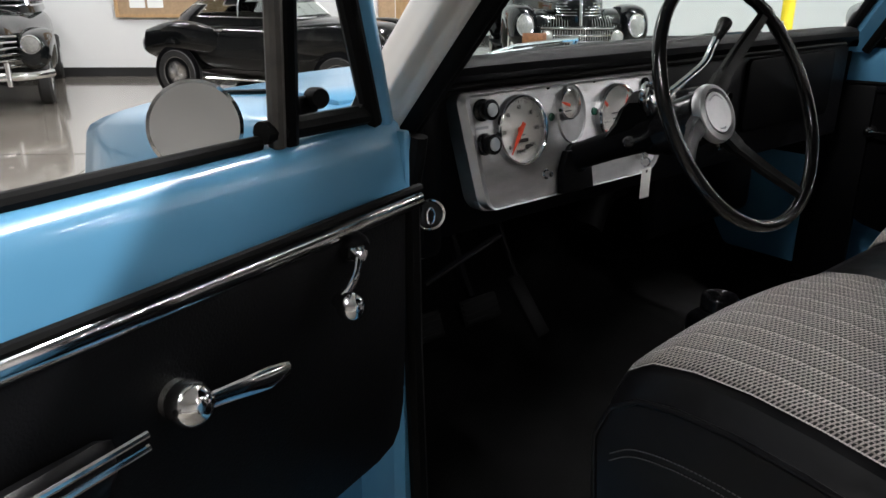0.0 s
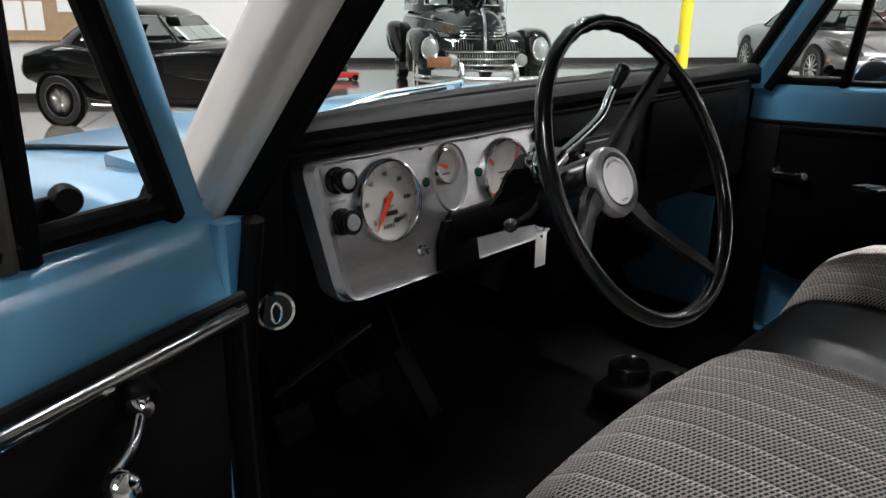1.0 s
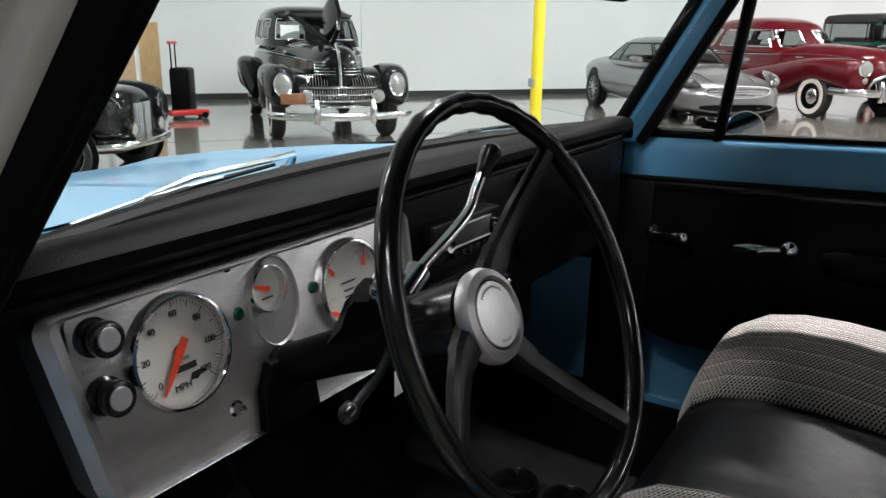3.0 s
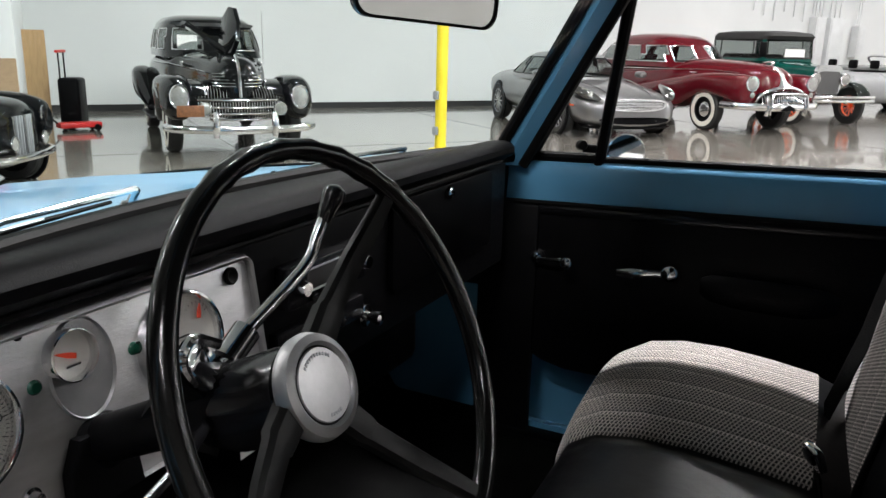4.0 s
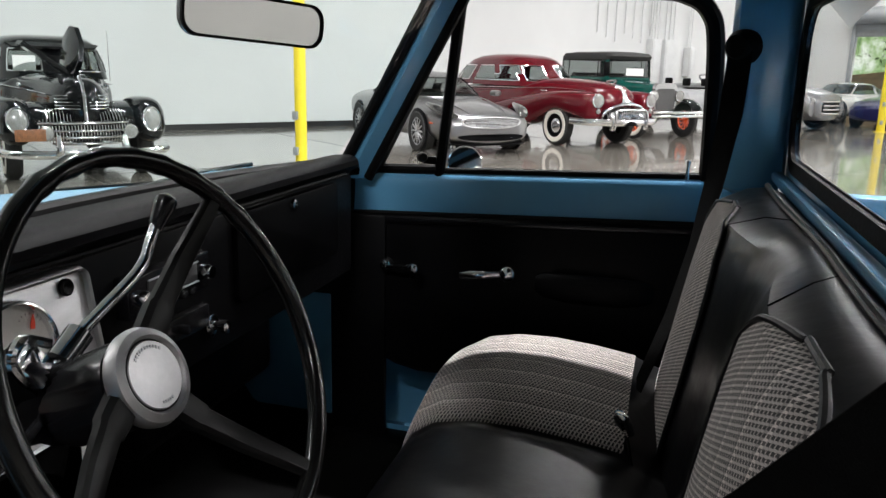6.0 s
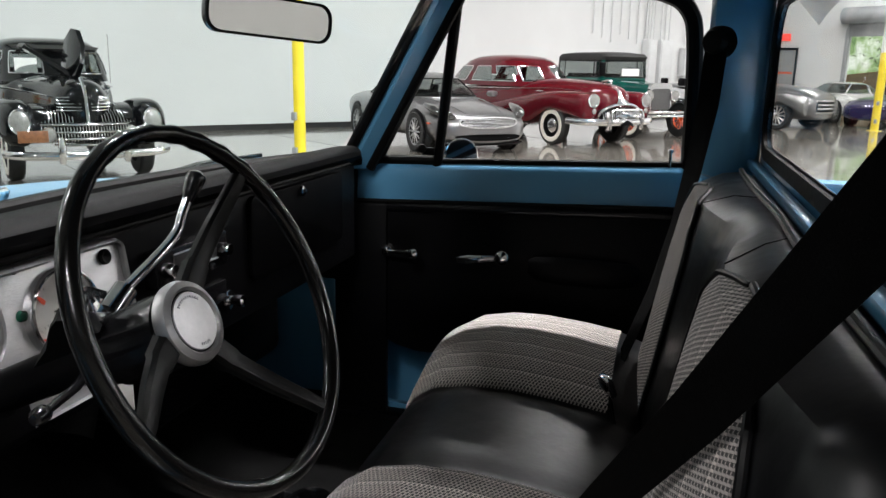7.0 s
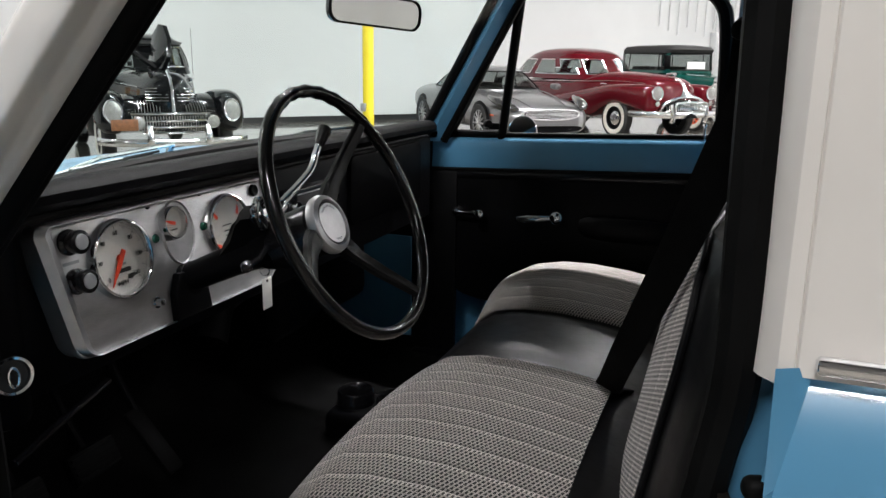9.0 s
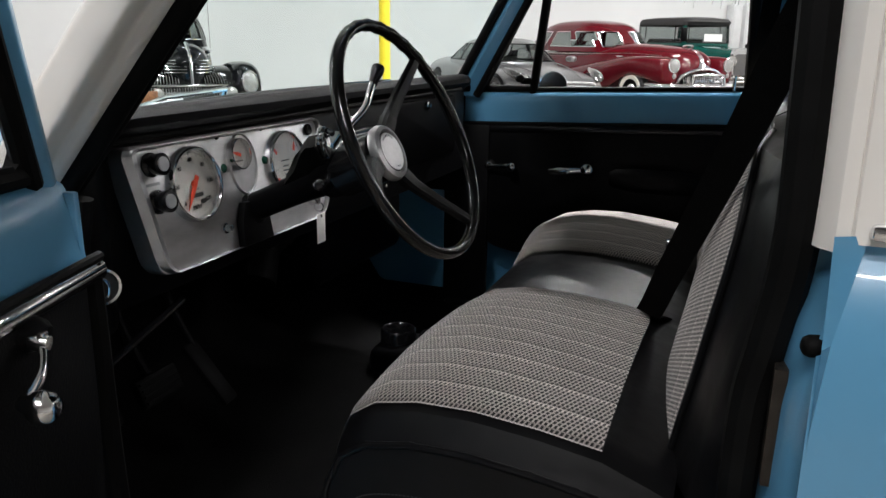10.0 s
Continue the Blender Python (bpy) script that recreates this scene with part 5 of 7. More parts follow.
# cup holder on the floor hump
ch = thing("cup_holder", "black plastic cup holder standing on the floor hump", "cup holder", Matrix.Translation((0.09, -0.13, 0.475)))
part("holder_body", boxm((0, 0, 0.045), (0.15, 0.20, 0.09), bevel=0.025, seg=3), DARK, ch)
for y in (-0.05, 0.05):
    part("cup_ring", lathe(bmesh.new(), [(0.030, 0.0), (0.034, 0.028), (0.039, 0.034), (0.043, 0.028), (0.044, 0.0)], pose(0, y, 0.088), 28), GLOSSB, ch)
# pedals
for nm, px, pz, w, h in (("brake_pedal", -0.40, 0.60, 0.11, 0.06), ("clutch_pedal", -0.55, 0.60, 0.08, 0.06)):
    p = thing(nm, "black ribbed rubber foot pedal on a steel arm", "pedal", Matrix.Translation((px, 0.22, pz)))
    part("pedal_pad", boxm((0, 0, 0), (w, 0.02, h), pose(0, 0, 0, -25, 0, 0), 0.006), RUBBER, p)
    for k in range(4):
        part("pedal_rib", boxm((0, -0.012, -0.02 + k * 0.013), (w * 0.9, 0.004, 0.005), pose(0, 0, 0, -25, 0, 0)), RUBBER, p)
    part("pedal_arm", sweep(bmesh.new(), curve([(0, 0.01, 0), (0, 0.06, 0.08), (0.0, 0.12, 0.22), (0, 0.15, 0.32)], 4), 0.010, 8), DARK, p)
p = thing("accelerator_pedal", "long black rubber accelerator pedal", "pedal", Matrix.Translation((-0.22, 0.24, 0.55)))
part("pedal_pad", boxm((0, 0, 0), (0.05, 0.015, 0.16), pose(0, 0, 0, -38, 0, 8), 0.006), RUBBER, p)
part("pedal_arm", sweep(bmesh.new(), [(0, 0.02, 0.02), (0.01, 0.1, 0.14), (0.02, 0.18, 0.3)], 0.008, 8), DARK, p)

# rear-view mirror
rm = thing("rear_view_mirror", "rear-view mirror in a black rounded frame", "mirror", Matrix.Translation((0.047, -0.155, 1.434)) @ pose(0, 0, 0, 3.5, 3.2, -27))
ol, il = rounded(-0.113, -0.031, 0.113, 0.031, 0.024, 6), rounded(-0.109, -0.027, 0.109, 0.027, 0.021, 6)
MY = pose(0, 0, 0, 90, 0, 0)
bm = bmesh.new()
loft(bm, [[MY @ Vector((x * s, y * s, d)) for x, y in ol] for s, d in ((0.7, -0.022), (0.96, -0.014), (1, -0.004), (1, 0.004))], True, True)
part("mirror_shell", bm, GLOSSB, rm)
part("mirror_rim", band(bmesh.new(), ol, il, 0.003, 0.008, MY), RUBBER, rm)
part("mirror_glass", prism(bmesh.new(), rounded(-0.110, -0.028, 0.110, 0.028, 0.022, 6), 0.0015, MY @ pose(0, 0, 0.004)), MIRROR, rm)
part("mirror_stem", sweep(bmesh.new(), [(0, 0.02, 0.0), (0.0, 0.03, 0.05), (0.0, -0.02, 0.105)], 0.009, 10), CHROME, rm)

# ---------- bench seat ----------
seat = thing("bench_seat", "black vinyl bench seat with houndstooth cloth inserts", "bench seat")
SX0, SX1 = -0.655, 0.70
# cushion profile from back to front and down the front
cush = [(-0.78, 0.745), (-0.690, 0.779), (-0.61, 0.791), (-0.52, 0.799), (-0.44, 0.797), (-0.375, 0.784), (-0.335, 0.757), (-0.316, 0.715), (-0.310, 0.66), (-0.315, 0.58), (-0.325, 0.50)]
cushp = [Vector((0, y, z)) for y, z in cush]
arc = [0.0]
for a, b in zip(cushp, cushp[1:]):
    arc.append(arc[-1] + (b - a).length)


def side_drop(x, e):
    """How far the top falls away towards the rounded seat ends and the seams."""
    u = max(0.0, 1 - min(x - SX0, SX1 - x) / 0.05)
    d = 0.05 * (1 - math.sqrt(max(0, 1 - u * u)))
    for c, h, g in ((-0.352, 0.285, 0.018), (0.44, 0.24, 0.036)):
        d -= g * max(0, 1 - ((x - c) / h) ** 2)
    for s in (-0.075, 0.215):
        d += 0.006 * math.exp(-(((x - s) / 0.012) ** 2))
    return d


def cushion(x0, x1, k0, k1, lift, n):
    bm = bmesh.new()
    rows = []
    for i in range(n + 1):
        x = x0 + (x1 - x0) * i / n
        dr = side_drop(x, 0)
        row = []
        for k in range(k0, k1 + 1):
            y, z = cush[k]
            row.append(Vector((x, y - (dr * 0.3 if k > 5 else 0), z - (dr if k < 8 else dr * 0.3) + lift)))
        rows.append(row)
    return bm, rows


bm, rows = cushion(SX0, SX1, 0, len(cush) - 1, 0.0, 64)
loft(bm, rows, False, False)
part("cushion", bm, VINYL, seat, "black vinyl seat cushion")
for x in (SX0, SX1):
    bm = bmesh.new()
    pts = [(x, y, z - 0.05 * (1 if k < 8 else 0.3)) for k, (y, z) in enumerate(cush)]
    bm.faces.new([bm.verts.new(p) for p in pts + [(x, -0.78, 0.50)]])
    part("cushion_end", bm, VINYL, seat)
    part("end_piping", sweep(bmesh.new(), [(x, p[1], p[2] + 0.002) for p in pts], 0.005, 8), VINYL, seat)
    seam = curve([(x - (0.001 if x < 0 else -0.001), p[1] * 0.98 - 0.01, p[2] - 0.075) for p in pts[1:7]], 12)
    bm = bmesh.new()
    for off in (0.0, -0.012):
        for i in range(0, len(seam) - 1, 1):
            p, q = seam[i], seam[i].lerp(seam[i + 1], 0.6)
            sweep(bm, [p + Vector((0, 0, off)), q + Vector((0, 0, off))], 0.0011, 4)
    part("stitch_line", bm, THREAD, seat)


def cloth_patch(x0, x1, k0, k1, n, name):
    bm, rows = cushion(x0, x1, k0, k1, 0.0035, n)
    loft(bm, rows, False, False, uv=lambda a, b: ((x0 + (x1 - x0) * a / n), arc[k0 + b]))
    return part(name, bm, CLOTH, seat, "black and white houndstooth cloth")


cloth_patch(-0.625, -0.078, 1, 7, 40, "cushion_cloth")
cloth_patch(0.218, 0.655, 1, 7, 36, "cushion_cloth")
part("seat_base", boxm((0.02, -0.5, 0.46), (1.28, 0.44, 0.11), bevel=0.01), DARK, seat)

# back rest: height parameter v, from the cushion to the top roll
back = [(-0.745, 0.740), (-0.755, 0.80), (-0.768, 0.87), (-0.782, 0.95), (-0.797, 1.03), (-0.812, 1.10), (-0.832, 1.145), (-0.868, 1.166), (-0.895, 1.170), (-0.925, 1.160), (-0.93, 1.0), (-0.93, 0.7)]
backp = [Vector((0, y, z)) for y, z in back]
barc = [0.0]
for a, b in zip(backp, backp[1:]):
    barc.append(barc[-1] + (b - a).length)
BX0, BX1 = -0.66, 0.70


def back_pt(x, k, lift=0.0):
    y, z = back[k]
    u = max(0.0, 1 - min(x - BX0, BX1 - x) / 0.09)
    drop = 0.085 * (1 - math.sqrt(max(0, 1 - u * u)))
    hump = (0.042 * sum(max(0, 1 - ((x - c) / 0.32) ** 2) for c in (-0.29, 0.45)) - 0.012) * (1 if k < 7 else 0.6 if k < 8 else 0.2)
    f = max(0, (z - 0.9) / 0.27)
    return Vector((x, y - 0.012 - 0.014 * max(0, min(1, (CX - x) / 0.6)) * (1 if k < 8 else 0.3) + (hump if k < 9 else 0) - drop * 0.5 + lift, z - drop * f))


bm = bmesh.new()
loft(bm, [[back_pt(BX0 + (BX1 - BX0) * i / 60, k) for k in range(len(back))] for i in range(61)], False, False)
part("backrest", bm, VINYL, seat, "black vinyl backrest")
for x in (BX0, BX1):
    bm = bmesh.new()
    bm.faces.new([bm.verts.new(back_pt(x, k)) for k in range(len(back))])
    part("backrest_end", bm, VINYL, seat)
part("top_piping", sweep(bmesh.new(), [back_pt(BX0 + 0.02 + (BX1 - BX0 - 0.04) * i / 40, 8) + Vector((0, 0.0, 0.003)) for i in range(41)], 0.0055, 8), VINYL, seat, "raised black piping")


def back_cloth(x0, x1, top):
    """A cloth insert that narrows to a rounded arch at its top."""
    bm = bmesh.new()
    rows, uvs = [], []
    n, kk = 30, 36
    c, h = (x0 + x1) / 2, (x1 - x0) / 2
    edge = []
    for j in range(kk + 1):
        v = (1 - (1 - j / kk) ** 1.7) * top
        k = v * 6
        i0 = min(int(k), 6)
        fr = k - i0
        w = h * max(0.05, 1 - max(0, (v / top - 0.5) / 0.5) ** 2.3) ** 0.62
        row = []
        for i in range(n + 1):
            x = c + w * (-1 + 2 * i / n)
            row.append(back_pt(x, i0, 0.0045).lerp(back_pt(x, i0 + 1, 0.0045), fr))
        rows.append(row)
        uvs.append((c, w, barc[i0] + (barc[i0 + 1] - barc[i0]) * fr))
    loft(bm, rows, False, False, uv=lambda a, b: (uvs[a][0] + uvs[a][1] * (-1 + 2 * b / n), uvs[a][2]))
    part("backrest_cloth", bm, CLOTH, seat, "black and white houndstooth cloth")
    edge = [r[0] for r in rows] + rows[-1] + [r[-1] for r in rows[::-1]]
    part("cloth_piping", sweep(bmesh.new(), edge, 0.0045, 8), VINYL, seat)


for x, x1 in ((0.33, 0.26), (-0.12, -0.06)):
    part("back_seam", sweep(bmesh.new(), [back_pt(x, 6, 0.0005), back_pt((x + x1) / 2, 7, 0.0005), back_pt(x1, 8, 0.0)], 0.0012, 6), RUBBER, seat)
back_cloth(-0.545, -0.05, 1.10)
back_cloth(0.25, 0.655, 1.10)


# ---------- seat belts ----------
def strap(bm, pts, w, th=0.0014):
    """A flat webbing band: rows of (point, side vector)."""
    rings = []
    for i, (p, s) in enumerate(pts):
        p, s = Vector(p), Vector(s).normalized()
        d = (Vector(pts[min(i + 1, len(pts) - 1)][0]) - Vector(pts[max(i - 1, 0)][0])).normalized()
        n = d.cross(s).normalized()
        rings.append([p + s * w / 2 + n * th, p - s * w / 2 + n * th, p - s * w / 2 - n * th, p + s * w / 2 - n * th])
    return loft(bm, rings)


pb = thing("seat_belt", "black lap and shoulder belt hanging from the pillar", "seat belt")
part("anchor_cover", lathe(bmesh.new(), [(0.0, 0.05), (0.022, 0.045), (0.034, 0.02), (0.036, 0.0)], axis_pose((0.775, -0.85, 1.43), (-0.9, 0.5, 0)), 20), RUBBER, pb)
part("webbing", strap(bmesh.new(), [((0.745, -0.84, 1.43), (0.3, 0.9, 0)), ((0.725, -0.832, 1.30), (0.4, 0.8, 0.1)), ((0.69, -0.812, 1.16), (0.6, 0.6, 0.3)), ((0.62, -0.782, 1.03), (0.8, 0.3, 0.5)), ((0.53, -0.745, 0.91), (0.8, 0.2, 0.55)), ((0.42, -0.70, 0.81), (0.8, 0.1, 0.6))], 0.048), BELT, pb)
db = thing("seat_belt", "black shoulder belt slanting down to the cushion", "seat belt")
part("anchor_cover", lathe(bmesh.new(), [(0.0, 0.05), (0.022, 0.045), (0.034, 0.02), (0.036, 0.0)], axis_pose((-0.755, -0.90, 1.43), (0.9, 0.5, 0)), 20), RUBBER, db)
part("webbing", strap(bmesh.new(), [((-0.715, -0.885, 1.385), (0.24, 0.7, 0.6)), ((-0.64, -0.848, 1.285), (0.24, 0.8, 0.54)), ((-0.48, -0.79, 1.11), (0.24, 0.8, 0.54)), ((-0.28, -0.72, 0.91), (0.24, 0.8, 0.54)), ((-0.20, -0.695, 0.832), (0.24, 0.8, 0.5)), ((-0.165, -0.685, 0.808), (0.3, 0.9, 0.25)), ((-0.125, -0.69, 0.796), (0.3, 0.9, 0.1)), ((-0.06, -0.70, 0.768), (0.3, 0.9, 0.0))], 0.044), BELT, db)
for bx, by in ((0.225, -0.688),):
    bk = thing("belt_buckle", "seat belt buckle with a chrome tongue on black webbing", "belt buckle", Matrix.Translation((bx, by, 0.832)))
    part("buckle_body", boxm((0, 0, 0), (0.038, 0.014, 0.036), pose(0, 0, 0, -20, 0, 30), 0.005), CHROME, bk)
    part("release_button", boxm((0, 0.009, 0.004), (0.026, 0.004, 0.018), pose(0, 0, 0, -20, 0, 30), 0.002), DARK, bk)
    part("buckle_strap", strap(bmesh.new(), [((0, -0.005, -0.02), (1, 0.2, 0)), ((0.0, -0.02, -0.09), (1, 0.2, 0))], 0.045), BELT, bk)


# ---------- cars of the showroom ----------
def spow(v, p):
    return math.copysign(abs(v) ** p, v)


def hull(stations, n=28):
    """A body skinned over cross-sections (x, centre y, half width, bottom, top, squareness)."""
    bm = bmesh.new()
    rings = []
    for x, yc, hw, zb, zt, e in stations:
        zc, h = (zb + zt) / 2, (zt - zb) / 2
        rings.append([Vector((x, yc + hw * spow(math.cos(t), 2 / e), zc + h * spow(math.sin(t), 2 / e))) for t in (2 * math.pi * k / n for k in range(n))])
    return loft(bm, rings)


def dense(stations, n=4):
    """Smooths a list of stations."""
    out = []
    S = [list(s) for s in stations]
    S = [[2 * a - b for a, b in zip(S[0], S[1])]] + S + [[2 * a - b for a, b in zip(S[-1], S[-2])]]
    for i in range(1, len(S) - 2):
        for k in range(n):
            t = k / n
            out.append([0.5 * (2 * b + (c - a) * t + (2 * a - 5 * b + 4 * c - d) * t * t + (3 * b - a - 3 * c + d) * t**3) for a, b, c, d in zip(S[i - 1], S[i], S[i + 1], S[i + 2])])
    out.append(S[-2])
    for s in out:
        s[2] = max(s[2], 0.01)
    return out


def cabin(car, levels, lo, hi, sides, mat, shield=42, rear=140, split=False, roof=None):
    """A glazed cabin skinned upwards over plan outlines; levels lo to hi hold the glass. Returns nothing."""
    n = 72
    rings = []
    for xf, xr, hw, z, e in levels:
        c, h = (xf + xr) / 2, (xf - xr) / 2
        rings.append([Vector((c + h * spow(math.cos(t), 2 / e), hw * spow(math.sin(t), 2 / e), z)) for t in (2 * math.pi * (k + 0.5) / n for k in range(n))])
    shell, glass, top = bmesh.new(), {}, bmesh.new()
    for i in range(len(rings) - 1):
        for j in range(n):
            k = (j + 1) % n
            quad = [rings[i][j], rings[i][k], rings[i + 1][k], rings[i + 1][j]]
            th = (j + 1) * 360 / n
            th = th - 360 if th > 180 else th
            mid = sum(quad, Vector()) / 4
            key = None
            if lo <= i < hi:
                if abs(th) < shield and not (split and abs(th) < 3):
                    key = ("windshield", th > 0) if split else "windshield"
                elif abs(th) > rear:
                    key = "rear_glass"
                else:
                    for q, (a, b) in enumerate(sides):
                        if a <= mid.x <= b and abs(th) > shield + 4:
                            key = ("side_glass", q, th > 0)
            dest = glass.setdefault(key, bmesh.new()) if key else (top if roof and i >= hi else shell)
            dest.faces.new([dest.verts.new(p) for p in quad])
    last = rings[-1]
    dest = top if roof else shell
    dest.faces.new([dest.verts.new(p) for p in last])
    for b in (shell, top, *glass.values()):
        bmesh.ops.remove_doubles(b, verts=b.verts, dist=1e-4)
    part("cabin_shell", shell, mat, car)
    if roof:
        part("roof", top, roof, car)
    else:
        top.free()
    for key, b in glass.items():
        es = [e for e in b.edges if len(e.link_faces) == 1]
        trim = [tuple(v.co.copy() for v in e.verts) for e in es]
        part(key if isinstance(key, str) else key[0], b, CARGLASS, car)
        tb = bmesh.new()
        for p, q in trim:
            sweep(tb, [p, q], 0.011, 5, caps=False)
        part("window_trim", tb, CHROME if mat is not SILVER and mat is not GREENP else DARK, car)


def wheel(car, x, y, r, w, style):
    out = 1 if y > 0 else -1
    m = axis_pose((x, y, r), (0, out, 0))
    ir = r * (0.68 if style in ("alloy", "wire") else 0.58)
    wh = part("wheel", lathe(bmesh.new(), [(ir, -w / 2), (r * 0.93, -w / 2), (r, -w * 0.32), (r, w * 0.32), (r * 0.93, w / 2), (ir * 1.04, w / 2 - 0.006), (ir, w * 0.40)], m, 40, True), TYRE, car, "black tyre")
    if style in ("white", "orange"):
        part("whitewall", lathe(bmesh.new(), [(r * 0.60, w / 2 - 0.004), (r * 0.64, w / 2 + 0.005), (r * 0.80, w / 2 + 0.007), (r * 0.83, w / 2 - 0.002)], m, 40), WWALL, wh)
    if style in ("alloy", "wire"):
        part("rim", lathe(bmesh.new(), [(ir, w * 0.42), (ir * 0.93, w * 0.40), (ir * 0.9, 0.0)], m, 40), STEELG if style == "alloy" else CHROME, wh)
        part("brake_disc", lathe(bmesh.new(), [(0.0, 0.01), (ir * 0.88, 0.01), (ir * 0.88, 0.0), (0, 0)], m, 32), DARK, wh)
        n = 12 if style == "alloy" else 30
        for k in range(n):
            a = 2 * math.pi * k / n
            p = m @ Vector((ir * 0.12 * math.cos(a), ir * 0.12 * math.sin(a), w * 0.40))
            q = m @ Vector((ir * 0.93 * math.cos(a + (0 if style == "alloy" else 0.25)), ir * 0.93 * math.sin(a + (0 if style == "alloy" else 0.25)), w * 0.34))
            part("spoke", sweep(bmesh.new(), [p, q], 0.017 if style == "alloy" else 0.011, 6), ALU if style == "alloy" else CHROME, wh)
        part("hub_cap", lathe(bmesh.new(), [(0.0, w * 0.5), (ir * 0.12, w * 0.48), (ir * 0.16, w * 0.38)], m, 20), CHROME, wh)
    elif style == "orange":
        part("rim", lathe(bmesh.new(), [(ir, w * 0.40), (ir * 0.92, w * 0.38), (ir * 0.92, 0.0)], m, 40), ORANGE, wh)
        for k in range(12):
            a = 2 * math.pi * k / 12
            part("spoke", sweep(bmesh.new(), [m @ Vector((ir * 0.2 * math.cos(a), ir * 0.2 * math.sin(a), w * 0.4)), m @ Vector((ir * 0.95 * math.cos(a), ir * 0.95 * math.sin(a), w * 0.2))], 0.012, 6), ORANGE, wh)
        part("hub_cap", lathe(bmesh.new(), [(0.0, w * 0.6), (ir * 0.2, w * 0.55), (ir * 0.28, w * 0.35)], m, 20), ORANGE, wh)
    else:
        part("rim", lathe(bmesh.new(), [(ir, w * 0.42), (ir * 0.9, w * 0.34), (ir * 0.66, w * 0.32), (0.0, w * 0.30)], m, 40), DARK if style == "white" else STEELG, wh)
        part("hub_cap", lathe(bmesh.new(), [(0.0, w * 0.55), (ir * 0.3, w * 0.52), (ir * 0.55, w * 0.42), (ir * 0.64, w * 0.33)], m, 32), CHROME, wh)
    return wh


def lamp_unit(car, p, r, d=(1, 0, 0), depth=0.12, nm="headlight"):
    m = axis_pose(p, d)
    hl = part(nm, lathe(bmesh.new(), [(0.0, -depth), (r * 0.6, -depth * 0.8), (r * 0.95, -0.02), (r * 1.06, 0.0), (r * 1.0, 0.015), (r * 0.88, 0.012)], m, 28), CHROME, car, "chrome rimmed headlight")
    part("lens", lathe(bmesh.new(), [(0.0, 0.03), (r * 0.5, 0.025), (r * 0.92, 0.008)], m, 28), LAMPG, hl)
    return hl


def bar(car, pts, r, mat=None, nm="bumper", flat=1.0, seg=12):
    return part(nm, sweep(bmesh.new(), curve(pts, 6), r, seg, flat=flat, side=(1, 0, 0) if flat != 1 else None), mat or CHROME, car)


def parked(name, label, x, y, hx, hy):
    return thing(name, label, "car", Matrix.Translation((x, y, 0)) @ pose(0, 0, 0, 0, 0, math.degrees(math.atan2(hy, hx))), group="parked collector cars")


def interior(car, x0, x1, z0, z1, hw):
    for x in (x0, x1):
        part("car_seat", boxm((x, 0, (z0 + z1) / 2), (0.22, hw * 1.7, z1 - z0), pose(0, 0, 0, 0, 0, 0), 0.06, 3), SEATIN, car)
    st = lathe(bmesh.new(), [(0.19, -0.01), (0.2, 0.0), (0.19, 0.01)], axis_pose((x0 + 0.55, hw * 0.45, z1 - 0.02), (-0.8, 0, 0.5)), 24, True)
    part("car_steering_wheel", st, DARK, car)


# black thirties sedan with its hood panels raised
car = parked("vintage_sedan", "black thirties sedan with raised hood panels and chrome grille", 6.77, 6.13, -0.627, -0.779)
part("body", hull(dense([(0.62, 0, 0.10, 0.50, 1.00, 2.3), (0.55, 0, 0.21, 0.46, 1.10, 2.3), (0.36, 0, 0.30, 0.42, 1.17, 2.5), (-0.25, 0, 0.40, 0.40, 1.20, 2.8), (-0.85, 0, 0.56, 0.38, 1.21, 3.2), (-1.2, 0, 0.68, 0.36, 1.20, 3.6), (-2.5, 0, 0.74, 0.36, 1.20, 3.6), (-3.2, 0, 0.69, 0.40, 1.14, 3.2), (-3.7, 0, 0.55, 0.45, 1.0, 2.8), (-3.95, 0, 0.3, 0.5, 0.78, 2.4)]), 36), BLACKP, car, "glossy black body")
cabin(car, [(-0.92, -3.5, 0.70, 1.12, 4.5), (-1.0, -3.42, 0.69, 1.22, 4.5), (-1.12, -3.3, 0.665, 1.38, 4.5), (-1.20, -3.2, 0.64, 1.49, 4.2), (-1.30, -3.1, 0.61, 1.58, 3.8), (-1.46, -2.95, 0.54, 1.645, 3.4), (-1.75, -2.7, 0.38, 1.68, 3.0), (-2.0, -2.4, 0.1, 1.69, 2.4)], 1, 3, ((-1.78, -1.36), (-2.5, -2.05), (-3.05, -2.75)), BLACKP, shield=38, split=True)
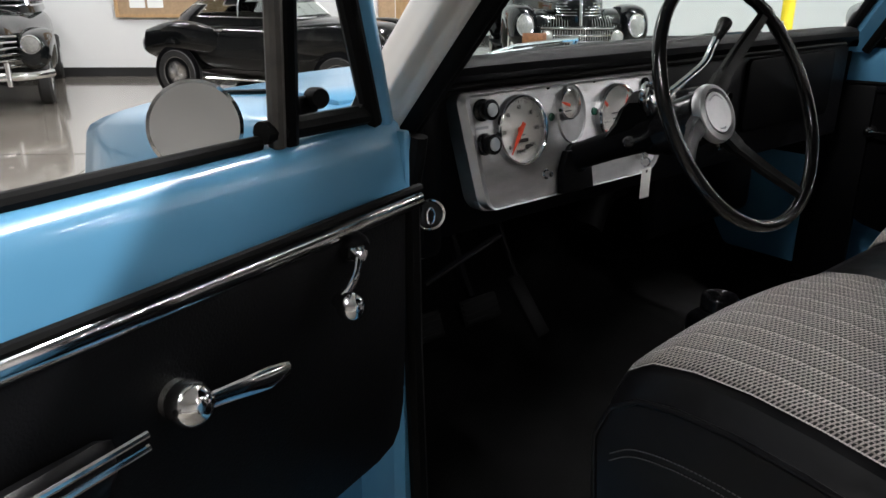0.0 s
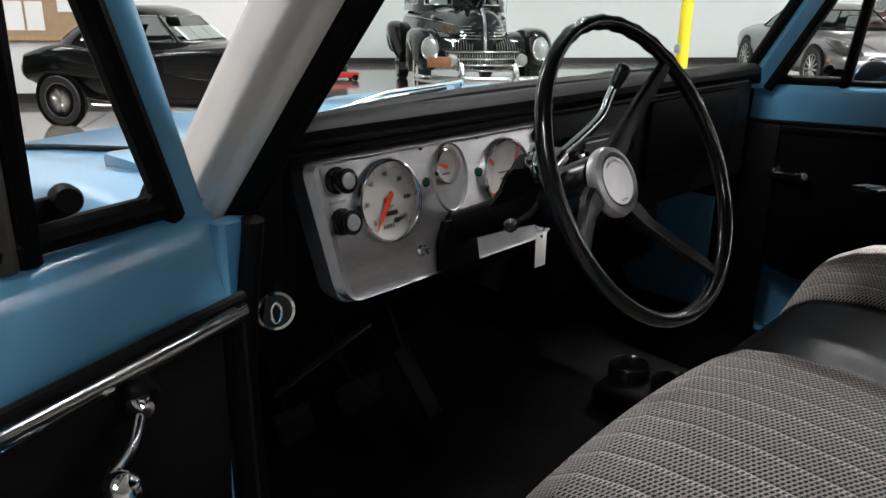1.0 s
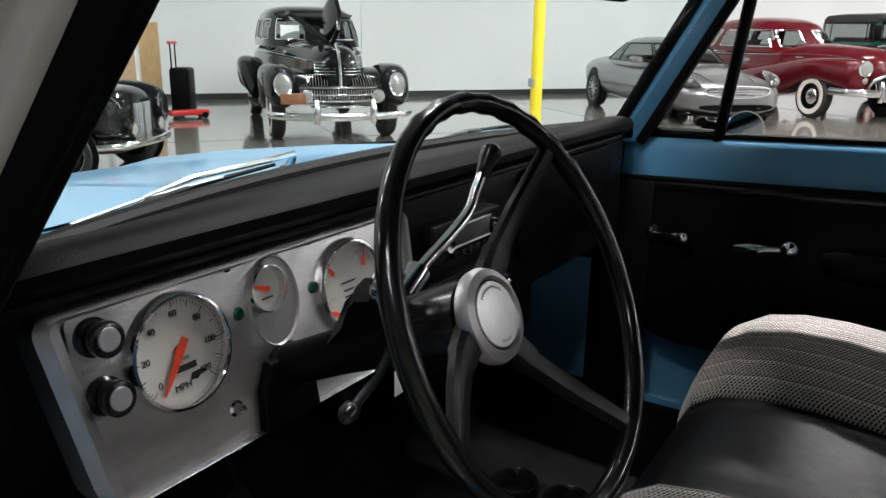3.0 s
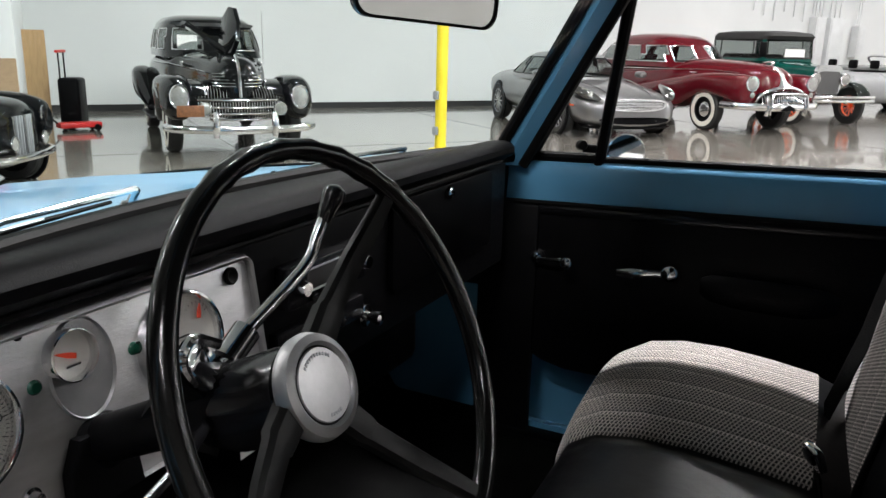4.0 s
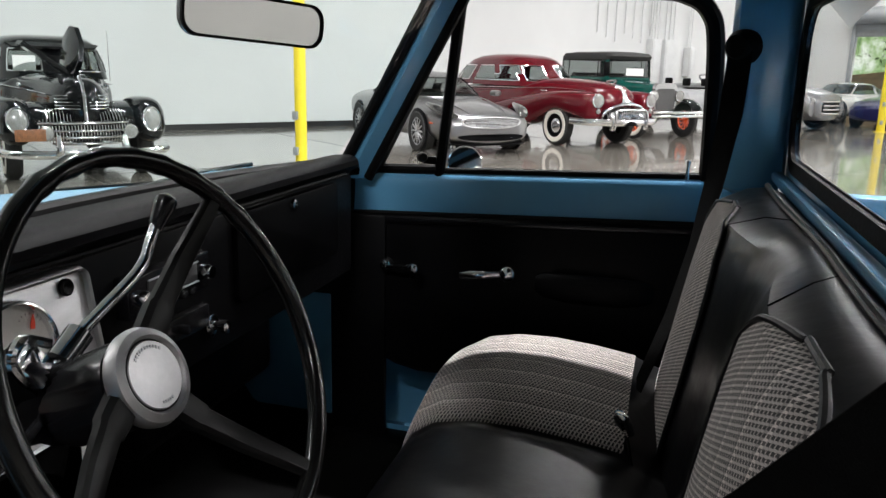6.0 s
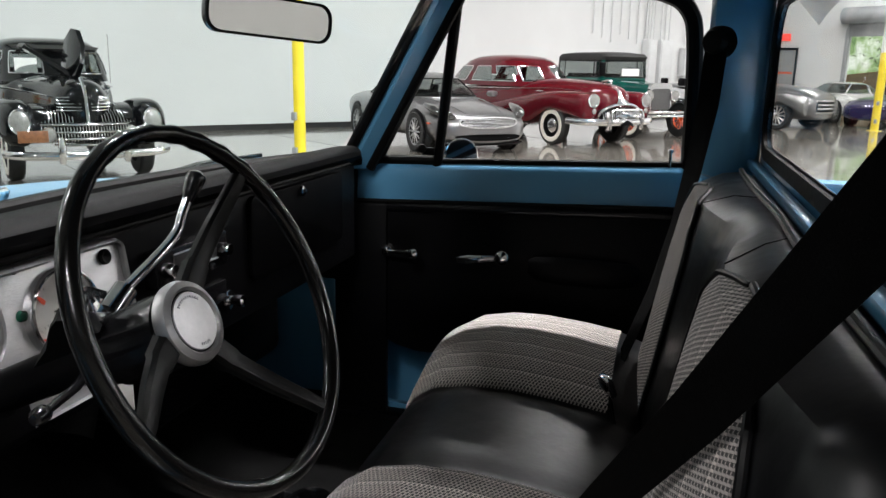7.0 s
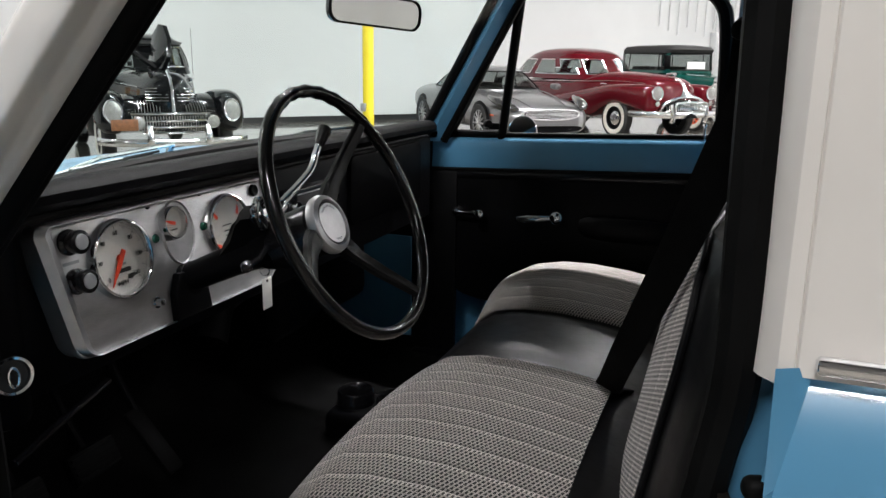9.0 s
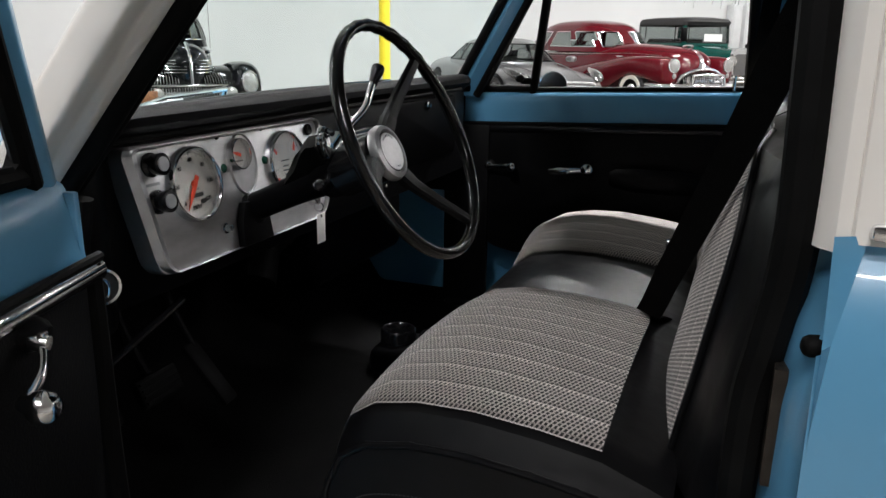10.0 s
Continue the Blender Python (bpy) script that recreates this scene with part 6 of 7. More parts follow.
for s in (-1, 1):
    part("front_wing", hull(dense([(0.74, s * 0.69, 0.05, 0.58, 0.72, 2.2), (0.70, s * 0.70, 0.13, 0.47, 0.85, 2.3), (0.54, s * 0.71, 0.185, 0.44, 0.93, 2.4), (0.30, s * 0.715, 0.20, 0.56, 0.955, 2.5), (0.0, s * 0.72, 0.20, 0.68, 0.945, 2.6), (-0.3, s * 0.72, 0.185, 0.58, 0.87, 2.6), (-0.6, s * 0.71, 0.16, 0.36, 0.68, 2.6), (-0.9, s * 0.70, 0.15, 0.29, 0.47, 2.8), (-1.15, s * 0.70, 0.12, 0.28, 0.36, 3)]), 36), BLACKP, car, "rounded black wing")
    part("wing_catwalk", hull(dense([(0.60, s * 0.44, 0.16, 0.52, 0.74, 2.4), (0.45, s * 0.47, 0.20, 0.50, 0.84, 2.6), (0.10, s * 0.50, 0.20, 0.48, 0.90, 2.8), (-0.4, s * 0.56, 0.16, 0.46, 0.86, 2.8)])), BLACKP, car)
    part("rear_wing", hull(dense([(-2.15, s * 0.78, 0.05, 0.3, 0.5, 2.4), (-2.45, s * 0.82, 0.14, 0.46, 0.82, 2.4), (-2.85, s * 0.83, 0.16, 0.66, 0.95, 2.4), (-3.25, s * 0.80, 0.15, 0.42, 0.84, 2.4), (-3.62, s * 0.72, 0.08, 0.38, 0.5, 2.4)])), BLACKP, car, "tall rounded black rear wing")
    part("running_board", boxm((-1.7, s * 0.78, 0.31), (1.5, 0.24, 0.04), bevel=0.015), DARK, car)
    hl = lamp_unit(car, (0.0, 0.0, 0.0), 0.105, (1, 0, 0), 0.16)
    hl.matrix_basis = Matrix.Translation((0.725, s * 0.70, 0.715)) @ pose(0, 0, 0, 0, -8, s * 4) @ Matrix.Diagonal((1, 1, 1.32, 1))
    lamp_unit(car, (0.80, s * 0.44, 0.585), 0.078, depth=0.1, nm="fog_light")
    tilt = 34 if s < 0 else 80
    m = Matrix.Translation((-0.20, s * 0.02, 1.19)) @ pose(0, 0, 0, 0, 0, 14 if s > 0 else 4) @ pose(0, 0, 0, s * tilt, 0, 0) @ Matrix.Diagonal((1, s, 1, 1))
    leaf = [(-0.10, 0.0), (0.10, 0.0), (0.12, 0.3), (0.10, 0.60), (-0.09, 0.62)] if s < 0 else [(-0.22, 0.0), (0.20, 0.0), (0.30, 0.16), (0.27, 0.38), (0.10, 0.56), (-0.04, 0.58), (-0.20, 0.44)]
    part("hood_panel", prism(bmesh.new(), leaf, 0.06, m, 0.02), BLACKP, car, "raised black hood panel")
    for k in range(5):
        part("nose_louver", sweep(bmesh.new(), [(0.645 - 0.012 * k, s * 0.05, 0.83 + k * 0.036), (0.60 - 0.012 * k, s * 0.17, 0.83 + k * 0.036), (0.47, s * 0.285, 0.83 + k * 0.036)], 0.0085, 6), CHROME, car)
    for k in range(11):
        y = s * (0.16 + 0.035 * k)
        part("catwalk_bar", sweep(bmesh.new(), [(0.665 - 0.25 * y * y, y, 0.69), (0.62 - 0.28 * y * y, y * 0.98, 0.76), (0.52 - 0.30 * y * y, y * 0.95, 0.825)], 0.0065, 5), CHROME, car)
    part("side_moulding", sweep(bmesh.new(), [(0.25, s * 0.335, 0.98), (-0.3, s * 0.42, 1.0), (-0.85, s * 0.57, 1.03), (-1.2, s * 0.692, 1.05), (-2.6, s * 0.745, 1.05)], 0.008, 6), CHROME, car)
    part("bumper_guard", sweep(bmesh.new(), [(0.93, s * 0.34, 0.27), (0.96, s * 0.34, 0.38), (0.955, s * 0.34, 0.46), (0.92, s * 0.34, 0.55)], [0.032, 0.045, 0.042, 0.028], 14), CHROME, car)
    for k in range(4):
        part("hood_vent", boxm((-0.70 + 0.05 * k, s * 0.50, 1.06), (0.03, 0.03, 0.05), None, 0.006), CHROME, car)
    for x in (0.0, -2.95):
        wheel(car, x, s * 0.72, 0.36, 0.17, "white")
for k in range(31):
    y = -0.48 + k * 0.032
    xx = 0.665 - 0.30 * y * y
    part("grille_bar", sweep(bmesh.new(), [(xx, y, 0.43 + 0.25 * y * y), (xx + 0.04, y, 0.54), (xx, y, 0.70 - 0.1 * abs(y))], 0.0085, 5), CHROME, car)
for z, w in ((0.445, 0.36), (0.515, 0.46), (0.59, 0.49), (0.675, 0.49)):
    bar(car, [(0.60, -w, z), (0.69, -w * 0.5, z), (0.715, 0, z), (0.69, w * 0.5, z), (0.60, w, z)], 0.013, nm="grille_moulding")
part("grille_backing", hull(dense([(0.50, 0, 0.46, 0.45, 0.70, 3), (0.62, 0, 0.42, 0.46, 0.69, 3)])), DARK, car)
part("nose_strip", sweep(bmesh.new(), curve([(0.675, 0, 0.70), (0.645, 0, 0.86), (0.60, 0, 1.03), (0.42, 0, 1.185)], 4), 0.021, 10), CHROME, car, "chrome prow strip")
bar(car, [(0.66, -0.88, 0.37), (0.84, -0.70, 0.36), (0.92, -0.3, 0.35), (0.93, 0, 0.345), (0.92, 0.3, 0.35), (0.84, 0.70, 0.36), (0.66, 0.88, 0.37)], 0.046, flat=0.55)
part("plate", boxm((0.84, -0.60, 0.565), (0.012, 0.30, 0.13), bevel=0.004), RUST, car, "rusty orange blank plate")
part("paper", boxm((-1.09, -0.36, 1.31), (0.004, 0.26, 0.2)), PAPER, car, smooth=False)
part("radio_aerial", sweep(bmesh.new(), [(-0.95, 0.62, 1.1), (-1.0, 0.63, 1.75)], 0.004, 5), CHROME, car)
part("sun_visor", hull(dense([(-1.12, 0, 0.50, 1.50, 1.53, 3), (-1.25, 0, 0.56, 1.53, 1.58, 3)])), BLACKP, car)
interior(car, -2.0, -2.9, 0.8, 1.28, 0.55)

# silver sports coupe
car = parked("sports_coupe", "silver two-door sports coupe with a wide barred grille", 12.05, 2.66, -0.731, -0.682)
part("body", hull(dense([(0.90, 0, 0.40, 0.20, 0.54, 3.2), (0.86, 0, 0.60, 0.18, 0.60, 3.2), (0.72, 0, 0.78, 0.16, 0.665, 3.2), (0.45, 0, 0.875, 0.15, 0.735, 3.0), (0.1, 0, 0.915, 0.15, 0.80, 2.9), (-0.6, 0, 0.915, 0.16, 0.875, 2.9), (-1.4, 0, 0.90, 0.16, 0.90, 3.2), (-2.3, 0, 0.935, 0.18, 0.93, 3.2), (-3.0, 0, 0.92, 0.22, 0.95, 3.0), (-3.5, 0, 0.82, 0.3, 0.92, 2.9), (-3.72, 0, 0.65, 0.42, 0.84, 2.8)]), 40), SILVER, car, "metallic silver body")
cabin(car, [(-0.35, -3.15, 0.82, 0.82, 3.2), (-0.48, -3.0, 0.78, 0.90, 3.2), (-0.75, -2.7, 0.71, 1.06, 3.0), (-1.02, -2.4, 0.63, 1.20, 2.9), (-1.2, -2.2, 0.55, 1.27, 2.7), (-1.45, -1.95, 0.36, 1.305, 2.5), (-1.6, -1.8, 0.1, 1.312, 2.2)], 1, 3, ((-1.8, -0.85), (-2.4, -1.95)), SILVER, shield=44, rear=134)
for s in (-1, 1):
    for x, r in ((0.0, 0.335), (-2.74, 0.34)):
        part("wheel_arch", lathe(bmesh.new(), [(0.0, 0.0), (r * 1.13, 0.0), (r * 1.15, 0.02), (r * 1.10, 0.028), (0.0, 0.026)], axis_pose((x, s * 0.905, r), (0, s, 0)), 40), DARK, car)
        wheel(car, x, s * 0.85, r, 0.21, "alloy")
    hl = part("headlight", hull(dense([(0.80, s * 0.62, 0.05, 0.585, 0.640, 2.2), (0.69, s * 0.71, 0.105, 0.595, 0.72, 2.2), (0.46, s * 0.785, 0.10, 0.655, 0.79, 2.2), (0.18, s * 0.83, 0.03, 0.745, 0.825, 2.2)])), surf("dark_lamp_cover", (0.03, 0.03, 0.03), 0.06, coat=1.0), car, "dark swept headlight")
    for q, (lx, ly, lz) in enumerate(((0.72, 0.72, 0.680), (0.57, 0.775, 0.735))):
        part("lamp_bowl", lathe(bmesh.new(), [(0.0, 0.03), (0.03, 0.025), (0.044, 0.01), (0.046, -0.01)], axis_pose((lx, s * ly, lz), (1, s * 0.45, 0.5)), 20), LAMPG, hl)
    part("turn_light", boxm((0.44, s * 0.895, 0.50), (0.12, 0.02, 0.025), None, 0.006), ORANGE, car)
    part("hood_crease", sweep(bmesh.new(), curve([(0.74, s * 0.34, 0.655), (0.35, s * 0.42, 0.765), (-0.2, s * 0.50, 0.845), (-0.6, s * 0.56, 0.875)], 5), 0.010, 6), SILVER, car)
    part("door_seam", sweep(bmesh.new(), [(-0.62, s * 0.93, 0.30), (-0.62, s * 0.925, 0.62), (-0.60, s * 0.86, 0.82)], 0.005, 5), DARK, car)
    part("door_mirror", hull(dense([(-0.60, s * 0.94, 0.03, 0.90, 0.97, 2.3), (-0.68, s * 0.99, 0.09, 0.89, 1.0, 2.3), (-0.78, s * 0.99, 0.09, 0.89, 1.0, 2.3)])), SILVER, car)
    part("side_vent", boxm((-0.52, s * 0.925, 0.66), (0.22, 0.02, 0.04), bevel=0.008), DARK, car)
ol = [(0.50 * spow(math.cos(t), 0.75) * (1.08 + 0.10 * math.sin(t)), 0.085 * spow(math.sin(t), 0.75)) for t in (2 * math.pi * k / 40 for k in range(40))]
wrap = lambda o, d: [Vector((0.935 + d - 0.26 * x * x, x, 0.525 + z)) for x, z in o]
part("grille_mouth", loft(bmesh.new(), [wrap(ol, 0.004), wrap([(x * 0.96, z * 0.9) for x, z in ol], -0.03)], True, True), DARK, car)
part("grille_surround", loft(bmesh.new(), [wrap(ol, -0.01), wrap([(x * 1.03, z * 1.12) for x, z in ol], 0.012), wrap(ol, 0.016), wrap([(x * 0.95, z * 0.86) for x, z in ol], 0.006)], True, False), ALU, car, "polished grille surround")
for k in range(6):
    z = 0.465 + k * 0.024
    w = 0.48 * (1.02 + 0.10 * (z - 0.525) / 0.085) * math.sqrt(max(0.1, 1 - ((z - 0.525) / 0.10) ** 2))
    bar(car, [(0.947 - 0.26 * w * w, -w, z), (0.947 - 0.065 * w * w, -w / 2, z), (0.949, 0, z), (0.947 - 0.065 * w * w, w / 2, z), (0.947 - 0.26 * w * w, w, z)], 0.0058, ALU, "grille_bar")
il = [(x * 1.12, z * 0.62) for x, z in ol]
part("lower_intake", loft(bmesh.new(), [[p + Vector((0, 0, -0.235)) for p in wrap(il, 0.040)], [p + Vector((0, 0, -0.235)) for p in wrap(il, -0.04)]], True, True), DARK, car, "black lower air intake")
part("front_splitter", hull(dense([(0.60, 0, 0.84, 0.15, 0.19, 3), (0.86, 0, 0.6, 0.15, 0.19, 3), (0.92, 0, 0.3, 0.16, 0.19, 3)])), DARK, car)
interior(car, -1.9, -2.4, 0.5, 0.98, 0.5)

# maroon forties sedan
car = parked("vintage_sedan", "maroon forties sedan with chrome waterfall grille and whitewall tyres", 14.35, 0.80, -0.66, -0.751)
part("body", hull(dense([(0.92, 0, 0.22, 0.45, 0.92, 2.4), (0.82, 0, 0.38, 0.42, 1.06, 2.4), (0.55, 0, 0.47, 0.40, 1.16, 2.6), (-0.2, 0, 0.54, 0.36, 1.225, 2.8), (-0.9, 0, 0.67, 0.34, 1.235, 3.2), (-1.3, 0, 0.77, 0.33, 1.16, 3.6), (-2.6, 0, 0.80, 0.33, 1.12, 3.4), (-3.3, 0, 0.76, 0.36, 1.08, 3.0), (-4.0, 0, 0.62, 0.42, 0.95, 2.8), (-4.35, 0, 0.4, 0.5, 0.75, 2.4)])), MAROON, car, "glossy maroon body")
cabin(car, [(-0.92, -4.05, 0.76, 1.06, 4.5), (-1.0, -3.98, 0.74, 1.16, 4.5), (-1.16, -3.82, 0.71, 1.29, 4.3), (-1.34, -3.62, 0.67, 1.46, 4.0), (-1.46, -3.45, 0.62, 1.57, 3.7), (-1.68, -3.2, 0.54, 1.65, 3.3), (-2.0, -2.85, 0.34, 1.695, 2.9), (-2.2, -2.6, 0.1, 1.705, 2.4)], 1, 3, ((-2.05, -1.46), (-2.85, -2.2), (-3.45, -3.0)), MAROON, shield=42, split=True)
for s in (-1, 1):
    part("front_wing", hull(dense([(0.92, s * 0.66, 0.10, 0.58, 0.92, 2.4), (0.82, s * 0.69, 0.18, 0.50, 1.0, 2.5), (0.45, s * 0.71, 0.22, 0.56, 1.02, 2.7), (0.0, s * 0.72, 0.245, 0.64, 1.01, 3.0), (-0.4, s * 0.72, 0.245, 0.50, 0.98, 3.2), (-0.8, s * 0.73, 0.22, 0.34, 0.92, 3.4), (-1.4, s * 0.75, 0.17, 0.34, 0.82, 3.4), (-2.1, s * 0.77, 0.09, 0.34, 0.70, 3)])), MAROON, car, "long swept maroon wing")
    part("rear_wing", hull(dense([(-2.5, s * 0.78, 0.08, 0.33, 0.66, 2.6), (-2.9, s * 0.79, 0.15, 0.45, 0.82, 2.6), (-3.2, s * 0.79, 0.16, 0.56, 0.86, 2.6), (-3.7, s * 0.74, 0.14, 0.45, 0.80, 2.6), (-4.2, s * 0.64, 0.08, 0.48, 0.62, 2.6)])), MAROON, car)
    lamp_unit(car, (0.93, s * 0.67, 0.865), 0.125, (1, s * 0.05, 0.03), 0.12)
    lamp_unit(car, (0.93, s * 0.66, 0.68), 0.05, depth=0.06, nm="parking_light")
    bar(car, [(0.35, s * 0.445, 1.02), (-0.4, s * 0.52, 1.05), (-1.2, s * 0.755, 1.03), (-2.6, s * 0.80, 1.01), (-3.4, s * 0.765, 0.98)], 0.009, nm="side_moulding", seg=6)
    bar(car, [(-0.6, s * 0.93, 0.36), (-2.0, s * 0.84, 0.36), (-2.5, s * 0.86, 0.38)], 0.014, nm="sill_moulding", seg=6)
    part("bumper_guard", sweep(bmesh.new(), [(1.06, s * 0.42, 0.34), (1.09, s * 0.42, 0.5), (1.05, s * 0.42, 0.66)], [0.035, 0.05, 0.03], 12), CHROME, car)
    part("hood_vent", boxm((-0.75, s * 0.60, 0.99), (0.35, 0.04, 0.03), bevel=0.01), CHROME, car)
    for x in (0.0, -3.15):
        wheel(car, x, s * 0.78, 0.37, 0.18, "white")
for k in range(22):
    y = -0.46 + k * 0.92 / 21
    h = 0.19 * math.sqrt(max(0.05, 1 - (y / 0.52) ** 2))
    part("grille_tooth", sweep(bmesh.new(), [(0.98 - 0.3 * y * y, y, 0.44), (1.06 - 0.3 * y * y, y, 0.55), (1.03 - 0.3 * y * y, y, 0.58 + h * 0.6), (0.97 - 0.3 * y * y, y, 0.58 + h)], [0.008, 0.011, 0.010, 0.006], 6), CHROME, car)
part("grille_backing", hull(dense([(0.80, 0, 0.46, 0.44, 0.76, 2.6), (0.95, 0, 0.42, 0.46, 0.74, 2.6)])), DARK, car)
bar(car, [(0.86, -0.54, 0.46), (0.94, -0.49, 0.66), (1.0, -0.26, 0.775), (1.02, 0, 0.80), (1.0, 0.26, 0.775), (0.94, 0.49, 0.66), (0.86, 0.54, 0.46)], 0.030, nm="grille_surround")
part("nose_ornament", hull(dense([(1.04, 0, 0.24, 0.78, 0.81, 2.6), (1.00, 0, 0.17, 0.79, 0.84, 2.2), (0.94, 0, 0.08, 0.82, 0.93, 2.2), (0.88, 0, 0.045, 0.90, 1.05, 2.2), (0.70, 0, 0.03, 1.06, 1.14, 2.2), (0.5, 0, 0.012, 1.14, 1.17, 2.2)])), CHROME, car, "chrome nose crest")
part("hood_ornament", sweep(bmesh.new(), curve([(0.60, 0, 1.15), (0.66, 0, 1.20), (0.58, 0, 1.22), (0.42, 0, 1.20)], 4), 0.018, 8), CHROME, car)
bar(car, [(0.52, -0.95, 0.50), (0.92, -0.84, 0.49), (1.08, -0.4, 0.48), (1.10, 0, 0.48), (1.08, 0.4, 0.48), (0.92, 0.84, 0.49), (0.52, 0.95, 0.50)], 0.062, flat=0.5)
part("bumper_crest", prism(bmesh.new(), [(-0.16, 0.0), (0.16, 0.0), (0.10, 0.06), (0.0, 0.10), (-0.10, 0.06)], 0.02, Matrix.Translation((1.12, 0, 0.42)) @ pose(0, 0, 0, 90, 0, 90), 0.006), DARK, car)
for s in (-1, 1):
    bar(car, [(1.12, s * 0.40, 0.36), (1.14, s * 0.40, 0.52), (1.12, s * 0.38, 0.68), (1.10, s * 0.28, 0.70), (1.10, 0, 0.705)], 0.018, nm="guard_bar")
interior(car, -2.2, -3.0, 0.7, 1.18, 0.6)

# green twenties sedan with orange spoked wheels
car = parked("antique_sedan", "dark green antique sedan with black wings and orange spoked wheels", 16.55, -0.50, -0.73, -0.683)
part("body", hull(dense([(0.02, 0, 0.30, 0.55, 1.14, 6), (-0.5, 0, 0.34, 0.5, 1.17, 6), (-0.95, 0, 0.46, 0.45, 1.20, 6), (-1.1, 0, 0.60, 0.45, 1.22, 8), (-2.7, 0, 0.64, 0.45, 1.22, 8), (-2.95, 0, 0.60, 0.5, 1.2, 6)], 3)), GREENP, car, "dark green body")
cabin(car, [(-1.05, -2.95, 0.64, 1.20, 12), (-1.05, -2.95, 0.64, 1.27, 12), (-1.07, -2.94, 0.63, 1.45, 12), (-1.08, -2.93, 0.625, 1.64, 12), (-1.0, -2.95, 0.63, 1.72, 10), (-1.06, -2.9, 0.60, 1.79, 8), (-1.3, -2.7, 0.4, 1.825, 5), (-1.6, -2.4, 0.1, 1.835, 3)], 1, 3, ((-1.75, -1.2), (-2.3, -1.9), (-2.8, -2.45)), GREENP, shield=40, roof=TANTOP)
for s in (-1, 1):
    arch = curve([(0.42, s * 0.66, 0.46), (0.34, s * 0.66, 0.68), (0.05, s * 0.66, 0.82), (-0.3, s * 0.66, 0.74), (-0.6, s * 0.66, 0.5), (-0.8, s * 0.66, 0.36)], 5)
    part("front_wing", sweep(bmesh.new(), arch, 0.16, 12, flat=0.22, side=(0, 0, 1)), BLACKP, car, "curved black wing")
    arch = curve([(-2.1, s * 0.68, 0.38), (-2.3, s * 0.68, 0.66), (-2.62, s * 0.68, 0.80), (-2.95, s * 0.68, 0.68), (-3.1, s * 0.68, 0.46)], 5)
    part("rear_wing", sweep(bmesh.new(), arch, 0.14, 12, flat=0.22, side=(0, 0, 1)), BLACKP, car)
    part("running_board", boxm((-1.45, s * 0.68, 0.36), (1.35, 0.24, 0.03), bevel=0.01), BLACKP, car)
    lamp_unit(car, (0.16, s * 0.36, 0.90), 0.115, depth=0.18)
    for x in (0.0, -2.63):
        wheel(car, x, s * 0.70, 0.375, 0.11, "orange")
    part("frame_horn", boxm((0.25, s * 0.36, 0.5), (0.7, 0.05, 0.1), bevel=0.01), BLACKP, car)
rd = part("radiator_shell", hull([(0.03, 0, 0.31, 0.56, 1.17, 5), (0.12, 0, 0.31, 0.56, 1.17, 5)]), CHROME, car, "bright nickel radiator shell")
part("radiator_core", hull([(0.118, 0, 0.255, 0.60, 1.05, 7), (0.134, 0, 0.255, 0.60, 1.05, 7)]), surf("radiator_mesh", (0.10, 0.10, 0.10), 0.5, metal=0.6, var=0.3, vscale=60), rd)
for z in (0.50, 0.575):
    bar(car, [(0.52, -0.80, z), (0.60, -0.4, z), (0.61, 0, z), (0.60, 0.4, z), (0.52, 0.80, z)], 0.028, flat=0.4)
part("side_mirror", boxm((-0.98, -0.76, 1.44), (0.04, 0.15, 0.30), None, 0.02), DARK, car)
part("mirror_bracket", sweep(bmesh.new(), [(-1.04, -0.64, 1.36), (-0.99, -0.74, 1.40)], 0.012, 6), DARK, car)
part("paper", boxm((-1.045, 0.1, 1.38), (0.004, 0.5, 0.16)), PAPER, car, smooth=False)
interior(car, -1.9, -2.6, 0.8, 1.35, 0.55)

# pale convertible
car = parked("convertible", "pale grey convertible with its top folded down", 22.6, -2.7, 0.60, -0.80)
part("body", hull(dense([(0.85, 0, 0.5, 0.3, 0.72, 3.4), (0.6, 0, 0.82, 0.25, 0.82, 3.6), (-0.4, 0, 0.88, 0.22, 0.95, 3.8), (-1.3, 0, 0.89, 0.22, 1.0, 4), (-2.4, 0, 0.89, 0.22, 1.02, 4), (-3.4, 0, 0.86, 0.3, 1.03, 3.6), (-3.75, 0, 0.75, 0.4, 0.98, 3)])), GREYP, car, "pale grey body")
part("cockpit_well", boxm((-1.75, 0, 1.005), (1.5, 1.3, 0.04), bevel=0.015), DARK, car)
for x in (-1.75, -2.35):
    for s in (-1, 1):
        part("headrest", boxm((x, s * 0.38, 1.16), (0.10, 0.26, 0.2), None, 0.04, 3), DARK, car)
part("windshield_frame", sweep(bmesh.new(), curve([(-0.75, -0.72, 0.98), (-1.15, -0.62, 1.33), (-1.18, 0, 1.36), (-1.15, 0.62, 1.33), (-0.75, 0.72, 0.98)], 6), 0.028, 10), CHROME, car)
for s in (-1, 1):
    for x in (0.0, -2.75):
        part("wheel_arch", lathe(bmesh.new(), [(0.0, 0.0), (0.38, 0.0), (0.38, 0.03), (0.0, 0.03)], axis_pose((x, s * 0.87, 0.33), (0, s, 0)), 32), DARK, car)
        wheel(car, x, s * 0.82, 0.33, 0.2, "steel")
    part("door_seam", boxm((-1.35, s * 0.892, 0.68), (0.008, 0.012, 0.56)), DARK, car)

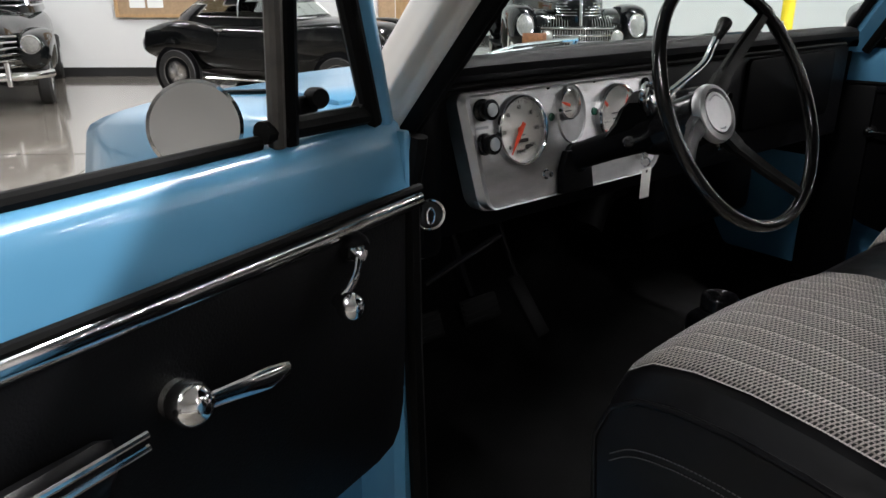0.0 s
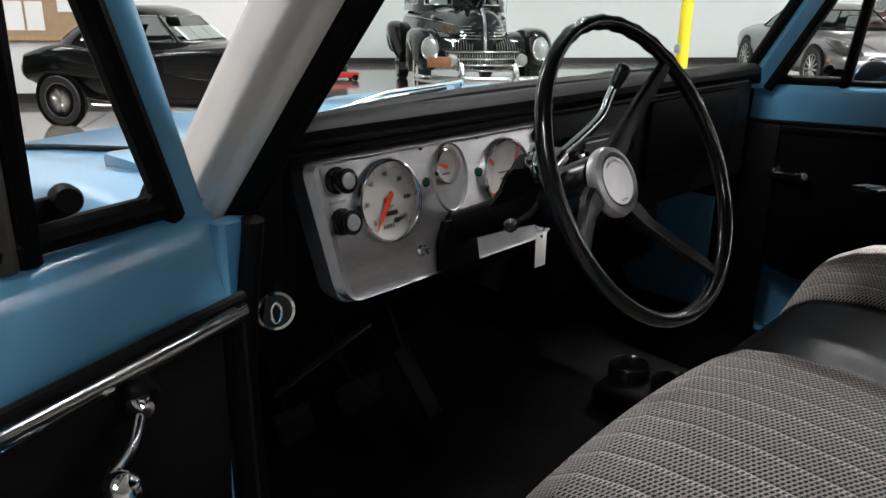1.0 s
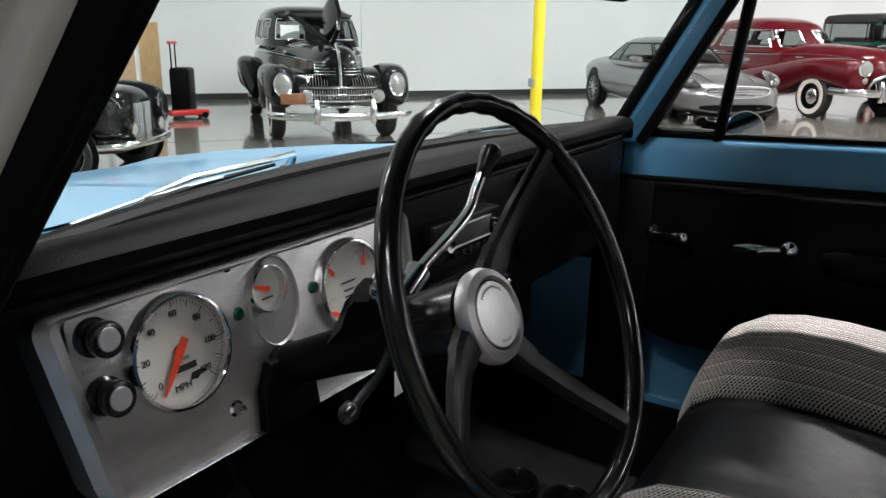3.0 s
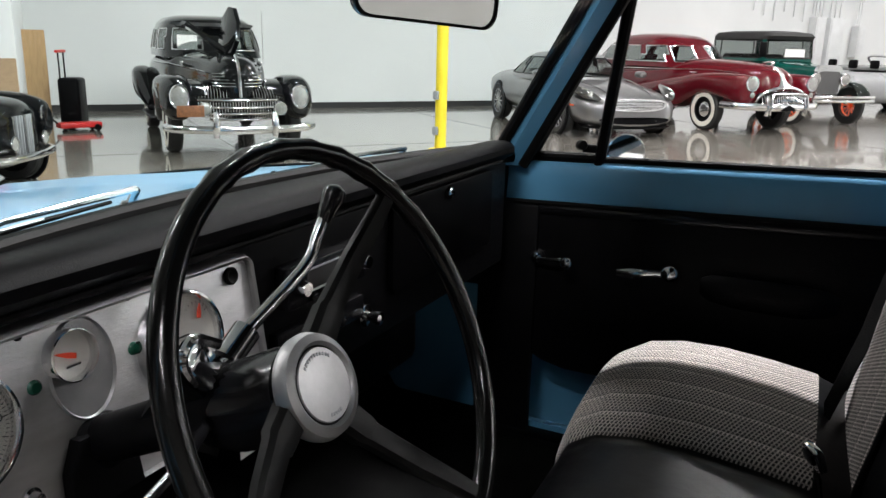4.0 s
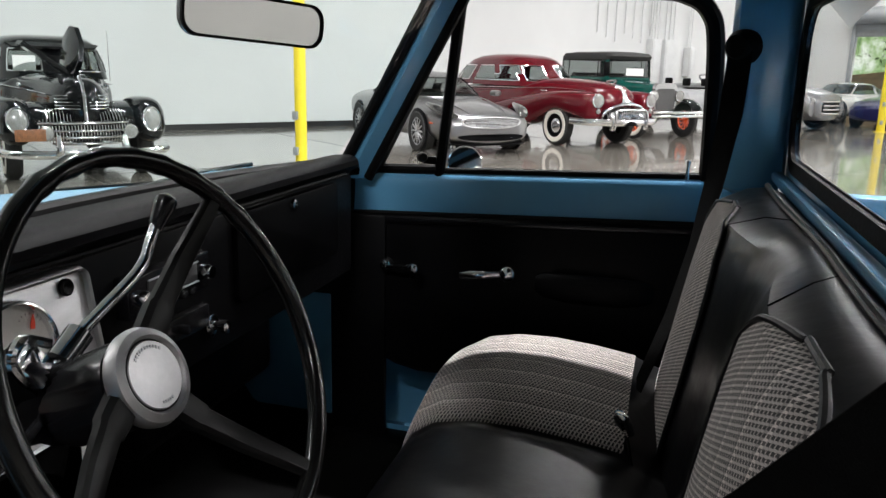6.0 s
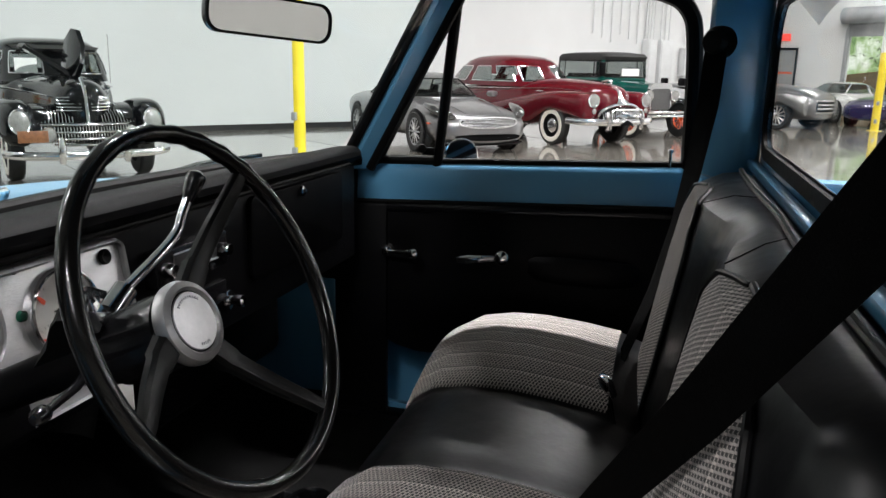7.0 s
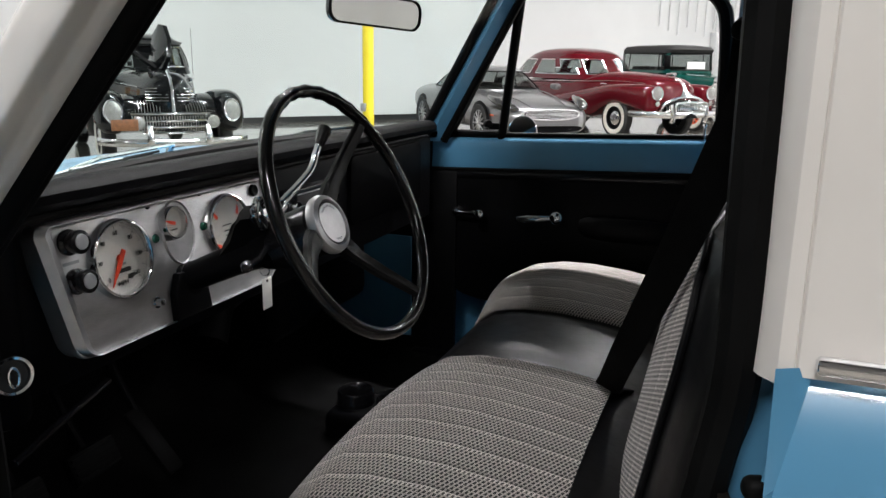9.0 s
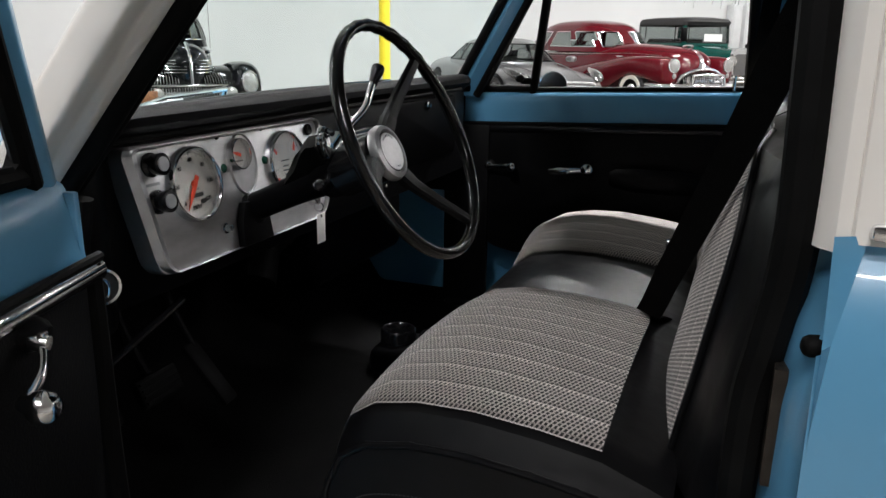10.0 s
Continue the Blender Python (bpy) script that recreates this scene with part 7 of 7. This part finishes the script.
# silver retro pickup
car = parked("retro_pickup", "silver retro roadster pickup with a chrome slatted nose", 21.4, -4.0, -0.62, -0.785)
part("body", hull(dense([(0.80, 0, 0.35, 0.32, 0.78, 3), (0.70, 0, 0.6, 0.28, 0.95, 3), (0.3, 0, 0.72, 0.26, 1.08, 2.8), (-0.6, 0, 0.78, 0.26, 1.16, 3), (-1.2, 0, 0.86, 0.26, 1.14, 3.4), (-3.6, 0, 0.9, 0.3, 1.12, 4), (-4.0, 0, 0.85, 0.4, 1.0, 3.6)])), SILVER, car, "metallic silver body")
cabin(car, [(-0.8, -2.3, 0.74, 1.08, 3.6), (-0.9, -2.25, 0.72, 1.14, 3.6), (-1.15, -2.15, 0.66, 1.3, 3.4), (-1.38, -2.05, 0.58, 1.45, 3.2), (-1.6, -1.95, 0.4, 1.52, 2.8), (-1.75, -1.8, 0.1, 1.53, 2.4)], 1, 3, ((-1.9, -1.3),), SILVER)
for s in (-1, 1):
    part("front_wing", hull(dense([(0.68, s * 0.70, 0.12, 0.4, 0.78, 2.4), (0.5, s * 0.76, 0.2, 0.5, 0.92, 2.5), (0.05, s * 0.78, 0.22, 0.68, 0.98, 2.6), (-0.4, s * 0.78, 0.2, 0.5, 0.9, 2.6), (-0.9, s * 0.78, 0.14, 0.3, 0.7, 2.8)])), SILVER, car)
    lamp_unit(car, (0.66, s * 0.68, 0.78), 0.09, (1, s * 0.2, 0.1), 0.1)
    for x in (0.0, -2.95):
        wheel(car, x, s * 0.80, 0.37, 0.22, "alloy")
for z in (0.46, 0.56, 0.66, 0.76):
    bar(car, [(0.62, -0.56, z), (0.82, -0.3, z), (0.86, 0, z), (0.82, 0.3, z), (0.62, 0.56, z)], 0.026, ALU, "nose_slat")
part("grille_mouth", hull(dense([(0.70, 0, 0.5, 0.42, 0.80, 3), (0.80, 0, 0.40, 0.44, 0.78, 3)])), DARK, car)

# two low sports cars by the bay
for nm, lab, x, y, hx, hy, mat in (("sports_car", "silver white low sports coupe with red fender stripes", 25.6, -4.95, -0.73, 0.68, CREAM), ("sports_car", "dark blue low sports coupe", 23.6, -6.6, -0.85, 0.53, NAVY)):
    car = parked(nm, lab, x, y, hx, hy)
    part("body", hull(dense([(0.98, 0, 0.5, 0.25, 0.55, 3), (0.85, 0, 0.76, 0.2, 0.64, 3.2), (0.3, 0, 0.88, 0.17, 0.80, 3.2), (-0.6, 0, 0.89, 0.17, 0.86, 3.4), (-1.6, 0, 0.9, 0.17, 0.88, 3.4), (-2.8, 0, 0.91, 0.2, 0.96, 3.2), (-3.35, 0, 0.86, 0.3, 0.97, 3.2), (-3.5, 0, 0.8, 0.4, 0.9, 3)])), mat, car)
    cabin(car, [(-0.5, -3.0, 0.78, 0.80, 3.4), (-0.7, -2.95, 0.74, 0.87, 3.4), (-1.0, -2.7, 0.66, 1.03, 3.2), (-1.3, -2.4, 0.57, 1.16, 3), (-1.5, -2.1, 0.42, 1.21, 2.6), (-1.7, -1.9, 0.1, 1.22, 2.4)], 1, 3, ((-2.0, -1.0), (-2.5, -2.1)), mat)
    for s in (-1, 1):
        for wx in (0.0, -2.45):
            part("wheel_arch", lathe(bmesh.new(), [(0.0, 0.0), (0.37, 0.0), (0.37, 0.03), (0.0, 0.03)], axis_pose((wx, s * 0.875, 0.33), (0, s, 0)), 32), DARK, car)
            wheel(car, wx, s * 0.82, 0.33, 0.22, "alloy")
        if mat is CREAM:
            for k in range(2):
                part("fender_stripe", boxm((0.12 + 0.12 * k, s * 0.80, 0.76), (0.07, 0.12, 0.05), None, 0.01), RED, car)

# black fifties coupe beside the notice board wall
car = parked("vintage_coupe", "black fifties coupe with chrome trim and wire wheels", 3.41, 6.08, 0.459, -0.888)
car.matrix_basis = car.matrix_basis @ Matrix.Scale(0.78, 4)
part("body", hull(dense([(0.52, 0, 0.28, 0.34, 0.78, 2.6), (0.44, 0, 0.55, 0.28, 0.88, 2.8), (0.2, 0, 0.72, 0.24, 0.95, 3), (-0.5, 0, 0.77, 0.22, 0.99, 3.2), (-1.3, 0, 0.78, 0.22, 0.99, 3.4), (-2.2, 0, 0.78, 0.24, 0.98, 3.2), (-2.9, 0, 0.74, 0.32, 0.93, 2.8), (-3.35, 0, 0.60, 0.42, 0.82, 2.6), (-3.6, 0, 0.36, 0.48, 0.70, 2.4)]), 36), BLACKP, car, "glossy black body")
cabin(car, [(-0.55, -2.95, 0.68, 0.90, 3.4), (-0.72, -2.85, 0.66, 0.99, 3.4), (-0.92, -2.6, 0.61, 1.13, 3.2), (-1.12, -2.3, 0.56, 1.27, 3.1), (-1.28, -2.1, 0.49, 1.34, 2.9), (-1.5, -1.9, 0.33, 1.38, 2.6), (-1.65, -1.75, 0.1, 1.385, 2.2)], 1, 3, ((-1.68, -1.0), (-2.25, -1.76)), BLACKP, shield=42, rear=142)
for s in (-1, 1):
    part("front_wing", hull(dense([(0.54, s * 0.60, 0.10, 0.55, 0.80, 2.4), (0.44, s * 0.64, 0.16, 0.48, 0.90, 2.5), (0.1, s * 0.66, 0.17, 0.56, 0.97, 2.6), (-0.3, s * 0.67, 0.15, 0.56, 0.96, 2.8), (-1.0, s * 0.68, 0.10, 0.6, 0.90, 3)])), BLACKP, car)
    part("rear_wing", hull(dense([(-1.9, s * 0.72, 0.06, 0.55, 0.85, 2.6), (-2.3, s * 0.73, 0.12, 0.56, 0.93, 2.6), (-2.7, s * 0.72, 0.13, 0.56, 0.93, 2.6), (-3.2, s * 0.64, 0.1, 0.5, 0.82, 2.6)])), BLACKP, car)
    for x in (0.0, -2.6):
        part("wheel_arch", lathe(bmesh.new(), [(0.0, 0.0), (0.38, 0.0), (0.39, 0.02), (0.36, 0.03), (0.0, 0.03)], axis_pose((x, s * 0.80, 0.34), (0, s, 0)), 36), DARK, car)
        wheel(car, x, s * 0.76, 0.335, 0.17, "wire")
    lamp_unit(car, (0.50, s * 0.58, 0.74), 0.10, (1, s * 0.05, 0.05), 0.1)
    lamp_unit(car, (0.60, s * 0.34, 0.52), 0.075, depth=0.08, nm="fog_light")
    part("door_handle", boxm((-1.85, s * 0.80, 0.84), (0.14, 0.03, 0.025), None, 0.008), CHROME, car)
    part("sill_moulding", sweep(bmesh.new(), [(-0.45, s * 0.78, 0.26), (-2.15, s * 0.78, 0.26)], 0.014, 6), CHROME, car)
for k in range(9):
    part("grille_bar", boxm((0.55 - 0.6 * abs(-0.2 + k * 0.05) ** 2, -0.2 + k * 0.05, 0.58), (0.03, 0.018, 0.40), None, 0.006), CHROME if k in (0, 4, 8) else STEELG, car)
bar(car, [(0.34, -0.78, 0.38), (0.58, -0.55, 0.38), (0.66, 0, 0.38), (0.58, 0.55, 0.38), (0.34, 0.78, 0.38)], 0.04)
for y in (-0.30, 0.0, 0.30):
    part("paper", boxm((0, 0, 0), (0.004, 0.28, 0.24), Matrix.Translation((-0.93, y, 1.085)) @ pose(0, 0, 0, 0, -55, 0)), PAPER, car, smooth=False)
interior(car, -1.7, -2.2, 0.6, 1.02, 0.5)
# a tall body over small wheels
for p in car.children:
    if not p.name.startswith("wheel"):
        p.matrix_basis = Matrix.Diagonal((1, 1, 1.12, 1)) @ p.matrix_basis

# dark forties car near the stub wall's far end
car = parked("vintage_car", "dark forties car with a chrome barred front", 0.12, 8.22, -0.30, -0.954)
car.matrix_basis = car.matrix_basis @ Matrix.Scale(0.80, 4)
part("body", hull(dense([(0.62, 0, 0.2, 0.5, 0.95, 2.4), (0.5, 0, 0.42, 0.45, 1.05, 2.5), (0.0, 0, 0.5, 0.42, 1.15, 2.6), (-0.9, 0, 0.64, 0.36, 1.18, 3), (-2.6, 0, 0.76, 0.36, 1.16, 3.4), (-3.6, 0, 0.6, 0.45, 0.95, 2.8)])), BLACKP, car)
cabin(car, [(-0.9, -3.2, 0.70, 1.1, 4), (-1.0, -3.1, 0.68, 1.2, 4), (-1.15, -3.0, 0.62, 1.38, 4), (-1.3, -2.8, 0.56, 1.52, 3.6), (-1.6, -2.5, 0.4, 1.62, 3), (-1.9, -2.2, 0.1, 1.64, 2.4)], 1, 3, ((-1.8, -1.2), (-2.6, -1.9)), BLACKP)
for s in (-1, 1):
    part("front_wing", hull(dense([(0.66, s * 0.66, 0.1, 0.55, 0.80, 2.3), (0.5, s * 0.68, 0.18, 0.5, 0.92, 2.4), (0.0, s * 0.70, 0.2, 0.70, 0.97, 2.6), (-0.5, s * 0.7, 0.18, 0.4, 0.85, 2.6), (-1.1, s * 0.7, 0.12, 0.3, 0.6, 2.8)])), BLACKP, car)
    lamp_unit(car, (0.66, s * 0.66, 0.80), 0.11, depth=0.12)
    for x in (0.0, -2.8):
        wheel(car, x, s * 0.72, 0.35, 0.17, "steel")
    part("bumper_guard", sweep(bmesh.new(), [(0.92, s * 0.4, 0.34), (0.93, s * 0.4, 0.62)], 0.035, 10), CHROME, car)
for k in range(6):
    z = 0.54 + 0.07 * k
    bar(car, [(0.50, -0.50, z), (0.68, -0.25, z), (0.70, 0, z), (0.68, 0.25, z), (0.50, 0.50, z)], 0.015, nm="grille_bar", seg=8)
bar(car, [(0.55, -0.85, 0.45), (0.84, -0.6, 0.45), (0.92, 0, 0.45), (0.84, 0.6, 0.45), (0.55, 0.85, 0.45)], 0.05)
part("badge", boxm((0.70, 0.0, 0.98), (0.03, 0.05, 0.07), None, 0.01), RED, car)

# floor clutter by the far wall
cs = thing("equipment_case", "black wheeled equipment case with a pull handle", "case", Matrix.Translation((7.25, 9.65, 0)) @ pose(0, 0, 0, 0, 0, 35))
part("case_body", boxm((0, 0, 0.40), (0.42, 0.30, 0.70), None, 0.05, 3), DARK, cs)
for s in (-1, 1):
    part("handle_rod", sweep(bmesh.new(), [(s * 0.12, 0.12, 0.74), (s * 0.12, 0.12, 1.12)], 0.012, 8), DARK, cs)
    part("case_wheel", lathe(bmesh.new(), [(0.0, -0.02), (0.05, -0.02), (0.05, 0.02), (0.0, 0.02)], axis_pose((s * 0.15, 0.1, 0.05), (1, 0, 0)), 16), RUBBER, cs)
part("handle_grip", sweep(bmesh.new(), [(-0.2, 0.12, 1.13), (0.2, 0.12, 1.13)], 0.022, 10), RED, cs)
pl = thing("plywood_sheet", "plain plywood sheet leaning upright", "plywood", Matrix.Translation((6.75, 10.45, 0)) @ pose(0, 0, 0, -6, 0, -40))
part("sheet", boxm((0, 0, 0.72), (1.15, 0.018, 1.44)), WOOD, pl, smooth=False)
sc = thing("floor_machine", "blue and black floor cleaning machine with yellow handles", "floor machine", Matrix.Translation((6.05, 9.6, 0)) @ pose(0, 0, 0, 0, 0, -40))
part("tank", boxm((0, 0, 0.62), (0.6, 0.5, 0.45), None, 0.1, 3), BLUEM, sc)
part("motor", boxm((0.05, 0, 1.0), (0.42, 0.36, 0.32), None, 0.08, 3), DARK, sc)
part("chassis", boxm((0, 0, 0.25), (0.7, 0.5, 0.3), None, 0.05, 2), DARK, sc)
for s in (-1, 1):
    part("machine_handle", sweep(bmesh.new(), curve([(-0.25, s * 0.2, 0.6), (-0.4, s * 0.2, 0.9), (-0.38, s * 0.2, 1.1)], 4), 0.022, 8), YELLOW, sc)
    part("machine_wheel", lathe(bmesh.new(), [(0.0, -0.03), (0.1, -0.03), (0.1, 0.03), (0.0, 0.03)], axis_pose((0.2, s * 0.26, 0.1), (0, 1, 0)), 20), RUBBER, sc)
jk = thing("floor_jack", "low red trolley jack on the floor", "jack", Matrix.Translation((7.0, 9.25, 0)) @ pose(0, 0, 0, 0, 0, -20))
part("jack_frame", boxm((0, 0, 0.09), (0.6, 0.22, 0.08), None, 0.02), RED, jk)
part("jack_handle", sweep(bmesh.new(), [(-0.3, 0, 0.12), (-0.55, 0, 0.35)], 0.015, 8), DARK, jk)
for s in (-1, 1):
    part("jack_wheel", lathe(bmesh.new(), [(0.0, -0.02), (0.05, -0.02), (0.05, 0.02), (0.0, 0.02)], axis_pose((0.22, s * 0.12, 0.05), (0, 1, 0)), 14), DARK, jk)
